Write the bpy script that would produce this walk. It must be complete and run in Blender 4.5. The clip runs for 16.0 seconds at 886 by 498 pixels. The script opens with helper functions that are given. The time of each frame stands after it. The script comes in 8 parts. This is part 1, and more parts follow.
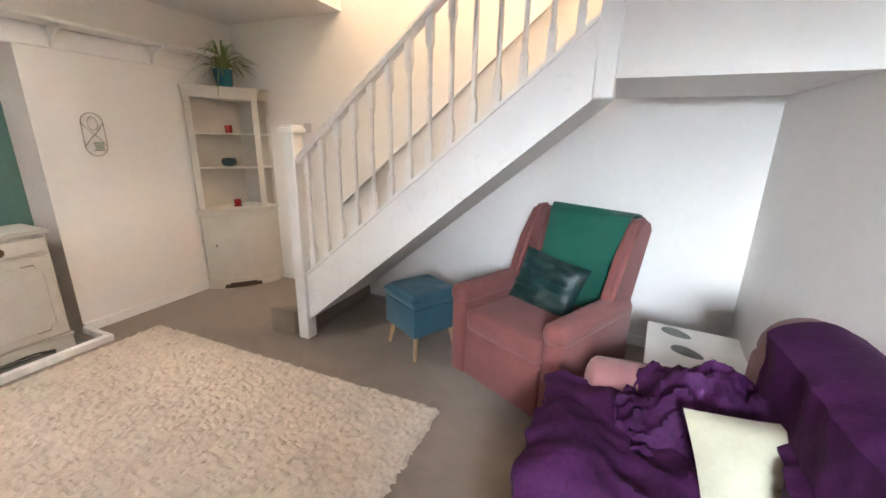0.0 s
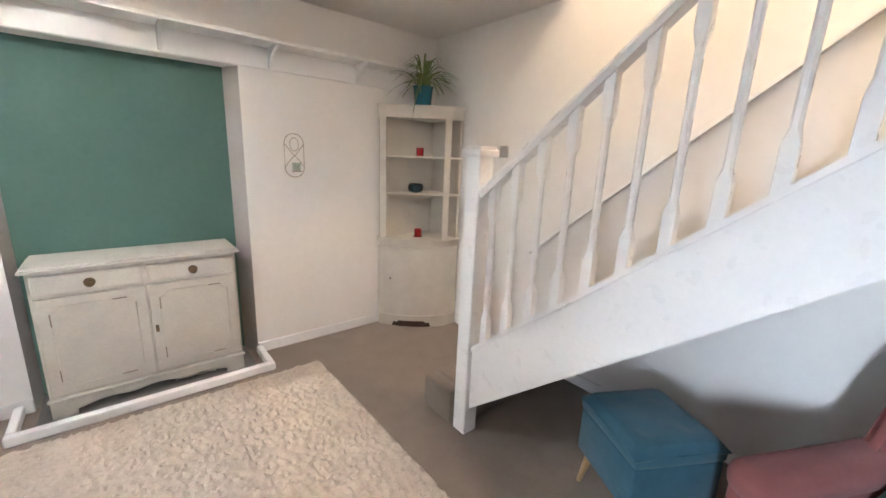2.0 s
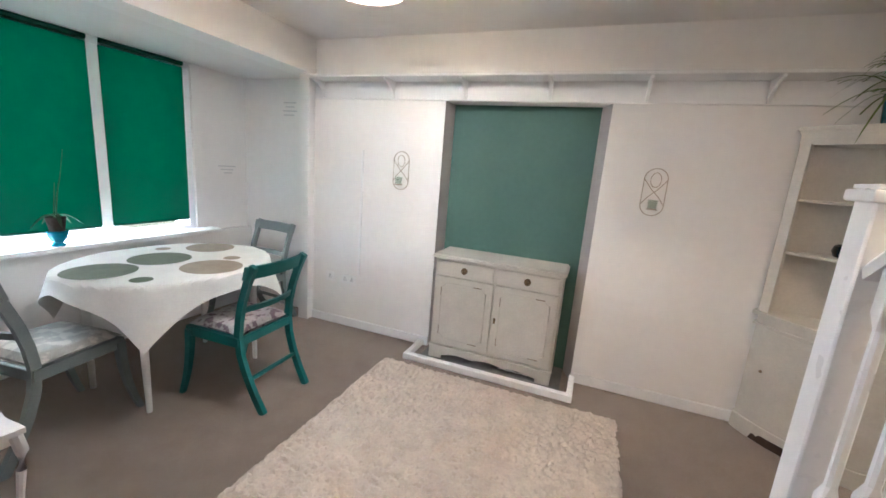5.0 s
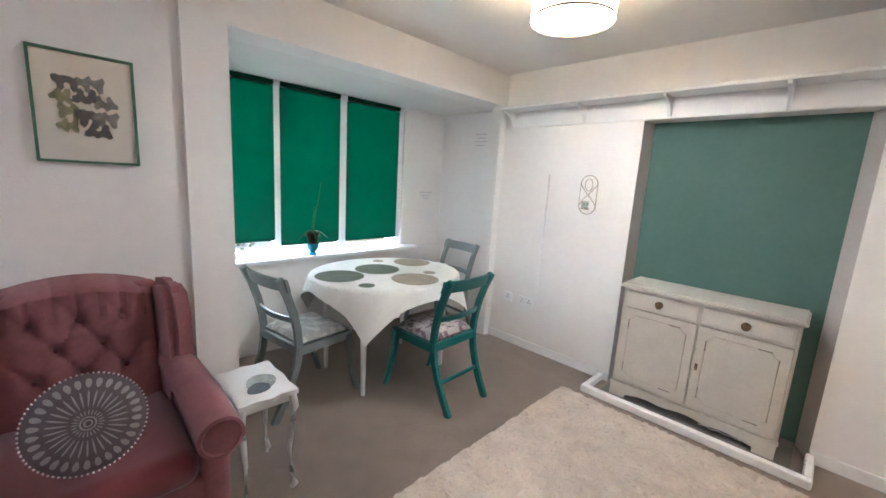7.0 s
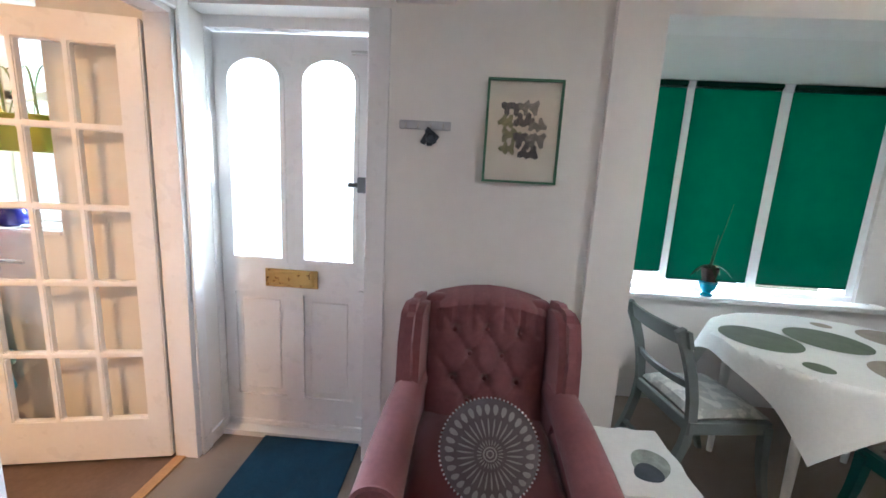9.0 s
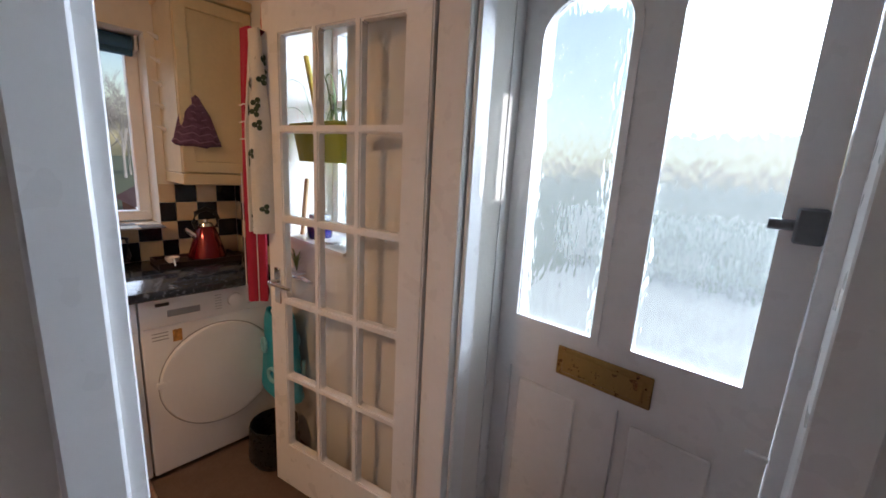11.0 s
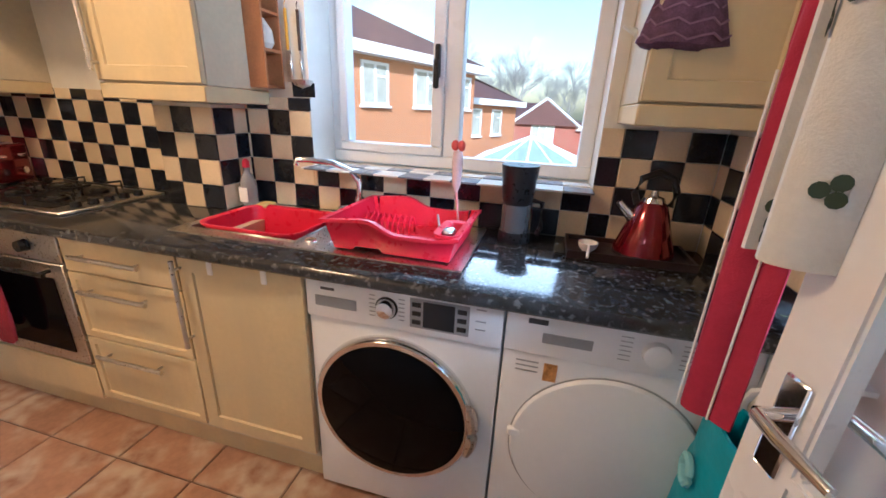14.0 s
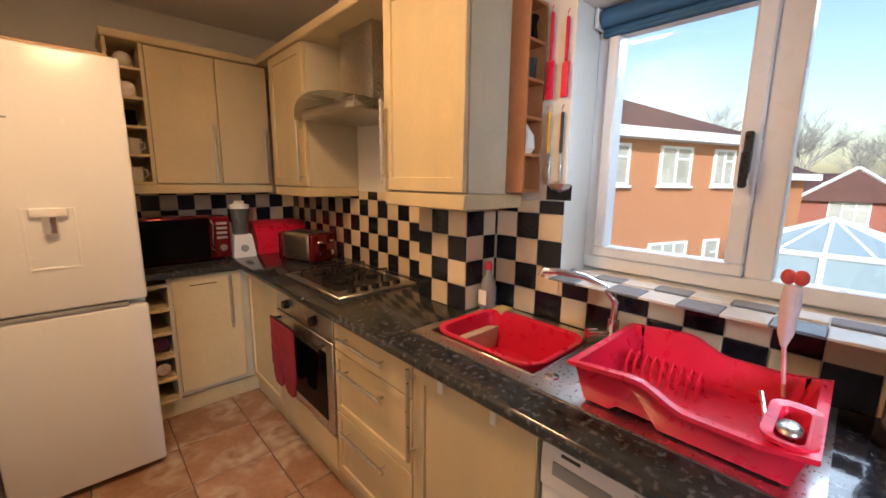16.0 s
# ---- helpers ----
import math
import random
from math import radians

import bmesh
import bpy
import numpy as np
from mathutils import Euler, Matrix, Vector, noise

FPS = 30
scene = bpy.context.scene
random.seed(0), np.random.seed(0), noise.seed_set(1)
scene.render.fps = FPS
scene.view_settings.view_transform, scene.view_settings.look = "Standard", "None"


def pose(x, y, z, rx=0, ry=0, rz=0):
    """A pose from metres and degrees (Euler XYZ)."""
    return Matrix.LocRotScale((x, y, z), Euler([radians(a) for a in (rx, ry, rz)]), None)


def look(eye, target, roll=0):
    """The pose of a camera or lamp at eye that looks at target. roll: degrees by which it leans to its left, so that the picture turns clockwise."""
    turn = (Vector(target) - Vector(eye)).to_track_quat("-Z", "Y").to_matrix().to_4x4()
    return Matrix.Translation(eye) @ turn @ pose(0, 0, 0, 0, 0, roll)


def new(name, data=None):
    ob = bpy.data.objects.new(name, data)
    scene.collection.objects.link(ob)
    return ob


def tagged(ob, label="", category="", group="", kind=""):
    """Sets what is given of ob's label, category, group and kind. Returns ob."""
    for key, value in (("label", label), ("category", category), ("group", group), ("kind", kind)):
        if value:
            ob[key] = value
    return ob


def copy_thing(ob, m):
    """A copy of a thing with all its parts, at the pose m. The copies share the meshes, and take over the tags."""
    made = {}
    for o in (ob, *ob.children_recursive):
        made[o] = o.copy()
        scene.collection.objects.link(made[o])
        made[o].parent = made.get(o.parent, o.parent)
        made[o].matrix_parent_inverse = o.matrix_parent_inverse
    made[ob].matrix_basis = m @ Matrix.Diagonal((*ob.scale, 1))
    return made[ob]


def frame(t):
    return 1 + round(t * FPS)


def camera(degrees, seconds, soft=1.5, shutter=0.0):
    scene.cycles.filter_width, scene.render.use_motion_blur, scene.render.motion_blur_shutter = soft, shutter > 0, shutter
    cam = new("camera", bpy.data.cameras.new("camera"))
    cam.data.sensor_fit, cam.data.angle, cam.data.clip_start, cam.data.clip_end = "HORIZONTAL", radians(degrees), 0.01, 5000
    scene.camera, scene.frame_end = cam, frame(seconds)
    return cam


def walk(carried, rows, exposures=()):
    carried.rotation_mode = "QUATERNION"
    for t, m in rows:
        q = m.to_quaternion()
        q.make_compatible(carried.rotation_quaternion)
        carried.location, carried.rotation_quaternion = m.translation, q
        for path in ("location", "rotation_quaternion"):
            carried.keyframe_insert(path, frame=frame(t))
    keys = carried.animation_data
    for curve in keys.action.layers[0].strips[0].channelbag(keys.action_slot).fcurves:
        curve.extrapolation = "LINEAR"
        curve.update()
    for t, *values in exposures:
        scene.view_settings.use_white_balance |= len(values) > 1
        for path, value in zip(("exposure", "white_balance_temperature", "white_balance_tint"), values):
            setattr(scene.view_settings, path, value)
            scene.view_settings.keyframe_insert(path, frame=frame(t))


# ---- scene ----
import functools

# ---- camera and light ----
PATH = [
    (0, (0.597, 0.013, 1.42), (-0.142, 1.789, 0.873), 1.2),
    (0.5, (0.473, 0.131, 1.405), (-0.458, 1.822, 0.883), 1.4),
    (1, (0.255, 0.307, 1.416), (-0.867, 1.882, 0.906), 1.2),
    (1.5, (0.121, 0.475, 1.414), (-1.182, 1.915, 0.936), 1.6),
    (2, (0.011, 0.718, 1.422), (-1.479, 1.972, 0.966), 2.4),
    (2.5, (-0.105, 0.965, 1.415), (-1.752, 2.019, 0.995), 3.8),
    (3, (-0.21, 1.148, 1.428), (-1.994, 1.948, 1.011), 4.9),
    (3.5, (-0.259, 1.336, 1.421), (-2.19, 1.645, 1.004), 5.1),
    (4, (-0.22, 1.385, 1.421), (-2.174, 1.277, 1.005), 4.8),
    (4.2, (-0.168, 1.378, 1.418), (-2.108, 1.117, 1.005), 4.7),
    (6.3, (0.092, 1.303, 1.46), (-1.541, 0.204, 1.11), 4.1),
    (6.5, (0.091, 1.294, 1.443), (-1.492, 0.12, 1.105), 3.9),
    (7, (0.117, 1.258, 1.439), (-1.281, -0.129, 1.093), 3.4),
    (7.5, (0.125, 1.188, 1.438), (-1.003, -0.427, 1.092), 3.0),
    (8, (0.114, 1.069, 1.445), (-0.628, -0.758, 1.107), 3.0),
    (8.5, (0.134, 0.961, 1.448), (-0.165, -0.986, 1.103), 3.2),
    (9, (0.207, 0.798, 1.424), (0.316, -1.168, 1.07), 3.1),
    (9.2, (0.24, 0.711, 1.432), (0.498, -1.241, 1.077), 3.0),
    (11.5, (0.918, -0.142, 1.448), (2.496, -1.305, 1.046), 3.1),
    (12, (1.106, -0.271, 1.438), (2.917, -1.029, 1.055), 2.9),
    (12.5, (1.311, -0.338, 1.408), (3.249, -0.645, 1.02), 2.6),
    (13, (1.495, -0.337, 1.397), (3.443, -0.286, 0.948), 2.3),
    (13.5, (1.631, -0.332, 1.369), (3.525, -0.046, 0.793), 2.4),
    (14, (1.727, -0.326, 1.324), (3.551, 0.138, 0.649), 2.6),
    (14.5, (1.786, -0.282, 1.308), (3.533, 0.412, 0.626), 2.0),
    (15, (1.867, -0.198, 1.347), (3.524, 0.76, 0.767), 1.3),
    (15.5, (1.904, -0.116, 1.383), (3.43, 1.092, 0.918), 0.9),
    (16, (1.922, -0.105, 1.411), (3.267, 1.334, 1.065), 0.7),
]
cam = camera(97.4, 16.0, soft=1.6)
walk(cam, [(t, look(eye, target, roll)) for t, eye, target, roll in PATH],
     exposures=[(0.0, 2.1, 6200, 14), (2.0, 2.15, 5800, 13), (4.2, 1.95, 5600, 13), (6.3, 2.0, 5650, 13), (7.2, 1.95, 5600, 13), (9.2, 1.5, 5500, 10), (11.3, -0.15, 5700, 15), (12.0, -0.2, 5450, 15), (12.6, 0.2, 4650, 9), (13.5, 0.6, 4700, 8), (14.5, 0.95, 4800, 7), (16.0, 0.48, 5500, 10)])

world = bpy.data.worlds.new("world")
scene.world = world
world.use_nodes = True
wn = world.node_tree
sky = wn.nodes.new("ShaderNodeTexSky")
sky.sky_type, sky.sun_disc = "NISHITA", False
sky.sun_elevation, sky.sun_rotation = radians(28), radians(251)
sky.air_density, sky.dust_density, sky.ozone_density = 1.5, 2.0, 0.8
wn.links.new(sky.outputs[0], wn.nodes["Background"].inputs[0])
wn.nodes["Background"].inputs[1].default_value = 0.15

sun = new("sun", bpy.data.lights.new("sun", "SUN"))
sun.data.energy, sun.data.angle, sun.data.color = 4.0, radians(0.6), (1.0, 0.93, 0.82)
sun.matrix_world = look((-19, -6.5, 10), (0, 0, 0))


def area(name, eye, target, w, h, watts, color):
    ob = new(name, bpy.data.lights.new(name, "AREA"))
    ob.data.shape, ob.data.size, ob.data.size_y = "RECTANGLE", w, h
    ob.data.energy, ob.data.color = watts, color
    ob.matrix_world = look(eye, target)
    return ob


def bulb(name, x, y, z, watts, color, radius=0.06):
    ob = new(name, bpy.data.lights.new(name, "POINT"))
    ob.data.energy, ob.data.color, ob.data.shadow_soft_size = watts, color, radius
    ob.location = (x, y, z)
    return ob


WARM = (1.0, 0.74, 0.46)
SKYLIGHT = (0.86, 0.94, 1.0)
# area lamps added outside the front door, bay and kitchen windows for extra daylight
area("daylight_door", (1.0, -3.0, 2.15), (0.9, 0.3, 1.0), 1.4, 0.8, 215, SKYLIGHT)
area("daylight_bay", (-1.45, -2.15, 1.45), (-1.45, 1.0, 1.2), 1.8, 1.3, 125, SKYLIGHT)
area("daylight_kitchen", (5.0, 0.05, 2.9), (2.2, 0.1, 0.7), 2.0, 1.2, 60, SKYLIGHT)
bulb("lamp_living", -1.67, 0.245, 2.27, 11, (1.0, 0.90, 0.78), 0.09)
# unseen warm bulb lights the landing above the stairs
bulb("lamp_landing", -0.3, 2.55, 3.7, 25, (1.0, 0.74, 0.48), 0.1)
area("lamp_kitchen", (2.0, 1.1, 2.40), (2.0, 1.101, 0.0), 0.35, 0.35, 19, (1.0, 0.56, 0.24))

# ---- materials ----


def mat(name, color, rough=0.6, metal=0.0, var=0.06, scale=6.0, bump=0.0, bscale=60.0, spec=0.4, stain=0.0, random_amount=0.0, trans=0.0, alpha=1.0, coat=0.0, sheen=0.0):
    """A procedural surface: base colour varied at two scales, fine relief, gloss."""
    m = bpy.data.materials.new(name)
    m.use_nodes = True
    nt = m.node_tree
    n, l = nt.nodes, nt.links
    b = n["Principled BSDF"]
    b.inputs["Roughness"].default_value = rough
    b.inputs["Metallic"].default_value = metal
    b.inputs["Specular IOR Level"].default_value = spec
    b.inputs["Transmission Weight"].default_value = trans
    b.inputs["Coat Weight"].default_value = coat
    b.inputs["Sheen Weight"].default_value = sheen
    b.inputs["Alpha"].default_value = alpha
    tc = n.new("ShaderNodeTexCoord")
    col = n.new("ShaderNodeRGB")
    col.outputs[0].default_value = (*color, 1)
    last = col.outputs[0]
    for sc, amount, detail in ((scale, var, 4.0), (scale * 9, var * 0.6, 2.0)):
        if amount <= 0:
            continue
        tex = n.new("ShaderNodeTexNoise")
        tex.inputs["Scale"].default_value, tex.inputs["Detail"].default_value = sc, detail
        l.new(tc.outputs["Object"], tex.inputs["Vector"])
        hsv = n.new("ShaderNodeHueSaturation")
        mr = n.new("ShaderNodeMapRange")
        mr.inputs["From Min"].default_value, mr.inputs["From Max"].default_value = 0.3, 0.7
        mr.inputs["To Min"].default_value, mr.inputs["To Max"].default_value = 1 - amount, 1 + amount
        l.new(tex.outputs[0], mr.inputs["Value"])
        l.new(mr.outputs[0], hsv.inputs["Value"])
        l.new(last, hsv.inputs["Color"])
        last = hsv.outputs[0]
    if random_amount:
        oi = n.new("ShaderNodeObjectInfo")
        mr = n.new("ShaderNodeMapRange")
        mr.inputs["To Min"].default_value, mr.inputs["To Max"].default_value = 1 - random_amount, 1 + random_amount
        hsv = n.new("ShaderNodeHueSaturation")
        l.new(oi.outputs["Random"], mr.inputs["Value"])
        l.new(mr.outputs[0], hsv.inputs["Value"])
        l.new(last, hsv.inputs["Color"])
        last = hsv.outputs[0]
    l.new(last, b.inputs["Base Color"])
    if rough > 0.1 and var > 0:
        tex = n.new("ShaderNodeTexNoise")
        tex.inputs["Scale"].default_value = scale * 3
        l.new(tc.outputs["Object"], tex.inputs["Vector"])
        mr = n.new("ShaderNodeMapRange")
        mr.inputs["To Min"].default_value, mr.inputs["To Max"].default_value = max(rough - 0.1, 0.02), min(rough + 0.1, 1)
        l.new(tex.outputs[0], mr.inputs["Value"])
        l.new(mr.outputs[0], b.inputs["Roughness"])
    if bump:
        tex = n.new("ShaderNodeTexNoise")
        tex.inputs["Scale"].default_value, tex.inputs["Detail"].default_value = bscale, 3.0
        l.new(tc.outputs["Object"], tex.inputs["Vector"])
        bp = n.new("ShaderNodeBump")
        bp.inputs["Strength"].default_value, bp.inputs["Distance"].default_value = bump, 0.01
        l.new(tex.outputs[0], bp.inputs["Height"])
        l.new(bp.outputs[0], b.inputs["Normal"])
    return m


def tint(m, color2, scale, low=0.45, high=0.6, detail=4.0, stretch=(1, 1, 1)):
    """Blends a second colour into a material in patches: wear, mottling, veins."""
    nt = m.node_tree
    n, l = nt.nodes, nt.links
    b = n["Principled BSDF"]
    src = b.inputs["Base Color"].links[0].from_socket
    tc = n.new("ShaderNodeTexCoord")
    mp = n.new("ShaderNodeMapping")
    mp.inputs["Scale"].default_value = stretch
    tex = n.new("ShaderNodeTexNoise")
    tex.inputs["Scale"].default_value, tex.inputs["Detail"].default_value = scale, detail
    l.new(tc.outputs["Object"], mp.inputs["Vector"])
    l.new(mp.outputs[0], tex.inputs["Vector"])
    mr = n.new("ShaderNodeMapRange")
    mr.inputs["From Min"].default_value, mr.inputs["From Max"].default_value = low, high
    l.new(tex.outputs[0], mr.inputs["Value"])
    mix = n.new("ShaderNodeMix")
    mix.data_type = "RGBA"
    l.new(mr.outputs[0], mix.inputs[0])
    l.new(src, mix.inputs[6])
    mix.inputs[7].default_value = (*color2, 1)
    l.new(mix.outputs[2], b.inputs["Base Color"])
    return m


def glowing(name, color, strength):
    m = bpy.data.materials.new(name)
    m.use_nodes = True
    b = m.node_tree.nodes["Principled BSDF"]
    b.inputs["Base Color"].default_value = (*color, 1)
    b.inputs["Emission Color"].default_value = (*color, 1)
    b.inputs["Emission Strength"].default_value = strength
    return m


def cloth_glow(name, color, amount=0.5, rough=0.9):
    """Thin cloth that lets light through."""
    m = mat(name, color, rough, var=0.05, scale=12, bump=0.15, bscale=400)
    nt = m.node_tree
    n, l = nt.nodes, nt.links
    tr = n.new("ShaderNodeBsdfTranslucent")
    l.new(n["Principled BSDF"].inputs["Base Color"].links[0].from_socket, tr.inputs["Color"])
    mx = n.new("ShaderNodeMixShader")
    mx.inputs[0].default_value = amount
    l.new(n["Principled BSDF"].outputs[0], mx.inputs[1])
    l.new(tr.outputs[0], mx.inputs[2])
    l.new(mx.outputs[0], n["Material Output"].inputs["Surface"])
    return m


def glass(name, color=(1, 1, 1), rough=0.0, bump=0.0, bscale=20.0):
    """A thin pane: mostly clear, with a faint reflection."""
    m = bpy.data.materials.new(name)
    m.use_nodes = True
    nt = m.node_tree
    n, l = nt.nodes, nt.links
    n.remove(n["Principled BSDF"])
    lw = n.new("ShaderNodeLayerWeight")
    pw = n.new("ShaderNodeMath")
    pw.operation, pw.inputs[1].default_value = "POWER", 4.0
    fr = n.new("ShaderNodeMath")
    fr.operation, fr.inputs[1].default_value, fr.inputs[2].default_value = "MULTIPLY_ADD", 0.7, 0.04
    l.new(lw.outputs["Facing"], pw.inputs[0])
    l.new(pw.outputs[0], fr.inputs[0])
    gl = n.new("ShaderNodeBsdfGlossy")
    gl.inputs["Roughness"].default_value = 0.02
    if rough or bump:
        tr = n.new("ShaderNodeBsdfRefraction")
        tr.inputs["IOR"].default_value = 1.15
        tr.inputs["Roughness"].default_value = rough
    else:
        tr = n.new("ShaderNodeBsdfTransparent")
    tr.inputs["Color"].default_value = (*color, 1)
    mx = n.new("ShaderNodeMixShader")
    l.new(fr.outputs[0], mx.inputs[0])
    l.new(tr.outputs[0], mx.inputs[1])
    l.new(gl.outputs[0], mx.inputs[2])
    l.new(mx.outputs[0], n["Material Output"].inputs["Surface"])
    if bump:
        tex = n.new("ShaderNodeTexNoise")
        tex.inputs["Scale"].default_value = bscale
        tc = n.new("ShaderNodeTexCoord")
        mp = n.new("ShaderNodeMapping")
        mp.inputs["Scale"].default_value = (1, 1, 0.35)
        l.new(tc.outputs["Object"], mp.inputs["Vector"])
        l.new(mp.outputs[0], tex.inputs["Vector"])
        bp = n.new("ShaderNodeBump")
        bp.inputs["Strength"].default_value, bp.inputs["Distance"].default_value = bump, 0.02
        l.new(tex.outputs[0], bp.inputs["Height"])
        l.new(bp.outputs[0], tr.inputs["Normal"])
        l.new(bp.outputs[0], gl.inputs["Normal"])
    return m


M_WALL = mat("wall_paint", (0.80, 0.775, 0.74), 0.75, var=0.02, scale=2.0, bump=0.10, bscale=90)
M_CEIL = mat("ceiling_paint", (0.76, 0.73, 0.69), 0.8, var=0.02, scale=2.0, bump=0.1, bscale=60)
M_GLOSSW = mat("white_gloss_paint", (0.82, 0.81, 0.80), 0.3, var=0.02, scale=5, bump=0.03, bscale=40)
M_SATIN = mat("white_satin_paint", (0.80, 0.79, 0.77), 0.42, var=0.02, scale=5, bump=0.03, bscale=40)
M_GREENWALL = mat("green_wall_paint", (0.085, 0.165, 0.135), 0.7, var=0.05, scale=3, bump=0.08, bscale=90)
M_GREYTRIM = mat("grey_beige_paint", (0.50, 0.45, 0.42), 0.65, var=0.04, scale=5, bump=0.06)
M_CARPET = mat("beige_carpet", (0.235, 0.182, 0.14), 0.97, var=0.10, scale=7, bump=0.55, bscale=420, spec=0.1, sheen=0.3)
M_RUG = mat("cream_rug", (0.56, 0.475, 0.39), 0.97, var=0.10, scale=9, bump=0.5, bscale=200, spec=0.1, sheen=0.3)
tint(M_RUG, (0.45, 0.38, 0.31), 40, 0.58, 0.72)
M_PLASTER = mat("kitchen_paint", (0.74, 0.72, 0.66), 0.7, var=0.03, scale=3, bump=0.08, bscale=90)
M_UPVC = mat("white_upvc", (0.82, 0.82, 0.82), 0.3, var=0.015, scale=5)
M_GLASS = glass("clear_glass")
M_FROST = glass("rain_glass", (0.93, 0.98, 0.96), 0.18, 1.0, 26.0)
# wet, obscured glass scatters part of the daylight that falls on it
fn_ = M_FROST.node_tree
out_ = [n for n in fn_.nodes if n.type == "OUTPUT_MATERIAL"][0]
src_ = out_.inputs["Surface"].links[0].from_socket
tl_, mx_ = fn_.nodes.new("ShaderNodeBsdfTranslucent"), fn_.nodes.new("ShaderNodeMixShader")
tl_.inputs["Color"].default_value = (0.92, 0.93, 0.90, 1)
mx_.inputs[0].default_value = 0.06
fn_.links.new(src_, mx_.inputs[1])
fn_.links.new(tl_.outputs[0], mx_.inputs[2])
fn_.links.new(mx_.outputs[0], out_.inputs["Surface"])
M_OBSC = glass("soft_glass", (0.92, 0.92, 0.90), 0.12, 0.3, 14.0)
M_BLIND = cloth_glow("green_blind_cloth", (0.003, 0.080, 0.050), 0.5)
M_WOODTHRESH = mat("oak_strip", (0.42, 0.24, 0.11), 0.45, var=0.15, scale=10, bump=0.1)
M_BRASS = mat("brass", (0.36, 0.23, 0.075), 0.3, 1.0, var=0.06, scale=15)
M_CHROME = mat("chrome", (0.78, 0.78, 0.79), 0.12, 1.0, var=0.03, scale=15)
M_STEEL = mat("brushed_steel", (0.62, 0.60, 0.57), 0.3, 1.0, var=0.05, scale=40)
M_BLACK = mat("black_plastic", (0.012, 0.012, 0.013), 0.3, var=0.1, scale=20)

# ---- mesh helpers ----


def box(bm, x0, y0, z0, x1, y1, z1, bevel=0.0, seg=1):
    r = bmesh.ops.create_cube(bm, size=1.0, matrix=Matrix.Translation(((x0 + x1) / 2, (y0 + y1) / 2, (z0 + z1) / 2)) @ Matrix.Diagonal((abs(x1 - x0), abs(y1 - y0), abs(z1 - z0), 1)))
    if bevel:
        vs = set(r["verts"])
        es = [e for e in bm.edges if e.verts[0] in vs and e.verts[1] in vs]
        r = bmesh.ops.bevel(bm, geom=es, offset=bevel, segments=seg, profile=0.5, affect="EDGES")
    return r["verts"]


def cyl(bm, a, b, r0, r1=None, seg=16, caps=True):
    a, b = Vector(a), Vector(b)
    d = b - a
    m = Matrix.Translation((a + b) / 2) @ d.to_track_quat("Z", "Y").to_matrix().to_4x4()
    return bmesh.ops.create_cone(bm, cap_ends=caps, segments=seg, radius1=r0, radius2=r0 if r1 is None else r1, depth=d.length, matrix=m)["verts"]


def ball(bm, c, rx, ry=None, rz=None, u=16, v=10):
    m = Matrix.Translation(c) @ Matrix.Diagonal((rx, rx if ry is None else ry, rx if rz is None else rz, 1))
    return bmesh.ops.create_uvsphere(bm, u_segments=u, v_segments=v, radius=1.0, matrix=m)["verts"]


def lathe(bm, profile, c=(0, 0, 0), seg=24):
    """Turns a list of (radius, height) round the z axis at c."""
    rings = []
    for r, z in profile:
        rings.append([bm.verts.new((c[0] + r * math.cos(2 * math.pi * i / seg), c[1] + r * math.sin(2 * math.pi * i / seg), c[2] + z)) for i in range(seg)])
    for p, q in zip(rings, rings[1:]):
        for i in range(seg):
            bm.faces.new((p[i], p[(i + 1) % seg], q[(i + 1) % seg], q[i]))
    if profile[0][0] > 1e-4:
        bm.faces.new(rings[0][::-1])
    if profile[-1][0] > 1e-4:
        bm.faces.new(rings[-1])
    return rings


def prism(bm, pts, axis, a, b):
    """An outline of 2D points drawn out along an axis from a to b; the other two axes in order."""
    def at(p, t):
        return {"x": (t, p[0], p[1]), "y": (p[0], t, p[1]), "z": (p[0], p[1], t)}[axis]
    v0 = [bm.verts.new(at(p, a)) for p in pts]
    v1 = [bm.verts.new(at(p, b)) for p in pts]
    n = len(pts)
    for i in range(n):
        bm.faces.new((v0[i], v0[(i + 1) % n], v1[(i + 1) % n], v1[i]))
    bm.faces.new(v0[::-1])
    bm.faces.new(v1)
    return v0 + v1


def tube(bm, pts, r, seg=8, closed=False):
    """A round bar along points; r a number or one radius a point."""
    pts = [Vector(p) for p in pts]
    n = len(pts)
    rings = []
    for i, p in enumerate(pts):
        a = pts[(i - 1) % n] if closed or i else p
        b = pts[(i + 1) % n] if closed or i < n - 1 else p
        q = (b - a).to_track_quat("Z", "Y")
        rr = r[i] if isinstance(r, (list, tuple)) else r
        rings.append([bm.verts.new(p + q @ Vector((rr * math.cos(2 * math.pi * k / seg), rr * math.sin(2 * math.pi * k / seg), 0))) for k in range(seg)])
    pairs = list(zip(rings, rings[1:])) + ([(rings[-1], rings[0])] if closed else [])
    for p, q in pairs:
        off = 0
        if closed and p is rings[-1]:
            off = min(range(seg), key=lambda o: (p[0].co - q[o].co).length)
        for k in range(seg):
            bm.faces.new((p[k], p[(k + 1) % seg], q[(k + 1 + off) % seg], q[(k + off) % seg]))
    if not closed:
        bm.faces.new(rings[0][::-1])
        bm.faces.new(rings[-1])


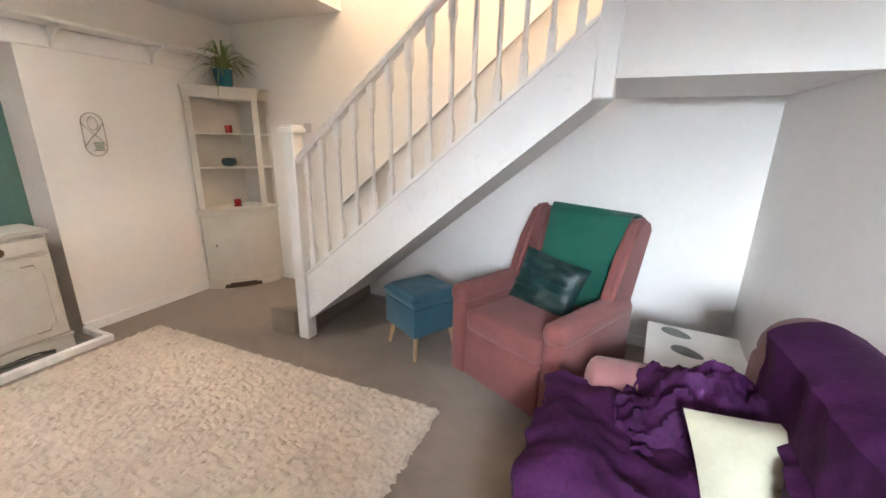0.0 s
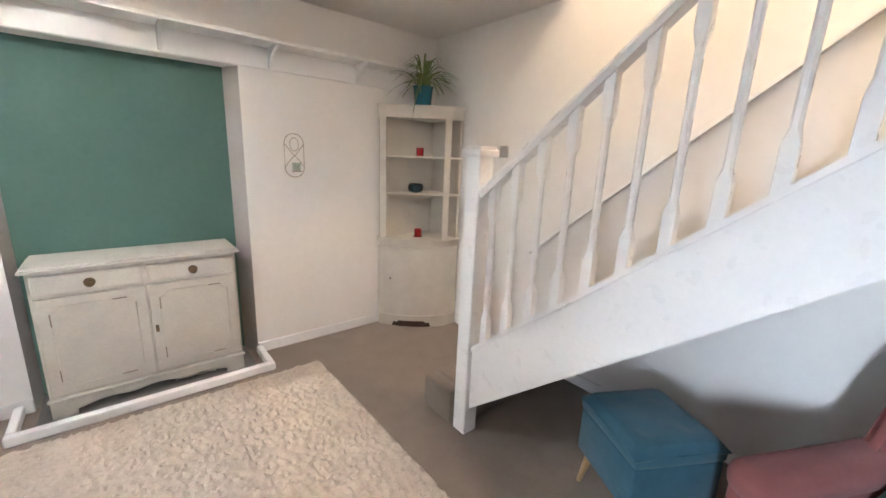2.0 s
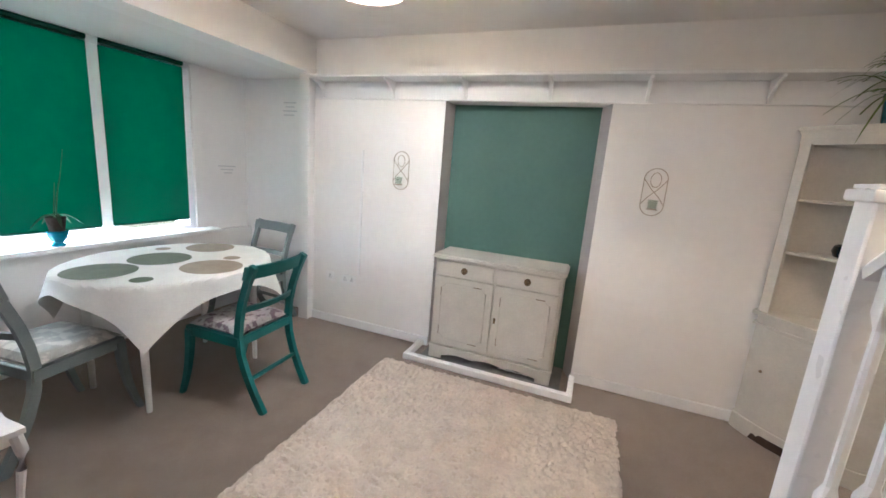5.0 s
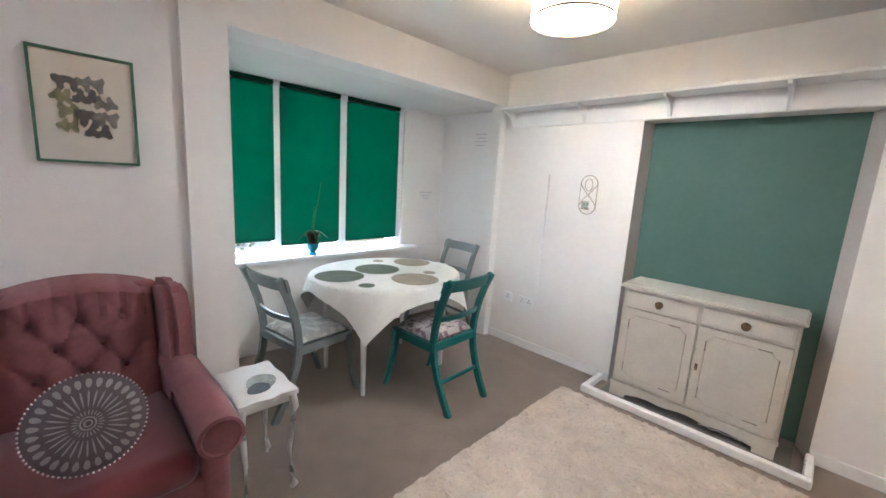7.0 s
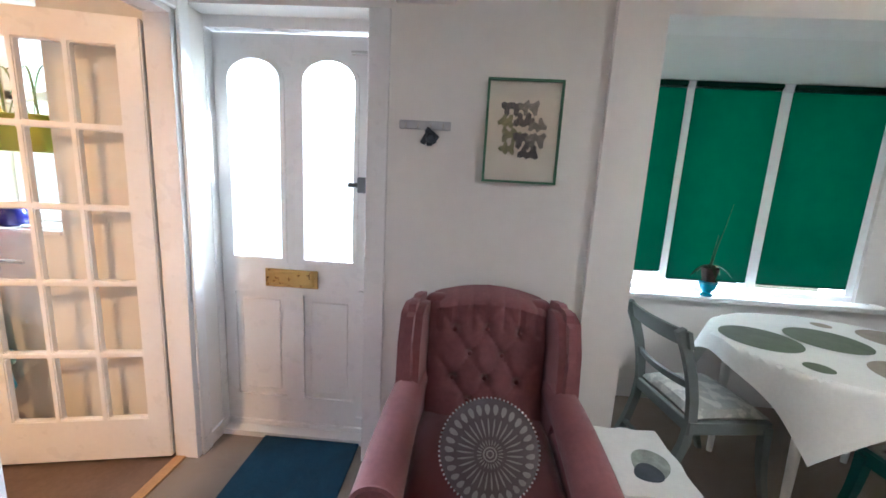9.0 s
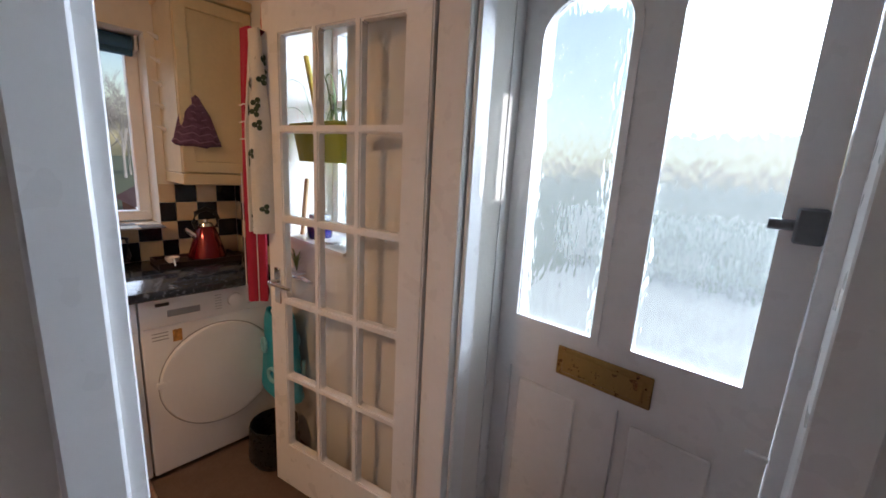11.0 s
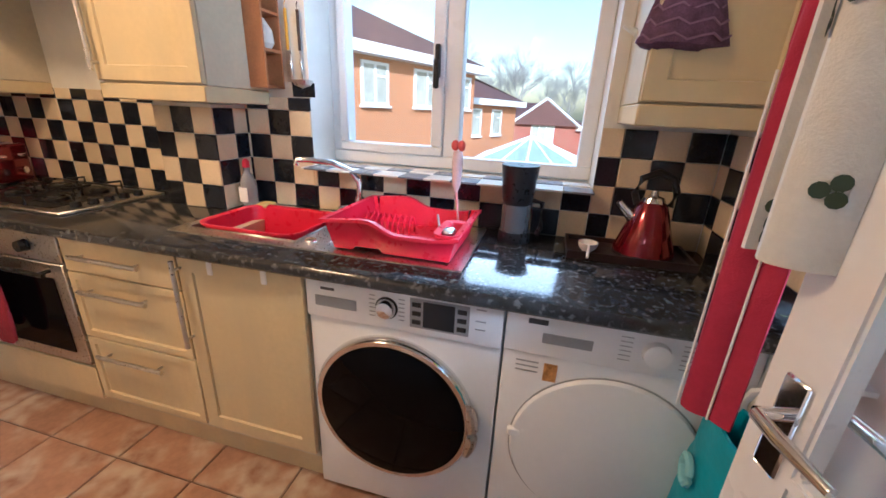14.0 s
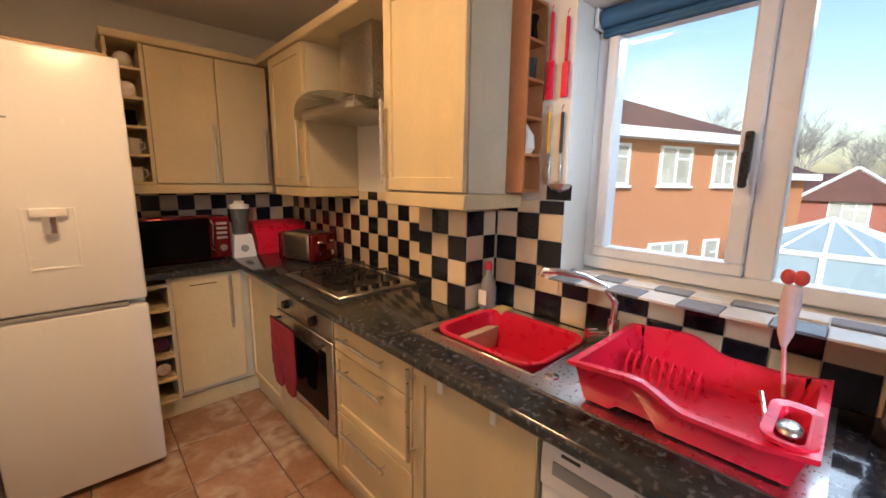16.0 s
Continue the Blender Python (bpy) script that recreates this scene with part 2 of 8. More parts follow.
def soften(bm, levels=1):
    for _ in range(levels):
        bmesh.ops.subdivide_edges(bm, edges=bm.edges[:], cuts=1, use_grid_fill=True, smooth=0.0)
        bmesh.ops.smooth_vert(bm, verts=bm.verts[:], factor=0.5, use_axis_x=True, use_axis_y=True, use_axis_z=True)


def mesh_of(name, bm, material, smooth=True):
    bmesh.ops.recalc_face_normals(bm, faces=bm.faces[:])
    me = bpy.data.meshes.new(name)
    bm.to_mesh(me)
    bm.free()
    me.materials.append(material)
    if smooth:
        for p in me.polygons:
            p.use_smooth = True
        me.set_sharp_from_angle(angle=radians(38))
    return me


def part(name, bm, material, parent=None, label="", smooth=True):
    ob = new(name, mesh_of(name, bm, material, smooth))
    if parent:
        ob.parent = parent
    return tagged(ob, label)


def thing(name, label, category, at=(0, 0, 0), turn=0, group=""):
    ob = new(name)
    ob.empty_display_size = 0.1
    ob.matrix_world = pose(*at, 0, 0, turn)
    return tagged(ob, label, category, group)


def structure(name, bm, material, label, category="wall", smooth=False):
    return tagged(part(name, bm, material, None, "", smooth), label, category, "", "structure")


def one(name, bm, material, label, category, smooth=True, group=""):
    """A thing that is a single mesh, built where it stands."""
    return tagged(part(name, bm, material, None, "", smooth), label, category, group)


def B(*dims, bevel=0.0, seg=1):
    bm = bmesh.new()
    box(bm, *dims, bevel, seg)
    return bm


def boxes(*rows):
    bm = bmesh.new()
    for r in rows:
        box(bm, *r)
    return bm

# ---- structure: living room ----
XW, XE, YN, YS, ZC = -2.785, 1.46, 2.91, -0.93, 2.375
structure("floor_living", boxes((-3.25, -2.1, -0.2, 1.515, 3.2, 0.0)), M_CARPET, "beige wool carpet with worn tracks", "carpet")
structure("wall_west", boxes((-3.25, -0.93, 0, XW, 0.24, 2.9), (-3.25, 1.37, 0, XW, 3.2, 2.9), (-3.25, 0.24, 1.92, XW, 1.37, 2.9), (-3.25, -2.1, 0, -2.90, -0.93, 2.9)), M_WALL, "white painted plaster wall with a shallow alcove")
structure("alcove_back", boxes((-3.25, 0.24, 0, -2.93, 1.37, 1.92)), M_GREENWALL, "sage green painted back of the alcove")
bm = bmesh.new()
prism(bm, [(XW, 0.24), (-2.93, 0.24), (-2.93, 0.262)], "z", 0, 1.92)
prism(bm, [(XW, 1.37), (-2.93, 1.37), (-2.93, 1.31)], "z", 0, 1.92)
structure("alcove_trim", bm, M_GREYTRIM, "grey beige painted splayed side of the alcove", "trim")
structure("wall_north", boxes((-3.25, YN, -0.1, 1.46, YN + 0.2, 4.9)), M_WALL, "white painted plaster wall behind the stairs")
structure("wall_east", boxes((XE, -0.05, 0, 1.56, 3.2, 4.9), (XE, -0.87, 2.06, 1.56, -0.05, 4.9), (XE, -1.3, 0, 1.56, -0.87, 4.9)), M_WALL, "white painted wall between living room and kitchen")
structure("wall_south", boxes((-0.335, -1.13, 0, 0.60, YS, 2.9), (0.60, -1.13, 2.10, XE, YS, 2.9), (-0.53, -1.13, 0, -0.335, YS + 0.03, 2.9), (-2.9, -1.13, 2.107, -0.53, YS + 0.01, 2.9)), M_WALL, "white painted front wall with door recess and bay lintel")
structure("bay_walls", boxes((-0.53, -2.1, 0, -0.33, -1.131, 2.107), (-2.9, -2.1, 0, -0.53, -1.78, 0.735), (-2.9, -2.1, 0.735, -2.37, -1.83, 2.107), (-2.9, -1.03, 0, -2.71, -0.931, 2.106)), M_WALL, "white painted bay walls under and beside the window")
structure("bay_ceiling", boxes((-2.9, -2.1, 2.107, -0.33, -1.131, 2.3)), M_CEIL, "white painted ceiling of the bay", "ceiling")
structure("ceiling_living", boxes((-3.0, YS, ZC, -1.53, YN, 2.6), (-1.53, YS, ZC, XE, 2.02, 2.6)), M_CEIL, "off-white painted ceiling", "ceiling")
structure("landing_walls", boxes((-1.65, 1.92, 2.6, XE, 2.02, 4.9), (-1.65, 2.02, 2.6, -1.53, YN, 4.9)), M_WALL, "white painted stairwell walls")
structure("landing_ceiling", boxes((-1.65, 1.92, 4.9, 1.56, 3.2, 5.0)), M_CEIL, "off-white stairwell ceiling", "ceiling")
structure("landing_bulkhead", boxes((0.57, 2.02, 1.69, XE, YN, 1.79), (0.57, 2.02, 1.79, XE, 2.12, 2.60)), M_WALL, "white painted bulkhead under the half landing")

bm = bmesh.new()
for r in ((XW, 1.37, XW + 0.016, YN), (XW, -0.93, XW + 0.016, 0.24)):
    box(bm, r[0], r[1], 0, r[2], r[3], 0.075, 0.004)
box(bm, XW, YN - 0.016, 0, XE, YN, 0.075, 0.004)
box(bm, XE - 0.016, 0.03, 0, XE, YN - 0.017, 0.075, 0.004)
box(bm, -0.27, YS, 0, 0.60, YS + 0.016, 0.075, 0.004)
box(bm, XE - 0.016, -1.08, 0, XE, -0.93, 0.075, 0.004)
structure("baseboard", bm, M_GLOSSW, "white gloss skirting board", "baseboard")

BRACKETS = (-0.83, -0.185, 0.395, 0.982, 1.555, 2.165)
# shelf rail along the west wall
bm = bmesh.new()
box(bm, XW, -0.92, 1.922, XW + 0.014, 2.60, 2.05, 0.003)
rail = one("wall_shelf", B(XW + 0.001, -0.86, 2.05, XW + 0.19, 2.62, 2.07, bevel=0.004), M_SATIN, "long white painted shelf high on the wall", "shelf")
part("backing_board", bm, M_SATIN, rail)
for y in BRACKETS:
    bm = bmesh.new()
    prism(bm, [(XW + 0.014, 1.93), (XW + 0.03, 1.93), (XW + 0.055, 1.98), (XW + 0.11, 2.02), (XW + 0.17, 2.035), (XW + 0.17, 2.05), (XW + 0.014, 2.05)], "y", y - 0.009, y + 0.009)
    part("bracket", bm, M_SATIN, rail)

# bay window with three lights, each with a green roller blind
bay = thing("window_2", "white three-light bay window with closed green roller blinds", "window")
bay["kind"] = "structure"
BX = (-2.37, -1.71, -1.135, -0.53)
bm = bmesh.new()
for x, w in ((-2.343, 0.027), (-1.71, 0.035), (-1.135, 0.025), (-0.555, 0.025)):
    box(bm, x - w, -1.93, 0.80, x + w, -1.85, 2.06, 0.004)
box(bm, BX[0], -1.93, 0.745, BX[3], -1.85, 0.80, 0.004)
box(bm, BX[0], -1.93, 2.06, BX[3], -1.85, 2.106)
part("window_frame", bm, M_UPVC, bay)
part("window_sill", B(-2.50, -1.83, 0.735, -0.531, -1.70, 0.768, bevel=0.008, seg=2), M_GLOSSW, bay)
for a, b, zb in ((-2.312, -1.748, 0.85), (-1.672, -1.163, 0.85), (-1.107, -0.583, 0.893)):
    p = part("pane", B(a, -1.905, 0.80, b, -1.90, 2.06), M_GLASS, bay)
    p.visible_shadow = False
    bm = bmesh.new()
    box(bm, a - 0.004, -1.853, zb, b + 0.004, -1.85, 2.09)
    blind = part("blind", bm, M_BLIND, bay, "green cloth roller blind")
    bm = bmesh.new()
    cyl(bm, (a, -1.845, 2.088), (b, -1.845, 2.088), 0.016)
    cyl(bm, (a + 0.004, -1.85, zb), (b - 0.004, -1.85, zb), 0.007, seg=8)
    part("roller", bm, M_BLIND, blind)

# front door in its recess
YD = -1.10
bm = bmesh.new()
box(bm, 0.567, -1.06, 0, 0.66, YS + 0.012, 2.10, 0.004)
box(bm, 0.66, -1.13, 0, 0.69, -1.05, 2.10)
box(bm, 1.455, -1.13, 0, 1.459, -1.05, 2.10)
box(bm, 0.69, -1.13, 2.05, 1.455, -1.05, 2.10)
structure("door_frame", bm, M_GLOSSW, "white gloss front door frame", "door frame")
door = thing("door_1", "closed white panelled front door with two arched obscured panes", "door", (0, 0, 0))
door["kind"] = "structure"


def arch_ring(xa, xb, z0, z1, grow=0.0, n=14):
    """The outline of an arched light, widened by grow."""
    xm, r = (xa + xb) / 2, (xb - xa) / 2
    zs = z1 - r * 0.78
    pts = [(xa - grow, z0 - grow), (xb + grow, z0 - grow)]
    for i in range(n + 1):
        a = math.pi * i / n
        pts.append((xm + (r + grow) * math.cos(a), zs + (r * 0.78 + grow) * math.sin(a)))
    return pts


def plate_with_holes(bm, outer, holes, y0, y1):
    """A flat leaf in the xz plane with openings cut through, made of filled edges."""
    def ring(pts):
        vs = [bm.verts.new((p[0], y0, p[1])) for p in pts]
        return [bm.edges.new((vs[i], vs[(i + 1) % len(vs)])) for i in range(len(vs))]
    es = []
    for pts in [outer, *holes]:
        es += ring(pts)
    f = bmesh.ops.triangle_fill(bm, use_beauty=True, use_dissolve=False, edges=es)
    faces = [g for g in f["geom"] if isinstance(g, bmesh.types.BMFace)]
    ext = bmesh.ops.extrude_face_region(bm, geom=faces)
    vs = [g for g in ext["geom"] if isinstance(g, bmesh.types.BMVert)]
    bmesh.ops.translate(bm, verts=vs, vec=(0, y1 - y0, 0))


lights = ((0.755, 1.025), (1.118, 1.392))
bm = bmesh.new()
plate_with_holes(bm, [(0.692, 0.03), (1.452, 0.03), (1.452, 2.045), (0.692, 2.045)], [arch_ring(a, b, 0.972, 1.945) for a, b in lights] + [[(a, 0.21), (b, 0.21), (b, 0.79), (a, 0.79)] for a, b in lights], YD - 0.04, YD)
part("leaf", bm, M_GLOSSW, door)
for a, b in lights:
    bm = bmesh.new()
    plate_with_holes(bm, arch_ring(a, b, 0.972, 1.945, 0.012), [arch_ring(a, b, 0.972, 1.945, -0.010)], YD, YD + 0.008)
    part("glazing_bead", bm, M_GLOSSW, door)
    bm = bmesh.new()
    pts = arch_ring(a, b, 0.972, 1.945, -0.002)
    prism(bm, pts, "y", YD - 0.022, YD - 0.016)
    pane = part("pane", bm, M_FROST, door, "rain-textured obscured glass")
    pane.visible_shadow = False
    bm = bmesh.new()
    box(bm, a - 0.002, YD - 0.034, 0.208, b + 0.002, YD - 0.014, 0.792)
    box(bm, a + 0.035, YD - 0.014, 0.245, b - 0.035, YD - 0.006, 0.755, 0.006)
    part("panel", bm, M_GLOSSW, door)
lb = part("letter_plate", B(0.945, YD, 0.83, 1.222, YD + 0.008, 0.925, bevel=0.003), M_BRASS, door, "brass letter plate")
part("flap", B(0.965, YD + 0.008, 0.845, 1.202, YD + 0.014, 0.91, bevel=0.003), M_BRASS, lb)
part("weather_bar", B(0.70, YD - 0.03, 0.03, 1.45, YD + 0.012, 0.06, bevel=0.004), M_GLOSSW, door)
bm = bmesh.new()
box(bm, 0.692, YD, 1.335, 0.742, YD + 0.03, 1.41, 0.005)
cyl(bm, (0.742, YD + 0.02, 1.372), (0.785, YD + 0.02, 1.372), 0.012)
part("latch", bm, mat("grey_latch_metal", (0.16, 0.16, 0.17), 0.4, 0.6, var=0.1), door, "steel night latch")
bm = bmesh.new()
box(bm, 0.68, YD, 1.965, 0.78, YD + 0.018, 1.98, 0.003)
part("bolt", bm, M_STEEL, door)
bm = bmesh.new()
box(bm, 0.685, YD, 0.825, 0.735, YD + 0.014, 0.835, 0.002)
box(bm, 0.685, YD, 0.115, 0.735, YD + 0.014, 0.125, 0.002)
part("chain_bolt", bm, M_GLOSSW, door)
structure("door_sill", boxes((0.66, -1.3, 0.0, 1.46, -1.03, 0.03)), M_SATIN, "white painted door sill", "trim")

# kitchen door lining and threshold
dl = thing("door_lining", "white gloss door lining and architrave", "door frame")
dl["kind"] = "structure"
for y0, y1 in ((-0.085, -0.05), (-0.87, -0.835)):
    part("jamb", B(1.452, y0, 0, 1.568, y1, 2.06, bevel=0.003), M_GLOSSW, dl)
part("head", boxes((1.452, -0.835, 2.025, 1.568, -0.085, 2.06)), M_GLOSSW, dl)
for y0, y1 in ((-0.06, 0.015), (-0.93, -0.86)):
    part("architrave", B(1.435, y0, 0, 1.452, y1, 2.12, bevel=0.006), M_GLOSSW, dl)
    part("architrave", B(1.568, y0, 0, 1.584, y1, 2.12, bevel=0.006), M_GLOSSW, dl)
part("architrave", B(1.435, -0.86, 2.045, 1.452, -0.06, 2.12, bevel=0.006), M_GLOSSW, dl)
structure("threshold", boxes((1.515, -0.835, -0.005, 1.565, -0.085, 0.008)), M_WOODTHRESH, "oak threshold strip", "trim")

# ---- structure: kitchen ----
KE, KN, KS = 3.2, 3.05, -0.87
WY0, WY1, WZ0, WZ1 = -0.49, 0.625, 1.075, 2.01
structure("wall_kitchen_east", boxes((KE, -1.2, 0, 3.48, WY0, 2.6), (KE, WY1, 0, 3.48, 3.3, 2.6), (KE, WY0, 0, 3.48, WY1, WZ0), (KE, WY0, WZ1, 3.48, WY1, 2.6)), M_PLASTER, "cream painted kitchen wall with a window")
structure("wall_kitchen_north", boxes((1.56, KN, 0, KE, KN + 0.2, 2.6)), M_PLASTER, "cream painted kitchen wall")
structure("wall_kitchen_south", boxes((2.58, -1.2, 0, KE, KS, 2.6), (1.56, -1.2, 0, 2.06, KS, 2.6), (2.06, -1.2, 0, 2.58, KS, 1.09), (2.06, -1.2, 2.10, 2.58, KS, 2.6)), M_PLASTER, "cream painted kitchen wall with a small deep-set window")
win3 = thing("window_3", "small white framed window in a deep cream reveal", "window")
win3["kind"] = "structure"
bm = bmesh.new()
for r in ((2.06, 1.09, 2.58, 1.14), (2.06, 2.05, 2.58, 2.10), (2.06, 1.14, 2.11, 2.05), (2.53, 1.14, 2.58, 2.05), (2.06, 1.70, 2.58, 1.75)):
    box(bm, r[0], -1.18, r[1], r[2], -1.13, r[3], 0.004)
part("window_frame", bm, M_UPVC, win3)
p = part("pane", B(2.10, -1.158, 1.13, 2.54, -1.153, 2.06), M_FROST, win3)
p.visible_shadow = False
structure("ceiling_kitchen", boxes((1.56, -1.2, 2.42, 3.48, 3.3, 2.6)), M_CEIL, "off-white kitchen ceiling", "ceiling")
structure("tiled_boxing", boxes((3.02, 0.94, 0.89, KE, 1.22, 1.305)), M_PLASTER, "boxed-out pipe casing beside the window", "wall")
structure("subfloor_kitchen", boxes((1.515, -1.2, -0.2, 3.3, 3.2, -0.008)), mat("grout", (0.15, 0.10, 0.075), 0.9, var=0.1, bump=0.2), "grey-brown floor grout", "floor")

# kitchen window
win = thing("window_1", "white two-light casement window with a raised blue blind", "window")
win["kind"] = "structure"
GX = 3.40
bm = bmesh.new()
for r in ((WY0, WZ0 + 0.008, WY1, 1.133), (WY0, 1.955, WY1, WZ1), (WY0, 1.133, WY0 + 0.054, 1.955), (WY1 - 0.04, 1.133, WY1, 1.955), (0.045, 1.133, 0.115, 1.955)):
    box(bm, GX - 0.03, r[0], r[1], GX + 0.04, r[2], r[3], 0.004)
part("window_frame", bm, M_UPVC, win)
bm = bmesh.new()
for a, b in ((0.115, WY1 - 0.04),):
    for r in ((a, 1.133, b, 1.172), (a, 1.92, b, 1.955), (a, 1.172, a + 0.05, 1.92), (b - 0.04, 1.172, b, 1.92)):
        box(bm, GX - 0.045, r[0], r[1], GX + 0.03, r[2], r[3], 0.006)
sash = part("casement", bm, M_UPVC, win)
bm = bmesh.new()
box(bm, GX - 0.07, 0.13, 1.44, GX - 0.045, 0.15, 1.56, 0.004)
box(bm, GX - 0.085, 0.129, 1.40, GX - 0.068, 0.151, 1.505, 0.005)
part("handle", bm, M_BLACK, sash, "dark window handle")
for a, b, z0, z1 in ((0.163, WY1 - 0.078, 1.17, 1.922), (WY0 + 0.052, 0.047, 1.131, 1.957)):
    p = part("pane", B(GX + 0.0, a, z0, GX + 0.006, b, z1), M_GLASS, win)
    p.visible_shadow = False

# ---- living room: stairs ----
SLOPE = 0.835
stairs = thing("staircase", "white painted closed-string staircase with carpeted treads", "staircase")


def sz(x, z0, x0=-1.42):
    return z0 + (x - x0) * SLOPE


bm = bmesh.new()
prism(bm, [(-1.30, sz(-1.30, 0.012)), (0.48, sz(0.48, 0.012)), (0.48, sz(0.48, 0.34)), (-1.30, sz(-1.30, 0.34))], "y", 2.002, 2.038)
prism(bm, [(-1.30, sz(-1.30, 0.34)), (0.48, sz(0.48, 0.34)), (0.48, sz(0.48, 0.365)), (-1.30, sz(-1.30, 0.365))], "y", 1.99, 2.05)
part("string", bm, M_GLOSSW, stairs)
bm = bmesh.new()
prism(bm, [(-1.45, 0.0), (0.0, sz(0.0, 0.12)), (0.47, sz(0.47, 0.12)), (0.47, sz(0.47, 0.963)), (-1.45, sz(-1.45, 0.963))], "y", 2.888, 2.909)
part("wall_string", bm, M_WALL, stairs)
bm = bmesh.new()
prism(bm, [(-1.62, sz(-1.62, 0.965)), (0.47, sz(0.47, 0.965)), (0.47, sz(0.47, 0.988)), (-1.62, sz(-1.62, 0.988))], "y", 2.855, 2.909)
part("wall_ledge", bm, M_SATIN, stairs, "sloping ledge along the stair wall")
bm = bmesh.new()
box(bm, -1.342, 1.975, 0, -1.252, 2.065, 1.45, 0.006)
box(bm, -1.36, 1.957, 1.435, -1.234, 2.083, 1.466, 0.008, 2)
box(bm, -1.351, 1.966, 1.466, -1.243, 2.074, 1.48, 0.012, 2)
part("newel_post", bm, M_GLOSSW, stairs)
bm = bmesh.new()
box(bm, 0.48, 1.985, 1.605, 0.572, 2.075, 2.60, 0.006)
part("newel_post", bm, M_GLOSSW, stairs)
bm = bmesh.new()
prof = [(1.992, 0.0), (2.048, 0.0), (2.055, 0.028), (2.042, 0.052), (2.02, 0.058), (1.998, 0.052), (1.985, 0.028)]
rings = []
for x in (-1.28, 0.48):
    rings.append([bm.verts.new((x, y, sz(x, 1.105) + z)) for y, z in prof])
n = len(prof)
for i in range(n):
    bm.faces.new((rings[0][i], rings[0][(i + 1) % n], rings[1][(i + 1) % n], rings[1][i]))
bm.faces.new(rings[0][::-1]), bm.faces.new(rings[1])
part("handrail", bm, M_GLOSSW, stairs)
for k in range(14):
    x = -1.19 + 0.1225 * k
    z0, z1 = sz(x, 0.35), sz(x, 1.115)
    bm = bmesh.new()
    w, q = 0.0195, 0.0125
    h = z1 - z0
    secs = ((0, w), (0.17, w), (0.22, q), (0.78, q), (0.83, w), (1.0, w))
    rs = []
    for f, s in secs:
        tilt = (SLOPE if f in (0, 1.0) else 0.0)
        c = 0.45 if s == q else 0.9
        octagon = ((-1, -c), (-c, -1), (c, -1), (1, -c), (1, c), (c, 1), (-c, 1), (-1, c))
        rs.append([bm.verts.new((x + dx * s, 2.02 + dy * s, z0 + f * h + dx * s * tilt)) for dx, dy in octagon])
    for p, r in zip(rs, rs[1:]):
        for i in range(8):
            bm.faces.new((p[i], p[(i + 1) % 8], r[(i + 1) % 8], r[i]))
    bm.faces.new(rs[0][::-1]), bm.faces.new(rs[-1])
    part("baluster", bm, M_GLOSSW, stairs, smooth=False)
for k in range(9):
    x = -1.60 + 0.225 * k
    z = 0.19 * (k + 1)
    y0 = 2.04
    bm = bmesh.new()
    if k == 0:
        box(bm, x, 2.068, 0, x + 0.28, 2.887, z, 0.012, 2)
        box(bm, x, 1.975, 0, -1.372, 2.067, z, 0.012, 2)
    else:
        box(bm, x, y0, z - 0.022, x + 0.232, 2.887, z, 0.008, 2)
        box(bm, x + 0.02, y0, z - 0.186, x + 0.036, 2.887, z - 0.02)
    part("step", bm, M_CARPET, stairs, "beige carpeted step")
bm = bmesh.new()
prism(bm, [(-1.28, sz(-1.28, 0.016)), (0.57, sz(0.57, 0.016)), (0.57, sz(0.57, 0.034)), (-1.28, sz(-1.28, 0.034))], "y", 2.039, 2.887)
part("soffit", bm, M_WALL, stairs, "plain painted underside")

# ---- worn painted furniture ----
M_SHABBY = mat("worn_cream_paint", (0.58, 0.545, 0.48), 0.5, var=0.05, scale=8, bump=0.06, bscale=70)
tint(M_SHABBY, (0.44, 0.40, 0.34), 20, 0.72, 0.80)
M_DARKWOOD = mat("dark_wood", (0.05, 0.028, 0.018), 0.5, var=0.2, scale=20, bump=0.1)
M_WORN = mat("worn_paint_edge", (0.22, 0.17, 0.12), 0.7, var=0.3, scale=40)
M_AGEDBRASS = mat("aged_brass", (0.16, 0.11, 0.06), 0.4, 0.8, var=0.3, scale=40)

# sideboard in the alcove, front towards the room
SX0, SX1, SY0, SY1, SH = -2.925, -2.61, 0.322, 1.236, 0.875
side = thing("sideboard", "worn cream painted two-drawer two-door sideboard in the alcove", "sideboard", (-2.76, 0.79, 0.012))
L = Matrix.Diagonal((1, 1, 0.945, 1)) @ Matrix.Translation((2.76, -0.79, -0.012))


def local(name, bm, material, parent, m, label="", smooth=True):
    bm.transform(m)
    return part(name, bm, material, parent, label, smooth)


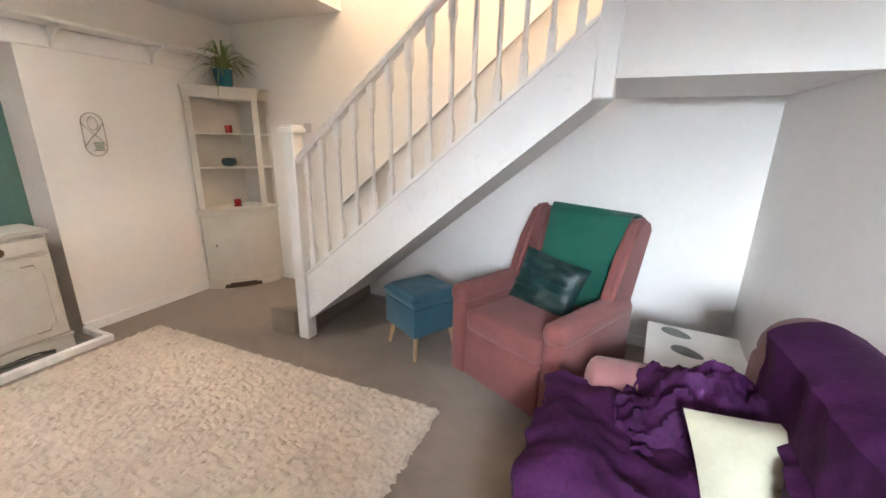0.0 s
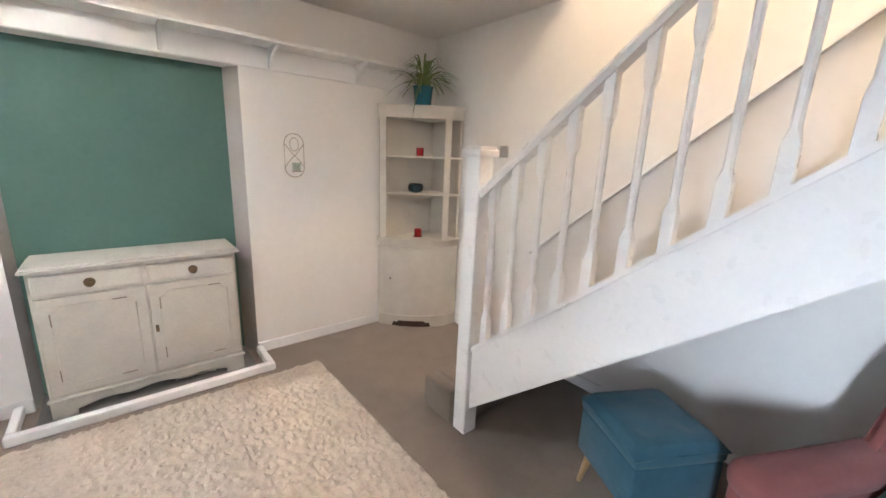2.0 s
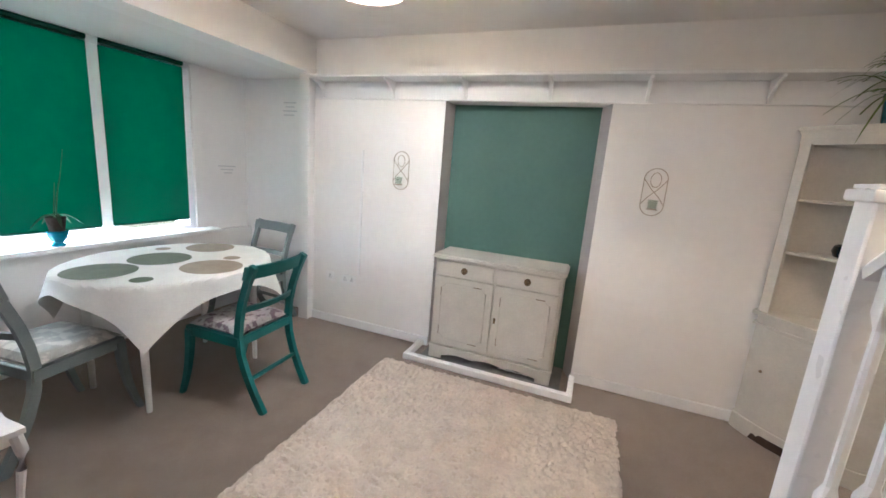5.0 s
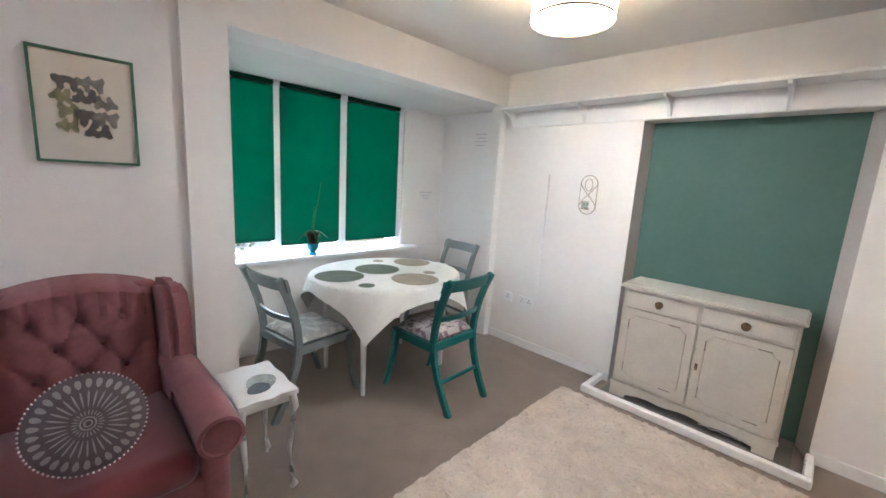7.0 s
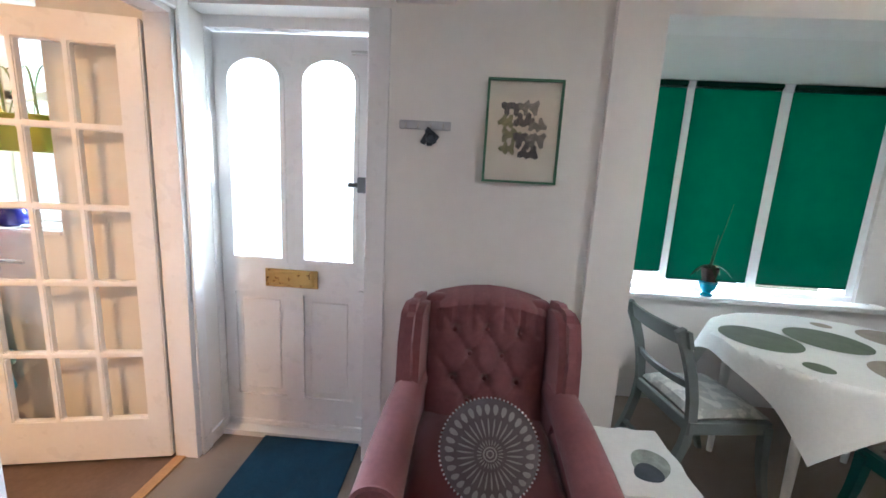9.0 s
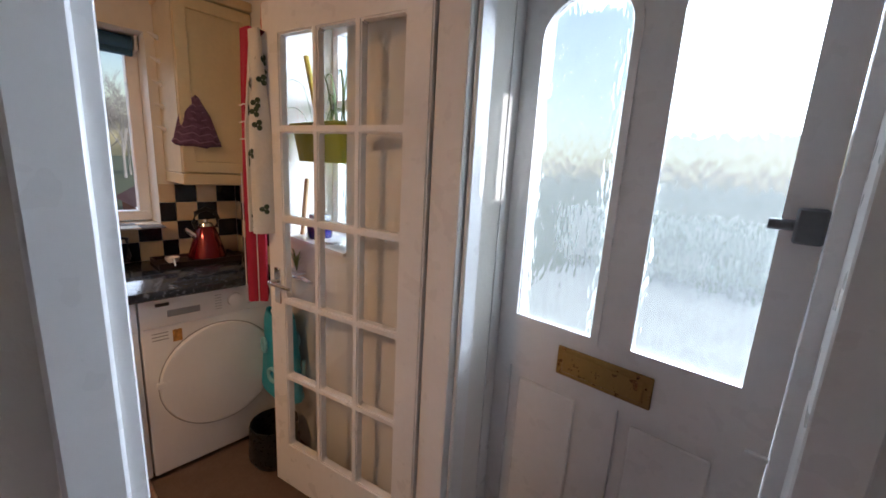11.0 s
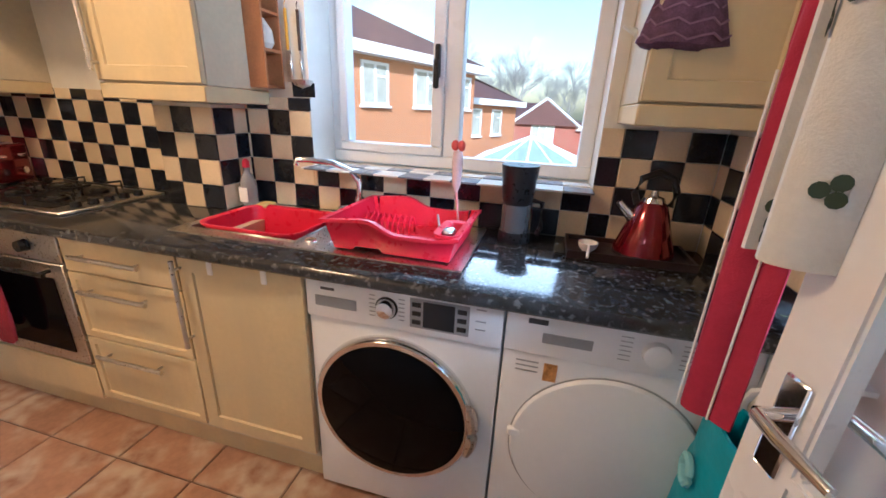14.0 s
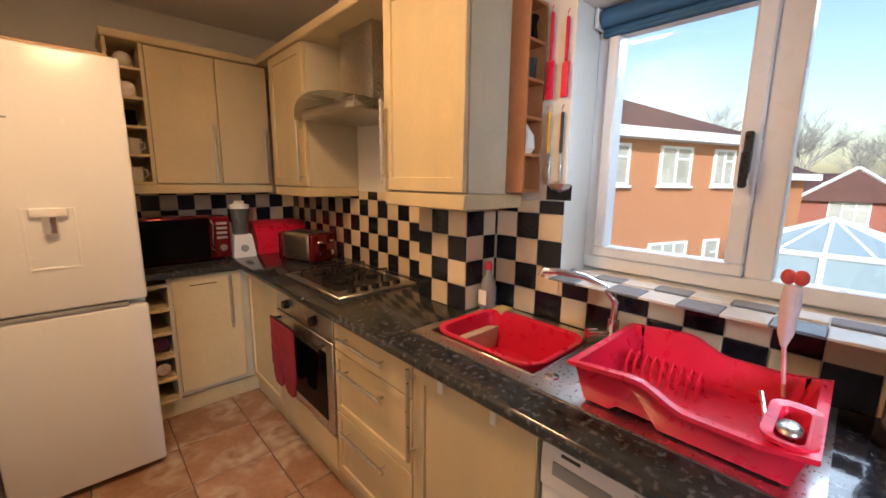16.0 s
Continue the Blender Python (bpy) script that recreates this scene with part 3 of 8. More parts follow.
local("body", boxes((SX0, SY0, 0.11, SX1 - 0.02, SY1, SH - 0.03)), M_SHABBY, side, L)
bm = B(SX0 - 0.0, SY0 - 0.02, SH - 0.03, SX1 + 0.02, SY1 + 0.02, SH - 0.012, bevel=0.006, seg=2)
box(bm, SX0, SY0 - 0.01, SH - 0.012, SX1 + 0.01, SY1 + 0.01, SH, 0.005)
local("top", bm, M_SHABBY, side, L)
ym = (SY0 + SY1) / 2
for a, b in ((SY0 + 0.015, ym - 0.012), (ym + 0.012, SY1 - 0.015)):
    bm = B(SX1 - 0.02, a, 0.715, SX1 - 0.002, b, 0.825, bevel=0.004)
    box(bm, SX1 - 0.002, a + 0.012, 0.727, SX1 + 0.002, b - 0.012, 0.813, 0.002)
    drw = local("drawer", bm, M_SHABBY, side, L)
    bm = bmesh.new()
    c = (a + b) / 2
    cyl(bm, (SX1 + 0.002, c, 0.768), (SX1 + 0.008, c, 0.768), 0.024, seg=20)
    tube(bm, [(SX1 + 0.012, c + 0.018 * math.sin(t), 0.764 - 0.020 * math.cos(t)) for t in [i * 0.5 - 1.6 for i in range(7)]], 0.004, 6)
    cyl(bm, (SX1 + 0.006, c, 0.775), (SX1 + 0.02, c, 0.775), 0.008, 0.006, 10)
    local("ring_pull", bm, M_AGEDBRASS, drw, L, "dark aged brass ring pull")
for s, a, b in ((1, SY0 + 0.012, ym - 0.004), (-1, ym + 0.004, SY1 - 0.012)):
    bm = B(SX1 - 0.02, a, 0.135, SX1 - 0.002, b, 0.70, bevel=0.004)
    dr = local("door", bm, M_SHABBY, side, L)
    bm = bmesh.new()
    y0, y1, z0, z1, r = a + 0.05, b - 0.05, 0.185, 0.65, 0.035
    pts = []
    for cy, cz, sy, szz in ((y0, z0, 1, 1), (y1, z0, -1, 1), (y1, z1, -1, -1), (y0, z1, 1, -1)):
        arc = [(cy + sy * r * math.cos(t), cz + szz * r * math.sin(t)) for t in (0, 0.52, 1.05, 1.57)]
        if sy * szz > 0:
            arc = arc[::-1]
        pts += [(SX1 - 0.001, p, q) for p, q in arc]
    tube(bm, pts, 0.0035, 6, closed=True)
    local("moulding", bm, M_SHABBY, dr, L)
    for i in (0, 4, 11, 15):
        p, q = Vector(pts[i]), Vector(pts[(i + (1 if i % 4 == 3 else -1)) % 16])
        q = p + (q - p) * (0.18 + 0.12 * ((i * 7) % 5) / 5)
        bm = bmesh.new()
        tube(bm, [p + Vector((0.0012, 0, 0)), q + Vector((0.0012, 0, 0))], 0.0032, 5)
        local("worn_edge", bm, M_WORN, dr, L)
bm = bmesh.new()
box(bm, SX1 - 0.002, ym + 0.018, 0.40, SX1 + 0.002, ym + 0.034, 0.445, 0.002)
cyl(bm, (SX1, ym + 0.026, 0.425), (SX1 + 0.006, ym + 0.026, 0.425), 0.006, seg=10)
local("keyhole_plate", bm, M_AGEDBRASS, side, L)
bm = bmesh.new()
pts = [(SY0, 0.0), (SY0 + 0.10, 0.0)]
for i in range(25):
    f = i / 24
    pts.append((SY0 + 0.10 + f * (SY1 - SY0 - 0.20), 0.055 + 0.018 * math.sin(f * math.pi) - 0.014 * abs(math.cos(f * math.pi * 3.0)) ** 3))
pts += [(SY1 - 0.10, 0.0), (SY1, 0.0), (SY1, 0.115), (SY0, 0.115)]
prism(bm, pts, "x", SX1 - 0.012, SX1 + 0.004)
box(bm, SX1 - 0.02, SY0 - 0.008, 0.108, SX1 + 0.012, SY1 + 0.008, 0.124, 0.004)
box(bm, SX0, SY0, 0, SX1 - 0.012, SY0 + 0.02, 0.11)
box(bm, SX0, SY1 - 0.02, 0, SX1 - 0.012, SY1, 0.11)
local("plinth", bm, M_SHABBY, side, L)
bm = bmesh.new()
tube(bm, [(SX1 - 0.06, 0.86 + 0.02 * i, 0.014 + 0.008 * math.sin(i * 0.9) ** 2) for i in range(12)], 0.004, 6)
one("cable", bm, M_SATIN, "white cable lying under the sideboard", "cable")

# hearth
M_SLATE = mat("grey_slate", (0.17, 0.165, 0.155), 0.55, var=0.15, scale=9, bump=0.2, bscale=30)
hearth = one("hearth", B(-2.925, 0.265, 0.0, -2.52, 1.308, 0.012), M_SLATE, "grey slate hearth with a white kerb", "hearth")
for r in ((-2.52, 0.165, -2.475, 1.398), (-2.784, 0.165, -2.52, 0.205), (-2.784, 1.358, -2.52, 1.398)):
    part("kerb", B(r[0], r[1], 0, r[2], r[3], 0.052, bevel=0.006), M_GLOSSW, hearth, "white painted kerb")

# corner cabinet
cab = thing("corner_cabinet", "worn cream painted bow-front corner cabinet with open shelves", "cabinet", (-2.6, 2.75, 0))
LC = Matrix.Diagonal((1, 1, 0.985, 1)) @ Matrix.Translation((2.6, -2.75, 0))
CL, CR = Vector((-2.745, 2.35)), Vector((-2.385, 2.775))
CN = Vector((0.757, -0.653))


def bow(grow=0.0, depth=0.055, inset=0.0, n=10):
    """The cabinet's plan: two walls and a bowed front."""
    a, b = CL + (CL - CR).normalized() * (grow - inset), CR + (CR - CL).normalized() * (grow - inset)
    pts = [(-2.78, 2.905), (-2.78, 2.365 - grow)]
    for i in range(n + 1):
        f = i / n
        p = a.lerp(b, f) + CN * (grow + depth * (1 - (2 * f - 1) ** 2))
        pts.append((max(p.x, -2.779), p.y))
    pts.append((-2.395 + grow, 2.905))
    return pts


def slab(bm, z0, z1, **k):
    prism(bm, bow(**k), "z", z0, z1)


bm = bmesh.new()
slab(bm, 0.10, 0.755)
slab(bm, 0.0, 0.10, grow=0.008)
local("base", bm, M_SHABBY, cab, LC)
bm = bmesh.new()
slab(bm, 0.755, 0.775, grow=0.022)
slab(bm, 0.69, 0.705, grow=0.012)
local("worktop", bm, M_SHABBY, cab, LC)
bm = bmesh.new()
d = (CR - CL)
for f0, f1 in ((0.10, 0.90),):
    ring = []
    for i in range(9):
        f = f0 + (f1 - f0) * i / 8
        p = CL.lerp(CR, f) + CN * (0.055 * (1 - (2 * f - 1) ** 2) + 0.006)
        ring.append(p)
    for p, q in zip(ring, ring[1:]):
        vs = [bm.verts.new((*w, z)) for w, z in ((p, 0.13), (q, 0.13), (q, 0.68), (p, 0.68))]
        bm.faces.new(vs)
bmesh.ops.remove_doubles(bm, verts=bm.verts[:], dist=1e-4)
bmesh.ops.solidify(bm, geom=bm.faces[:], thickness=0.012)
cdoor = local("door", bm, M_SHABBY, cab, LC)
bm = bmesh.new()
kp = CL.lerp(CR, 0.17) + CN * 0.045
ball(bm, (kp.x, kp.y, 0.43), 0.009)
local("knob", bm, M_AGEDBRASS, cdoor, LC)
# dark sheet on the plinth front paints the shade of a shaped gap
bm = bmesh.new()
front = []
for k in range(25):
    s = 0.2 + 0.6 * k / 24
    p = CL.lerp(CR, s) + CN * (0.055 * (1 - (2 * s - 1) ** 2) + 0.010)
    e = min(k, 24 - k)
    front.append((p, 0.0 if e == 0 else 0.034 + 0.018 * (0.5 - 0.5 * math.cos(min(e, 5) / 5 * math.pi)) - (0.014 if e == 3 else 0)))
for (p, zp), (q, zq) in zip(front, front[1:]):
    bm.faces.new([bm.verts.new((*w, z)) for w, z in ((p, 0.002), (q, 0.002), (q, 0.002 + zq), (p, 0.002 + zp))])
bmesh.ops.remove_doubles(bm, verts=bm.verts[:], dist=1e-4)
bmesh.ops.solidify(bm, geom=bm.faces[:], thickness=0.004)
local("foot_cutout", bm, M_DARKWOOD, cab, LC, "dark sheet painting the shade of the gap under the shaped plinth")
bm = bmesh.new()
for t in ((0.0, 0.085), (0.915, 1.0)):
    p, q = CL.lerp(CR, t[0]), CL.lerp(CR, t[1])
    w = [p + CN * -0.02, q + CN * -0.02, q + CN * 0.012, p + CN * 0.012]
    prism(bm, [tuple(v) for v in w], "z", 0.775, 1.75)
local("stile", bm, M_SHABBY, cab, LC)
bm = bmesh.new()
prism(bm, [(-2.78, 2.905), (-2.78, 2.36), (-2.765, 2.35), (-2.765, 2.89), (-2.41, 2.89), (-2.395, 2.905)], "z", 0.775, 1.76)
local("back", bm, M_SHABBY, cab, LC)
for z in (1.135, 1.435):
    bm = bmesh.new()
    slab(bm, z, z + 0.014, depth=-0.02, inset=0.02)
    local("shelf", bm, M_SHABBY, cab, LC)
bm = bmesh.new()
slab(bm, 1.74, 1.80, depth=0.0, grow=0.006)
slab(bm, 1.80, 1.815, depth=0.0, grow=0.012)
slab(bm, 1.815, 1.835, depth=0.0, grow=0.022)
local("cornice", bm, M_SHABBY, cab, LC)

M_REDGLASS = mat("red_glass", (0.25, 0.012, 0.014), 0.12, var=0.1, scale=20, coat=0.5)
M_DARKGLAZE = mat("dark_teal_glaze", (0.012, 0.03, 0.036), 0.12, var=0.2, scale=18, coat=0.6)
cc = CL.lerp(CR, 0.55) - CN * 0.08
for z in (1.428, 0.764):
    bm = bmesh.new()
    lathe(bm, [(0.026, 0), (0.03, 0.004), (0.031, 0.065), (0.027, 0.065), (0.026, 0.05), (0.0, 0.048)], (cc.x, cc.y, z), 18)
    if z < 1:
        lathe(bm, [(0.04, 0), (0.042, 0.006), (0.0, 0.008)], (cc.x, cc.y, z), 18)
    one("candle_holder", bm, M_REDGLASS, "small red glass candle holder on the cabinet shelf", "candle holder", group="red candle holders")
bm = bmesh.new()
lathe(bm, [(0.03, 0), (0.055, 0.012), (0.066, 0.04), (0.06, 0.068), (0.05, 0.075), (0.046, 0.07), (0.0, 0.03)], (cc.x - 0.02, cc.y - 0.02, 1.132), 22)
pot = one("bowl", bm, M_DARKGLAZE, "dark glazed round bowl on the cabinet shelf", "bowl")

# spider plant
M_TEALPOT = mat("teal_glaze", (0.015, 0.12, 0.17), 0.25, var=0.2, scale=14, coat=0.4)
M_LEAF = mat("spider_leaf", (0.16, 0.22, 0.06), 0.5, var=0.3, scale=12)
M_SOIL = mat("soil", (0.03, 0.02, 0.014), 0.95, var=0.3, scale=40, bump=0.5)


def leaf_blade(bm, base, direction, length, width, droop, up, n=9):
    """A long strap leaf that rises and bends over."""
    d = Vector((math.cos(direction), math.sin(direction), 0))
    side_v = Vector((-d.y, d.x, 0))
    left, mid, right = [], [], []
    for i in range(n):
        f = i / (n - 1)
        p = Vector(base) + d * (length * f * (0.45 + 0.55 * f)) + Vector((0, 0, up * math.sin(f * 1.9) - droop * f * f))
        w = width * (0.55 + 0.9 * f) * (1 - f) ** 0.6 + 0.0006
        left.append(bm.verts.new(p + side_v * w + Vector((0, 0, w * 0.35))))
        mid.append(bm.verts.new(p))
        right.append(bm.verts.new(p - side_v * w + Vector((0, 0, w * 0.35))))
    for i in range(n - 1):
        bm.faces.new((left[i], mid[i], mid[i + 1], left[i + 1]))
        bm.faces.new((mid[i], right[i], right[i + 1], mid[i + 1]))


px, py, pz = -2.62, 2.66, 1.808
plant = thing("spider_plant", "spider plant in a teal pot on top of the corner cabinet", "plant", (px, py, pz))
bm = bmesh.new()
lathe(bm, [(0.058, 0), (0.066, 0.02), (0.076, 0.13), (0.080, 0.135), (0.080, 0.15), (0.072, 0.15), (0.068, 0.12), (0.0, 0.12)])
part("pot", bm, M_TEALPOT, plant, "teal glazed pot")
bm = bmesh.new()
rng = random.Random(5)
for i in range(64):
    a = i * 2.399 + rng.uniform(-0.2, 0.2)
    k = rng.random()
    leaf_blade(bm, (0.02 * math.cos(a), 0.02 * math.sin(a), 0.12), a, 0.12 + 0.20 * k, 0.010, 0.05 + 0.22 * k * rng.random(), 0.14 + 0.14 * (1 - k))
for a in (3.6, 4.3, 5.4):
    leaf_blade(bm, (0.05 * math.cos(a), 0.05 * math.sin(a), 0.13), a, 0.25, 0.008, 0.34, 0.10)
part("leaves", bm, M_LEAF, plant)

# wall sconces
M_WIRE = mat("antique_wire", (0.40, 0.33, 0.25), 0.45, 0.5, var=0.15, scale=30)
M_CANDLEGLASS = glass("tealight_glass", (0.9, 0.93, 0.9))
for y0, lab in ((-0.09, "near the bay"), (1.686, "beside the corner cabinet")):
    s = thing("wall_sconce", "oval wire candle sconce on the white wall " + lab, "wall sconce", (XW + 0.012, y0, 1.395), group="wall sconces")
    bm = bmesh.new()
    R = 0.066
    pts = [(0, R * math.cos(t), 0.08 + R * math.sin(t)) for t in [math.pi * i / 12 for i in range(13)]] + [(0, -R * math.cos(t), -0.08 - R * math.sin(t)) for t in [math.pi * i / 12 for i in range(13)]]
    tube(bm, pts, 0.003, 6, closed=True)
    part("oval_frame", bm, M_WIRE, s)
    bm = bmesh.new()
    for sg in (1, -1):
        tube(bm, [(0, sg * R, 0.08), (0.004, sg * 0.02, 0.02), (0.004, -sg * 0.03, -0.03), (0, -sg * R, -0.08)], 0.0028, 5)
        tube(bm, [(0.003, sg * 0.03 * math.sin(t), 0.075 + 0.045 * math.cos(t)) for t in [i * 0.45 for i in range(8)]], 0.0025, 5)
    part("scroll", bm, M_WIRE, s)
    bm = bmesh.new()
    cyl(bm, (0.035, 0, -0.108), (0.035, 0, -0.102), 0.032, seg=16)
    box(bm, 0.0, -0.004, -0.108, 0.035, 0.004, -0.103)
    part("tray", bm, M_WIRE, s)
    bm = bmesh.new()
    lathe(bm, [(0.024, 0), (0.030, 0.055), (0.027, 0.055), (0.022, 0.004), (0.0, 0.004)], (0.035, 0, -0.102), 16)
    part("glass_cup", bm, M_CANDLEGLASS, s)

# rug
bm = bmesh.new()
RX0, RX1, RY0, RY1 = -2.41, -0.085, 0.05, 1.665
nx, ny = 176, 128
rng = random.Random(3)
grid = []
for i in range(nx + 1):
    row = []
    for j in range(ny + 1):
        x, y = RX0 + (RX1 - RX0) * i / nx, RY0 + (RY1 - RY0) * j / ny
        edge = min(i, nx - i, j, ny - j)
        z = 0.020 + 0.010 * noise.noise((x * 38, y * 38, 0)) + 0.007 * rng.uniform(-1, 1) + 0.004 * noise.noise((x * 6, y * 6, 3))
        if edge == 0:
            z = 0.002
            x += rng.uniform(-0.012, 0.012)
            y += rng.uniform(-0.012, 0.012)
        row.append(bm.verts.new((x, y, z)))
    grid.append(row)
for i in range(nx):
    for j in range(ny):
        bm.faces.new((grid[i][j], grid[i + 1][j], grid[i + 1][j + 1], grid[i][j + 1]))
one("rug", bm, M_RUG, "thick cream shaggy rug on the carpet", "rug")

# ---- upholstery ----
M_ROSE = mat("dusty_rose_cloth", (0.185, 0.060, 0.055), 0.9, var=0.08, scale=7, bump=0.25, bscale=500, sheen=0.1)
M_ROSEDARK = mat("rose_velour", (0.235, 0.084, 0.090), 0.85, var=0.12, scale=6, bump=0.2, bscale=400, sheen=0.2)
M_SEATRED = mat("wine_velour", (0.13, 0.018, 0.022), 0.85, var=0.12, scale=6, bump=0.2, bscale=400, sheen=0.4)
M_PINK = mat("pink_velour", (0.21, 0.09, 0.092), 0.85, var=0.08, scale=6, bump=0.2, bscale=400, sheen=0.2)
M_GREENBLANKET = mat("green_fleece", (0.004, 0.085, 0.055), 0.95, var=0.06, scale=5, bump=0.2, bscale=300, sheen=0.2)
M_GREENVELVET = mat("dark_green_velvet", (0.002, 0.024, 0.023), 0.45, var=0.35, scale=9, bump=0.3, bscale=25, sheen=0.05)
M_PURPLE = mat("purple_velvet_throw", (0.034, 0.006, 0.036), 0.75, var=0.35, scale=7, bump=0.3, bscale=22, spec=0.12)
M_CREAMCUSH = mat("cream_linen", (0.33, 0.31, 0.23), 0.9, var=0.06, scale=8, bump=0.25, bscale=350)
M_BLUECLOTH = mat("slate_blue_velvet", (0.024, 0.092, 0.13), 0.8, var=0.12, scale=8, bump=0.2, bscale=400, sheen=0.2)
M_OAK = mat("light_oak", (0.48, 0.31, 0.16), 0.45, var=0.12, scale=18, bump=0.08)


def cushion(bm, cx, cy, cz, sx, sy, szz, power=3.2, n=14, rot=None, wrinkle=0.0):
    """A pillow: a square whose thickness falls towards the seams."""
    top, bot = {}, {}
    m = (rot or Matrix()).to_4x4()
    for i in range(n + 1):
        for j in range(n + 1):
            u, v = 2 * i / n - 1, 2 * j / n - 1
            t = (1 - abs(u) ** power) * (1 - abs(v) ** power)
            pinch = 1 - 0.06 * (1 - abs(u) ** 2) * abs(v) ** 4 - 0.06 * (1 - abs(v) ** 2) * abs(u) ** 4
            w = wrinkle * noise.noise((u * 2.4, v * 5.0, cz * 3))
            p = Vector((u * sx / 2 * pinch, v * sy / 2 * pinch, 0))
            top[i, j] = bm.verts.new(m @ (p + Vector((0, 0, szz / 2 * t ** 0.6 + w * t))) + Vector((cx, cy, cz)))
            if 0 < i < n and 0 < j < n:
                bot[i, j] = bm.verts.new(m @ (p - Vector((0, 0, szz / 2 * t ** 0.6))) + Vector((cx, cy, cz)))
            else:
                bot[i, j] = top[i, j]
    for i in range(n):
        for j in range(n):
            bm.faces.new((top[i, j], top[i + 1, j], top[i + 1, j + 1], top[i, j + 1]))
            q = [bot[i, j + 1], bot[i + 1, j + 1], bot[i + 1, j], bot[i, j]]
            if len(set(q)) == 4 and any(v not in top.values() for v in q):
                bm.faces.new(q)


def pad(bm, x0, y0, z0, x1, y1, z1, r=0.04, seg=4):
    box(bm, x0, y0, z0, x1, y1, z1, r, seg)


def sweep(bm, outline, path):
    """Carries a closed outline of (u, v) along frames of (origin, u axis, v axis, scale)."""
    rings = []
    for o, ua, va, s in path:
        rings.append([bm.verts.new(Vector(o) + Vector(ua) * (u * s) + Vector(va) * (v * s)) for u, v in outline])
    n = len(outline)
    for p, q in zip(rings, rings[1:]):
        for i in range(n):
            bm.faces.new((p[i], p[(i + 1) % n], q[(i + 1) % n], q[i]))
    bm.faces.new(rings[0][::-1]), bm.faces.new(rings[-1])


def drape(bm, f, nu, nv):
    g = [[bm.verts.new(f(i / nu, j / nv)) for j in range(nv + 1)] for i in range(nu + 1)]
    for i in range(nu):
        for j in range(nv):
            bm.faces.new((g[i][j], g[i + 1][j], g[i + 1][j + 1], g[i][j + 1]))
    bmesh.ops.recalc_face_normals(bm, faces=bm.faces[:])
    bmesh.ops.solidify(bm, geom=bm.faces[:], thickness=0.008)


# reclining armchair under the stairs; its front looks along local -y
rec = thing("recliner_armchair", "dusty rose reclining wing armchair under the stairs", "armchair", (0.33, 2.20, 0), -27)
bm = bmesh.new()
pad(bm, -0.27, -0.36, 0.03, 0.27, 0.32, 0.36, 0.02, 2)
part("base", bm, M_ROSE, rec)
bm = bmesh.new()
pad(bm, -0.265, -0.375, 0.05, 0.265, -0.345, 0.33, 0.015, 2)
part("footrest", bm, M_ROSE, rec)
bm = bmesh.new()
pad(bm, -0.265, -0.385, 0.34, 0.265, 0.22, 0.475, 0.045, 4)
part("seat", bm, M_ROSE, rec)
for sg in (-1, 1):
    bm = bmesh.new()
    pad(bm, sg * 0.27, -0.38, 0.03, sg * 0.385, 0.33, 0.55, 0.03, 3)
    pad(bm, sg * 0.258, -0.395, 0.48, sg * 0.40, 0.30, 0.60, 0.055, 5)
    part("arm", bm, M_ROSE, rec)
bm = bmesh.new()
lean = Matrix.Translation((0, 0.20, 0.40)) @ Matrix.Rotation(radians(-14), 4, "X")
pad(bm, -0.30, 0.0, 0.0, 0.30, 0.16, 0.64, 0.06, 5)
bm.transform(lean)
part("backrest", bm, M_ROSE, rec)
for sg in (-1, 1):
    bm = bmesh.new()
    prism(bm, [(-0.16, 0.14), (0.10, 0.10), (0.14, 0.60), (0.08, 0.655), (-0.04, 0.62), (-0.115, 0.42)], "x", sg * 0.285, sg * 0.36)
    bmesh.ops.bevel(bm, geom=bm.edges[:], offset=0.024, segments=3, affect="EDGES")
    bm.transform(lean)
    part("wing", bm, M_ROSE, rec)


def blanket(u, v):
    x = -0.235 + 0.52 * u
    s = v * 1.0
    if s < 0.72:
        p = Vector((x + 0.02 * (1 - v), -0.016 - 0.01 * math.sin(9 * u), 0.635 - 0.62 * (0.72 - s) / 0.72 * 0.95))
    elif s < 0.86:
        p = Vector((x, -0.016 + 0.19 * (s - 0.72) / 0.14, 0.655 + 0.012 * math.sin(math.pi * (s - 0.72) / 0.14)))
    else:
        p = Vector((x, 0.178, 0.65 - 0.35 * (s - 0.86) / 0.14))
    p.z += 0.02 * (u - 0.5) * (1 if s < 0.72 else 0)
    return lean @ p


bm = bmesh.new()
drape(bm, blanket, 18, 34)
thr = part("blanket", bm, M_GREENBLANKET)
thr.matrix_world = rec.matrix_world.copy()
tagged(thr, "emerald green fleece blanket folded over the recliner back", "blanket")
bm = bmesh.new()
cushion(bm, -0.02, 0.055, 0.60, 0.44, 0.34, 0.15, wrinkle=0.05, rot=Matrix.Rotation(radians(6), 3, "Y") @ Matrix.Rotation(radians(68), 3, "X"))
cu = part("cushion", bm, M_GREENVELVET)
cu.matrix_world = rec.matrix_world.copy()
tagged(cu, "creased dark green velvet cushion on the recliner seat", "cushion")

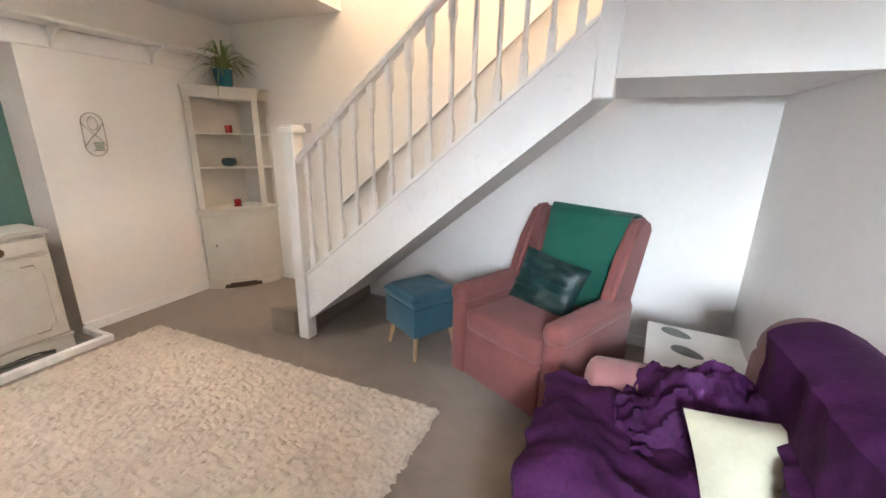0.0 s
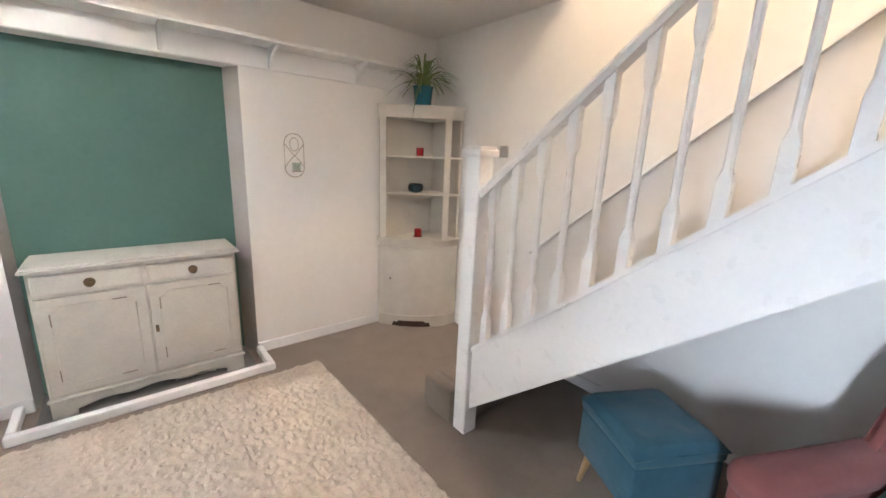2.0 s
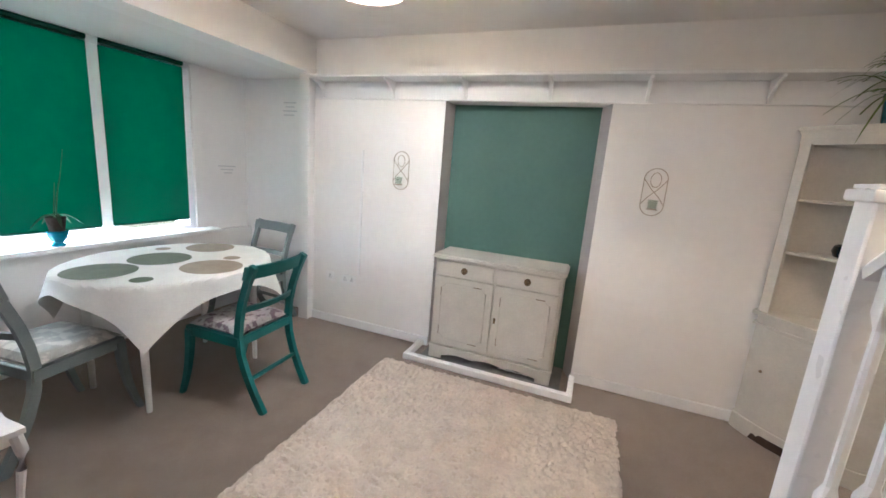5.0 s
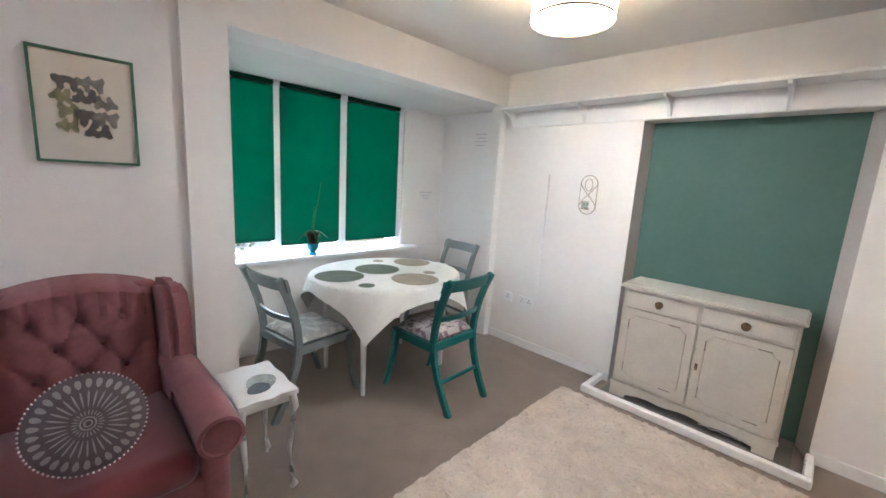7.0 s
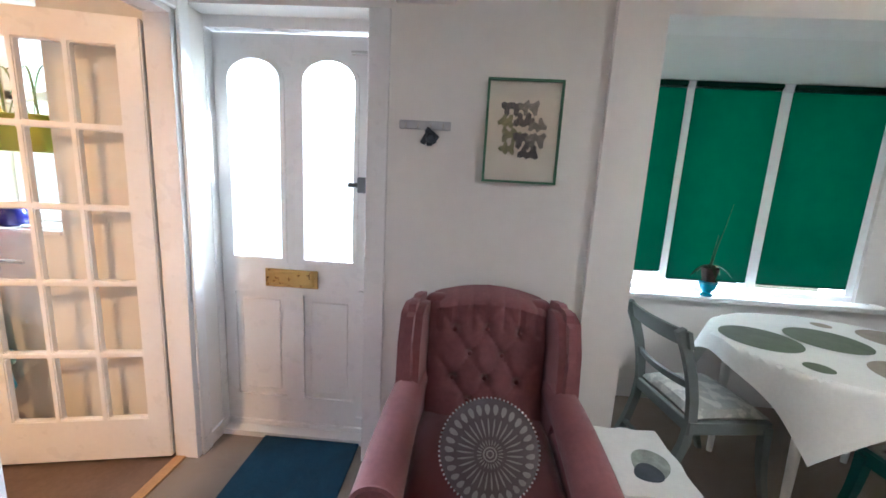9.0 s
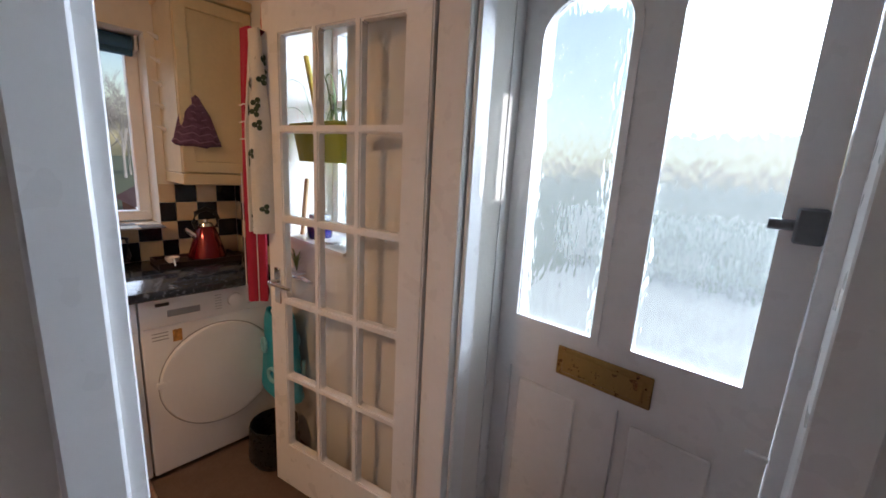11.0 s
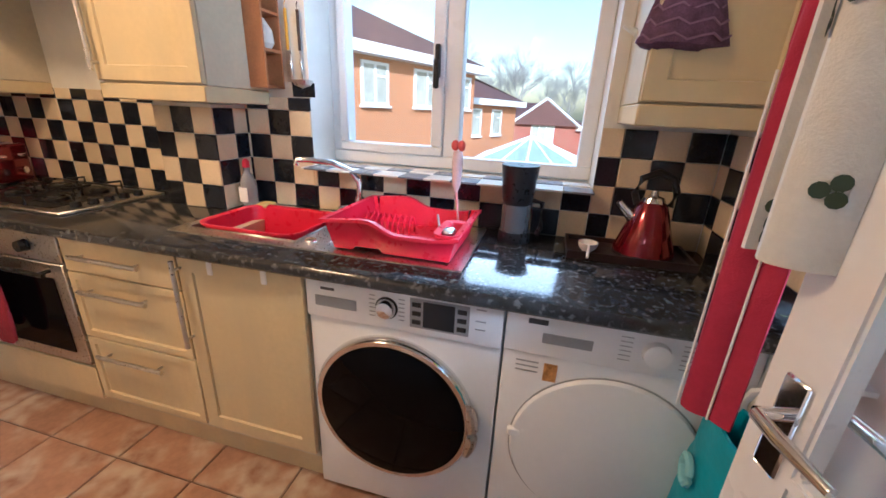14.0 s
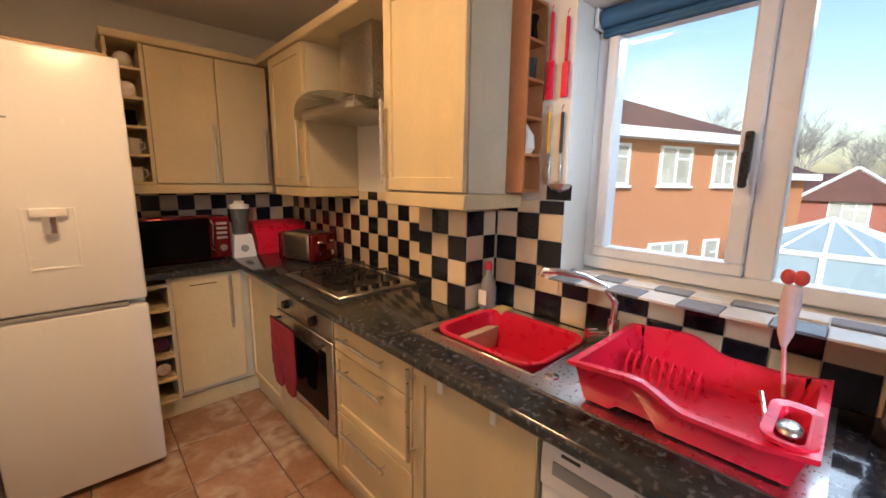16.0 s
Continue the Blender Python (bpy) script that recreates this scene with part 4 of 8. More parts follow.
# footstool
st = thing("footstool", "slate blue buttoned storage footstool on tapered oak legs", "footstool", (-0.49, 2.265, 0), -30)
bm = bmesh.new()
pad(bm, -0.185, -0.185, 0.17, 0.185, 0.185, 0.37, 0.012, 2)
part("box", bm, M_BLUECLOTH, st)
bm = bmesh.new()
cushion(bm, 0, 0, 0.415, 0.39, 0.39, 0.10, power=8, n=16)
for v in bm.verts:
    if v.co.z > 0.43:
        d2 = min((v.co.x - a) ** 2 + (v.co.y - b) ** 2 for a in (-0.09, 0.09) for b in (-0.09, 0.09))
        v.co.z -= 0.014 * math.exp(-d2 / 0.0008)
pad(bm, -0.19, -0.19, 0.372, 0.19, 0.19, 0.42, 0.015, 2)
part("lid", bm, M_BLUECLOTH, st)
for a in (-1, 1):
    for b in (-1, 1):
        bm = bmesh.new()
        cyl(bm, (a * 0.165, b * 0.165, 0), (a * 0.14, b * 0.14, 0.17), 0.010, 0.019, 12)
        part("leg", bm, M_OAK, st, "light oak leg")
for y in (-0.10, 0.10):
    part("tab", B(-0.198, y - 0.012, 0.33, -0.184, y + 0.012, 0.385, bevel=0.004), M_BLACK, st, "black pull tab")

# white side table beside the sofa
M_TABLEW = mat("white_table_paint", (0.74, 0.73, 0.69), 0.4, var=0.04, scale=8, bump=0.05)
M_DECAL = mat("grey_leaf_decal", (0.16, 0.175, 0.16), 0.6, var=0.2, scale=25)
tb = thing("side_table", "white painted side table with dark leaf motifs beside the sofa", "side table", (1.06, 1.95, 0), -6)
part("tabletop", B(-0.20, -0.24, 0.475, 0.20, 0.24, 0.50, bevel=0.006, seg=2), M_TABLEW, tb)
part("apron", B(-0.175, -0.215, 0.42, 0.175, 0.215, 0.475), M_TABLEW, tb)
for a in (-1, 1):
    for b in (-1, 1):
        bm = bmesh.new()
        prism(bm, [(a * 0.145, b * 0.185), (a * 0.18, b * 0.185), (a * 0.18, b * 0.22), (a * 0.145, b * 0.22)], "z", 0, 0.475)
        part("leg", bm, M_TABLEW, tb)


def leaf_shape(bm, cx, cy, z, length, width, ang):
    pts = []
    for i in range(24):
        t = 2 * math.pi * i / 24
        u, v = math.cos(t) * length / 2, math.sin(t) * width / 2 * (1.0 - 0.25 * math.cos(t))
        pts.append((cx + u * math.cos(ang) - v * math.sin(ang), cy + u * math.sin(ang) + v * math.cos(ang)))
    prism(bm, pts, "z", z, z + 0.0015)


for cx, cy in ((-0.07, 0.15), (-0.03, -0.04), (0.06, -0.18)):
    bm = bmesh.new()
    leaf_shape(bm, cx, cy, 0.5002, 0.14, 0.085, -0.5)
    part("leaf_motif", bm, M_DECAL, tb, "dark grey painted leaf")

# sofa against the east wall, its front towards -x
sofa = thing("sofa", "pink two-seat sofa with rounded arms against the wall", "sofa", (0.95, 1.0, 0))
LS = Matrix.Diagonal((1, 1, 0.95, 1)) @ Matrix.Translation((-0.95, -1.0, 0))
bm = bmesh.new()
pad(bm, 0.52, 0.27, 0.05, 1.38, 1.67, 0.30, 0.03, 3)
local("base", bm, M_PINK, sofa, LS)
for a, b in ((0.47, 0.97), (0.98, 1.48)):
    bm = bmesh.new()
    pad(bm, 0.47, a, 0.29, 1.16, b, 0.455, 0.06, 5)
    local("seat_cushion", bm, M_PINK, sofa, LS)
for y in (0.25, 1.47):
    bm = bmesh.new()
    pad(bm, 0.66, y + 0.01, 0.06, 1.30, y + 0.20, 0.50, 0.05, 4)
    cyl(bm, (0.65, y + 0.105, 0.49), (1.30, y + 0.105, 0.53), 0.10, 0.10, 24)
    ball(bm, (0.65, y + 0.105, 0.49), 0.045, 0.098, 0.098, 20, 12)
    local("arm", bm, M_PINK, sofa, LS)
bm = bmesh.new()
pad(bm, 1.17, 0.30, 0.28, 1.43, 1.71, 0.74, 0.05, 4)
n = 22
for i in range(1):
    outline = [(0.135 * math.cos(2 * math.pi * k / 20), 0.135 * math.sin(2 * math.pi * k / 20)) for k in range(20)]
    path = []
    for k in range(n + 1):
        f = k / n
        y = 0.30 + 1.43 * f
        path.append(((1.285, y, 0.76 + 0.05 * math.sin(math.pi * f) ** 0.7), (1, 0, 0), (0, 0, 1), max(0.25, min(1.0, (math.sin(math.pi * f) * 3.2) ** 0.45))))
    sweep(bm, outline, path)
local("backrest", bm, M_PINK, sofa, LS)


def throw(u, v):
    """The throw: over the back, down to the seat, over the front edge; u runs along the sofa."""
    y = 0.33 + 1.14 * u + 0.05 * math.sin(7 * v + 2 * u)
    s = v
    if s < 0.16:
        x, z = 1.40, 0.59 + 0.25 * s / 0.16
    elif s < 0.30:
        f = (s - 0.16) / 0.14
        x, z = 1.40 - 0.26 * f, 0.855 + 0.05 * math.sin(math.pi * f)
    elif s < 0.52:
        f = (s - 0.30) / 0.22
        x, z = 1.14 - 0.02 * f, 0.85 - 0.375 * f
    elif s < 0.80:
        f = (s - 0.52) / 0.28
        x, z = 1.12 - 0.62 * f, 0.47 + 0.01 * math.sin(6 * f)
    else:
        f = (s - 0.80) / 0.20
        x, z = 0.495 - 0.012 * f, 0.455 - 0.30 * f
    amp = 0.06 if 0.4 < s < 0.9 else 0.022
    k = noise.noise((x * 4.2, y * 5.5, z * 4)) + 0.8 * (0.45 - abs(noise.noise((x * 7 + y * 3, y * 9, 7 + z * 6)))) + 0.35 * (0.4 - abs(noise.noise((x * 17, y * 14 + x * 6, z * 13))))
    up = Vector((0, 0, 1)) if 0.5 < s < 0.8 else Vector((-1, 0, 0.2))
    return Vector((x, y, z)) + up * (0.012 + amp * max(k + 0.25, -0.1))


bm = bmesh.new()
drape(bm, throw, 76, 110)
one("throw", bm, M_PURPLE, "rumpled dark purple velvet throw over the sofa", "throw")


def bunch(u, v):
    a, b = u * 2 - 1, v * 2 - 1
    x, y = 0.98 + 0.26 * a, 1.40 + 0.24 * b
    r = min(1.0, math.hypot(a, b))
    z = 0.47 + 0.19 * (1 - r ** 2) + 0.07 * noise.noise((x * 8, y * 8, 2)) + 0.09 * (0.4 - abs(noise.noise((x * 13, y * 13, 5)))) + 0.04 * (0.4 - abs(noise.noise((x * 27, y * 27, 9))))
    return Vector((x, y, z))


bm = bmesh.new()
drape(bm, bunch, 40, 40)
one("throw", bm, M_PURPLE, "bunched fold of purple velvet throw by the sofa arm", "throw")
bm = bmesh.new()
cushion(bm, 1.15, 1.09, 0.54, 0.50, 0.40, 0.15, rot=Matrix.Rotation(radians(13), 3, "Z") @ Matrix.Rotation(radians(48), 3, "X"), wrinkle=0.02)
one("cushion", bm, M_CREAMCUSH, "plain cream linen cushion on the purple throw", "cushion")

# ---- dining end of the living room ----
M_TEAL = mat("teal_chair_paint", (0.004, 0.125, 0.115), 0.38, var=0.06, scale=10, bump=0.04)
M_GREYCHAIR = mat("grey_green_chair_paint", (0.165, 0.19, 0.18), 0.45, var=0.06, scale=10, bump=0.04)
M_FLORAL = mat("floral_seat_cloth", (0.42, 0.38, 0.36), 0.9, var=0.1, scale=10, bump=0.2, bscale=300)
tint(M_FLORAL, (0.17, 0.12, 0.14), 26, 0.5, 0.6)
M_DAMASK = mat("sage_damask_seat", (0.40, 0.40, 0.36), 0.85, var=0.08, scale=10, bump=0.2, bscale=300)
tint(M_DAMASK, (0.55, 0.54, 0.48), 20, 0.5, 0.58)


def dining_chair(label, paint, cloth, at, turn):
    """A sabre-legged chair that faces local -y."""
    c = thing("dining_chair", label, "chair", at, turn, "chairs round the table")
    for sg in (-1, 1):
        bm = bmesh.new()
        pts = [(sg * (0.18 + 0.015 * f), 0.30 - 0.15 * math.sin(f * 1.57), 0.44 * f) for f in (0, 0.25, 0.5, 0.75, 1.0)]
        pts += [(sg * 0.195, 0.15 + 0.02 * f + 0.10 * f * f, 0.44 + 0.42 * f) for f in (0.25, 0.5, 0.75, 1.0)]
        outline = [(-0.014, -0.02), (0.014, -0.02), (0.014, 0.02), (-0.014, 0.02)]
        path = []
        for i, p in enumerate(pts):
            a, b = Vector(pts[max(i - 1, 0)]), Vector(pts[min(i + 1, len(pts) - 1)])
            t = (b - a).normalized()
            path.append((p, (1, 0, 0), Vector((1, 0, 0)).cross(t), 1.0))
        sweep(bm, outline, path)
        part("back_leg", bm, paint, c)
        bm = bmesh.new()
        path = []
        for f in (0, 0.2, 0.4, 0.6, 0.8, 1.0):
            p = (sg * (0.205 + 0.01 * (1 - f)), -0.20 - 0.075 * (1 - f) ** 2.2, 0.42 * f)
            path.append((p, (1, 0, 0), (0, 1, 0), 0.75 + 0.35 * f))
        sweep(bm, [(-0.018, -0.018), (0.018, -0.018), (0.018, 0.018), (-0.018, 0.018)], path)
        part("front_leg", bm, paint, c)
        bm = bmesh.new()
        prism(bm, [(-0.22, 0.385), (0.165, 0.385), (0.165, 0.44), (-0.22, 0.44)], "x", sg * 0.185, sg * 0.215)
        part("side_rail", bm, paint, c)
    part("front_rail", B(-0.205, -0.222, 0.385, 0.205, -0.195, 0.44, bevel=0.004), paint, c)
    part("back_rail", B(-0.185, 0.145, 0.385, 0.185, 0.17, 0.44, bevel=0.004), paint, c)
    bm = bmesh.new()
    cyl(bm, (-0.175, 0.208, 0.19), (0.175, 0.208, 0.19), 0.014, seg=8)
    part("stretcher", bm, paint, c)
    for z, hgt, y in ((0.80, 0.075, 0.235), (0.60, 0.035, 0.175)):
        bm = bmesh.new()
        path = []
        wmax = 0.222 if z > 0.7 else 0.19
        for i in range(9):
            f = i / 8 * 2 - 1
            path.append(((f * wmax, y + 0.035 * (1 - f * f) - 0.005, z + 0.02 * (z > 0.7)), (0, 1, 0), (0, 0.25, 1), 1.0))
        sweep(bm, [(-0.009, -hgt / 2), (0.009, -hgt / 2), (0.011, hgt / 2), (-0.007, hgt / 2)], path)
        part("back_slat", bm, paint, c)
    bm = bmesh.new()
    cushion(bm, 0, -0.035, 0.45, 0.40, 0.37, 0.075, power=7)
    part("seat", bm, cloth, c, "upholstered drop-in seat")
    return c


dining_chair("teal painted dining chair with a floral seat at the table", M_TEAL, M_FLORAL, (-1.67, -0.52, 0), 2)
dining_chair("grey-green painted dining chair with a sage seat under the window", M_GREYCHAIR, M_DAMASK, (-0.95, -1.03, 0), -82)
dining_chair("grey-green painted dining chair with a sage seat in the bay corner", M_GREYCHAIR, M_DAMASK, (-2.42, -1.27, 0), 86)

table = thing("dining_table", "cream painted dining table with turned legs in the bay", "table", (-1.60, -1.01, 0))
bm = bmesh.new()
ell = [(0.555 * math.copysign(abs(math.cos(t)) ** 0.95, math.cos(t)), 0.475 * math.copysign(abs(math.sin(t)) ** 0.95, math.sin(t))) for t in [2 * math.pi * i / 40 for i in range(40)]]
prism(bm, ell, "z", 0.725, 0.75)
part("tabletop", bm, M_TABLEW, table)
part("apron", boxes((-0.36, -0.27, 0.64, 0.36, 0.27, 0.725)), M_TABLEW, table)
for a in (-1, 1):
    for b in (-1, 1):
        bm = bmesh.new()
        cyl(bm, (a * 0.36, b * 0.25, 0), (a * 0.36, b * 0.24, 0.725), 0.014, 0.026, 14)
        part("leg", bm, M_TABLEW, table)
M_CLOTH = mat("white_cotton_cloth", (0.72, 0.71, 0.66), 0.85, var=0.04, scale=9, bump=0.2, bscale=500)
M_OLIVE = mat("olive_disc_print", (0.115, 0.135, 0.085), 0.8, var=0.1, scale=14)
M_TAUPE = mat("taupe_disc_print", (0.29, 0.245, 0.18), 0.8, var=0.1, scale=14)
TX, TY = -1.60, -1.01


def clothpoint(x, y, lift=0.0):
    """Where a point of the flat cloth comes to lie: on the top, or hanging over its edge."""
    r = math.hypot(x / 0.56, y / 0.48)
    ang = math.atan2(y / 0.48, x / 0.56)
    if r <= 1:
        return Vector((TX + x, TY + y, 0.7525 + lift))
    ex, ey = 0.56 * math.cos(ang), 0.48 * math.sin(ang)
    over = math.hypot(x - ex, y - ey)
    d = Vector((ex, ey)).normalized()
    out = 0.012 + 0.22 * over + 0.02 * math.sin(ang * 9) * min(over * 5, 1)
    return Vector((TX + ex + d.x * out, TY + ey + d.y * out, 0.7525 + lift - over * 0.95))


bm = bmesh.new()
n = 64
H = 0.64
g = [[bm.verts.new(clothpoint(-H + 2 * H * i / n, -H * 0.9 + 2 * H * 0.9 * j / n)) for j in range(n + 1)] for i in range(n + 1)]
for i in range(n):
    for j in range(n):
        bm.faces.new((g[i][j], g[i + 1][j], g[i + 1][j + 1], g[i][j + 1]))
tc = one("tablecloth", bm, M_CLOTH, "white cotton tablecloth with large olive and taupe discs", "tablecloth")
for cx, cy, r, m in ((0.37, -0.05, 0.165, M_OLIVE), (0.03, -0.09, 0.165, M_OLIVE), (-0.36, -0.15, 0.15, M_TAUPE), (-0.02, 0.29, 0.165, M_TAUPE), (0.35, 0.25, 0.052, M_OLIVE), (-0.14, -0.32, 0.045, M_TAUPE), (-0.235, 0.20, 0.05, M_TAUPE)):
    bm = bmesh.new()
    vs = [bm.verts.new(clothpoint(cx + r * math.cos(t), cy + r * math.sin(t), 0.0025)) for t in [2 * math.pi * i / 32 for i in range(32)]]
    cv = bm.verts.new(clothpoint(cx, cy, 0.0025))
    for i in range(32):
        bm.faces.new((cv, vs[i], vs[(i + 1) % 32]))
    part("printed_disc", bm, m, tc)

# orchid on the sill
M_BLUEGLASS = mat("blue_glass", (0.005, 0.17, 0.26), 0.08, var=0.15, scale=12, coat=0.6)
M_DARKLEAF = mat("orchid_leaf", (0.035, 0.07, 0.03), 0.45, var=0.3, scale=10)
orch = thing("orchid", "bare orchid in a blue glass vase on the window sill", "plant", (-1.38, -1.755, 0.768))
bm = bmesh.new()
lathe(bm, [(0.035, 0), (0.04, 0.01), (0.026, 0.025), (0.05, 0.06), (0.056, 0.09), (0.05, 0.10), (0.0, 0.09)])
part("vase", bm, M_BLUEGLASS, orch, "turquoise blue glass vase")
bm = bmesh.new()
lathe(bm, [(0.034, 0.09), (0.05, 0.18), (0.05, 0.185), (0.0, 0.178)])
part("inner_pot", bm, M_SOIL, orch)
bm = bmesh.new()
for a, ln in ((0.2, 0.14), (1.4, 0.10), (2.9, 0.13), (3.6, 0.11), (5.0, 0.10)):
    leaf_blade(bm, (0, 0, 0.18), a, ln, 0.018, 0.10, 0.05)
part("leaves", bm, M_DARKLEAF, orch)
bm = bmesh.new()
tube(bm, [(0, 0, 0.17), (-0.02, 0, 0.32), (-0.05, 0.0, 0.46), (-0.07, 0.005, 0.60)], [0.004, 0.004, 0.003, 0.002], 6)
tube(bm, [(0.01, 0, 0.17), (-0.01, 0.01, 0.40)], 0.003, 6)
part("stem", bm, M_DARKLEAF, orch)

# tufted wing armchair by the front wall, facing local +y
arm = thing("wing_armchair", "rose velour wing armchair with buttoned back against the front wall", "armchair", (0.09, -0.50, 0), 0)
bm = bmesh.new()
pad(bm, -0.30, -0.34, 0.10, 0.30, 0.32, 0.36, 0.03, 3)
part("base", bm, M_ROSEDARK, arm)
bm = bmesh.new()
pad(bm, -0.265, -0.22, 0.34, 0.265, 0.36, 0.475, 0.055, 5)
part("seat", bm, M_SEATRED, arm, "wine red seat cushion")
lean2 = Matrix.Translation((0, -0.24, 0.345)) @ Matrix.Rotation(radians(9), 4, "X")
bm = bmesh.new()
nu, nv = 44, 48
buttons = [(sx * 0.066 * 2 + o, z) for z, o in ((0.44, 0.0), (0.345, 0.066), (0.25, 0.0), (0.16, 0.066)) for sx in (-1, 0, 1)]
buttons = [(x, z) for x, z in buttons if abs(x) < 0.19]
g = []
for i in range(nu + 1):
    row = []
    for j in range(nv + 1):
        u = i / nu * 2 - 1
        x, z = u * 0.235, j / nv * 0.60 + 0.0
        top_bulge = 0.045 * (1 - u * u)
        y = 0.115 - 0.03 * u ** 4
        for bx, bz in buttons:
            dx, dz = x - bx, z - bz
            y -= 0.034 * math.exp(-(dx * dx + dz * dz) / 0.0005)
            if dz > 0:
                pass
        if z > 0.44:
            near = min(abs(x - c) for c in (-0.132, -0.066 * 0, 0.132, -0.2, 0.2, 0.066, -0.066))
            y -= 0.016 * math.exp(-near * near / 0.00012)
        for (bx, bz) in buttons:
            for sx in (-1, 1):
                t = (z - bz) / 0.095
                if 0 <= t <= 1:
                    lx = bx + sx * 0.066 * t
                    y -= 0.010 * math.exp(-((x - lx) ** 2) / 0.00012)
        zz = z * (0.60 + top_bulge) / 0.60
        if j > nv - 5:
            y -= 0.012 * (j - nv + 5) ** 1.5
        row.append(bm.verts.new((x, y, zz)))
    g.append(row)
for i in range(nu):
    for j in range(nv):
        bm.faces.new((g[i][j], g[i + 1][j], g[i + 1][j + 1], g[i][j + 1]))
bm.transform(lean2)
part("tufted_back", bm, M_ROSEDARK, arm)
for bx, bz in buttons:
    bm = bmesh.new()
    ball(bm, (bx, 0.082, bz * (0.60 + 0.045 * (1 - (bx / 0.235) ** 2)) / 0.60), 0.010, 0.007, 0.010, 10, 6)
    bm.transform(lean2)
    part("button", bm, M_ROSEDARK, arm)
bm = bmesh.new()
pad(bm, -0.27, -0.05, -0.1, 0.27, 0.055, 0.60, 0.04, 4)
bm.transform(lean2)
part("backrest", bm, M_ROSEDARK, arm)
for sg in (-1, 1):
    bm = bmesh.new()
    prism(bm, [(-0.05, 0.05), (0.20, 0.05), (0.235, 0.18), (0.27, 0.42), (0.24, 0.555), (0.16, 0.60), (0.0, 0.60), (-0.05, 0.5)], "x", sg * 0.235, sg * 0.325)
    bmesh.ops.bevel(bm, geom=bm.edges[:], offset=0.03, segments=4, affect="EDGES")
    bm.transform(Matrix.Rotation(radians(-sg * 7), 4, "Z"))
    bm.transform(lean2)
    part("wing", bm, M_ROSEDARK, arm)
    bm = bmesh.new()
    pad(bm, sg * 0.265, -0.28, 0.10, sg * 0.365, 0.33, 0.48, 0.03, 3)
    outline = [(0.075 * math.cos(2 * math.pi * k / 20), 0.075 * math.sin(2 * math.pi * k / 20)) for k in range(20)]
    path = []
    for k in range(11):
        f = k / 10
        path.append(((sg * (0.295 + 0.03 * f), -0.20 + 0.56 * f, 0.60 - 0.10 * f + 0.02 * math.sin(math.pi * f)), (1, 0, 0), (0, 0.1, 1), 0.82 + 0.2 * f))
    sweep(bm, outline, path)
    part("arm", bm, M_ROSEDARK, arm)
    bm = bmesh.new()
    lathe(bm, [(0.078, 0.0), (0.078, 0.008), (0.066, 0.012), (0.060, 0.006), (0.0, 0.006)], (0, 0, 0), 24)
    bm.transform(Matrix.Translation((sg * 0.325, 0.358, 0.50)) @ Matrix.Rotation(radians(-90), 4, "X"))
    part("arm_scroll", bm, M_ROSEDARK, arm)
for a in (-1, 1):
    for b in (-0.28, 0.30):
        bm = bmesh.new()
        cyl(bm, (a * 0.27, b, 0), (a * 0.27, b, 0.10), 0.018, 0.026, 12)
        part("foot", bm, M_DARKWOOD, arm)

# round patterned cushion
M_CUSHGREY = mat("grey_brown_print", (0.115, 0.09, 0.095), 0.9, var=0.1, scale=20, bump=0.2, bscale=400)
M_CUSHPALE = mat("pale_print", (0.30, 0.27, 0.26), 0.9, var=0.1, scale=30)
M_PEARL = mat("white_bobble", (0.7, 0.68, 0.68), 0.6, var=0.05)
rc = thing("round_cushion", "round grey cushion with a radial feather print and white bobble trim", "cushion", (0.10, -0.20, 0.67))
tilt = Matrix.Rotation(radians(-66), 4, "X") @ Matrix.Scale(0.74, 4)
bm = bmesh.new()
lathe(bm, [(0.0, -0.055), (0.10, -0.05), (0.16, -0.03), (0.19, 0.0), (0.16, 0.03), (0.10, 0.05), (0.03, 0.052), (0.0, 0.046)], seg=48)
bm.transform(tilt)
part("cover", bm, M_CUSHGREY, rc)


def dome(r):
    pr = [(0.0, 0.046), (0.03, 0.052), (0.10, 0.05), (0.16, 0.03), (0.19, 0.0)]
    for (r0, z0), (r1, z1) in zip(pr, pr[1:]):
        if r0 <= r <= r1:
            return z0 + (z1 - z0) * (r - r0) / (r1 - r0)
    return 0.0


def petals(name, count, r0, r1, width, mat_, shift=0.0):
    bm = bmesh.new()
    for k in range(count):
        a = 2 * math.pi * (k + shift) / count
        ring = []
        for i in range(14):
            t = 2 * math.pi * i / 14
            rr = (r0 + r1) / 2 + (r1 - r0) / 2 * math.cos(t)
            w = width * math.sin(t) * (0.6 + 0.4 * (rr - r0) / (r1 - r0))
            x, y = rr * math.cos(a) - w * math.sin(a), rr * math.sin(a) + w * math.cos(a)
            ring.append(bm.verts.new((x, y, dome(math.hypot(x, y)) + 0.0018)))
        bm.faces.new(ring)
    bm.transform(tilt)
    p = part(name, bm, mat_, rc)
    p["kind"] = "stuff"


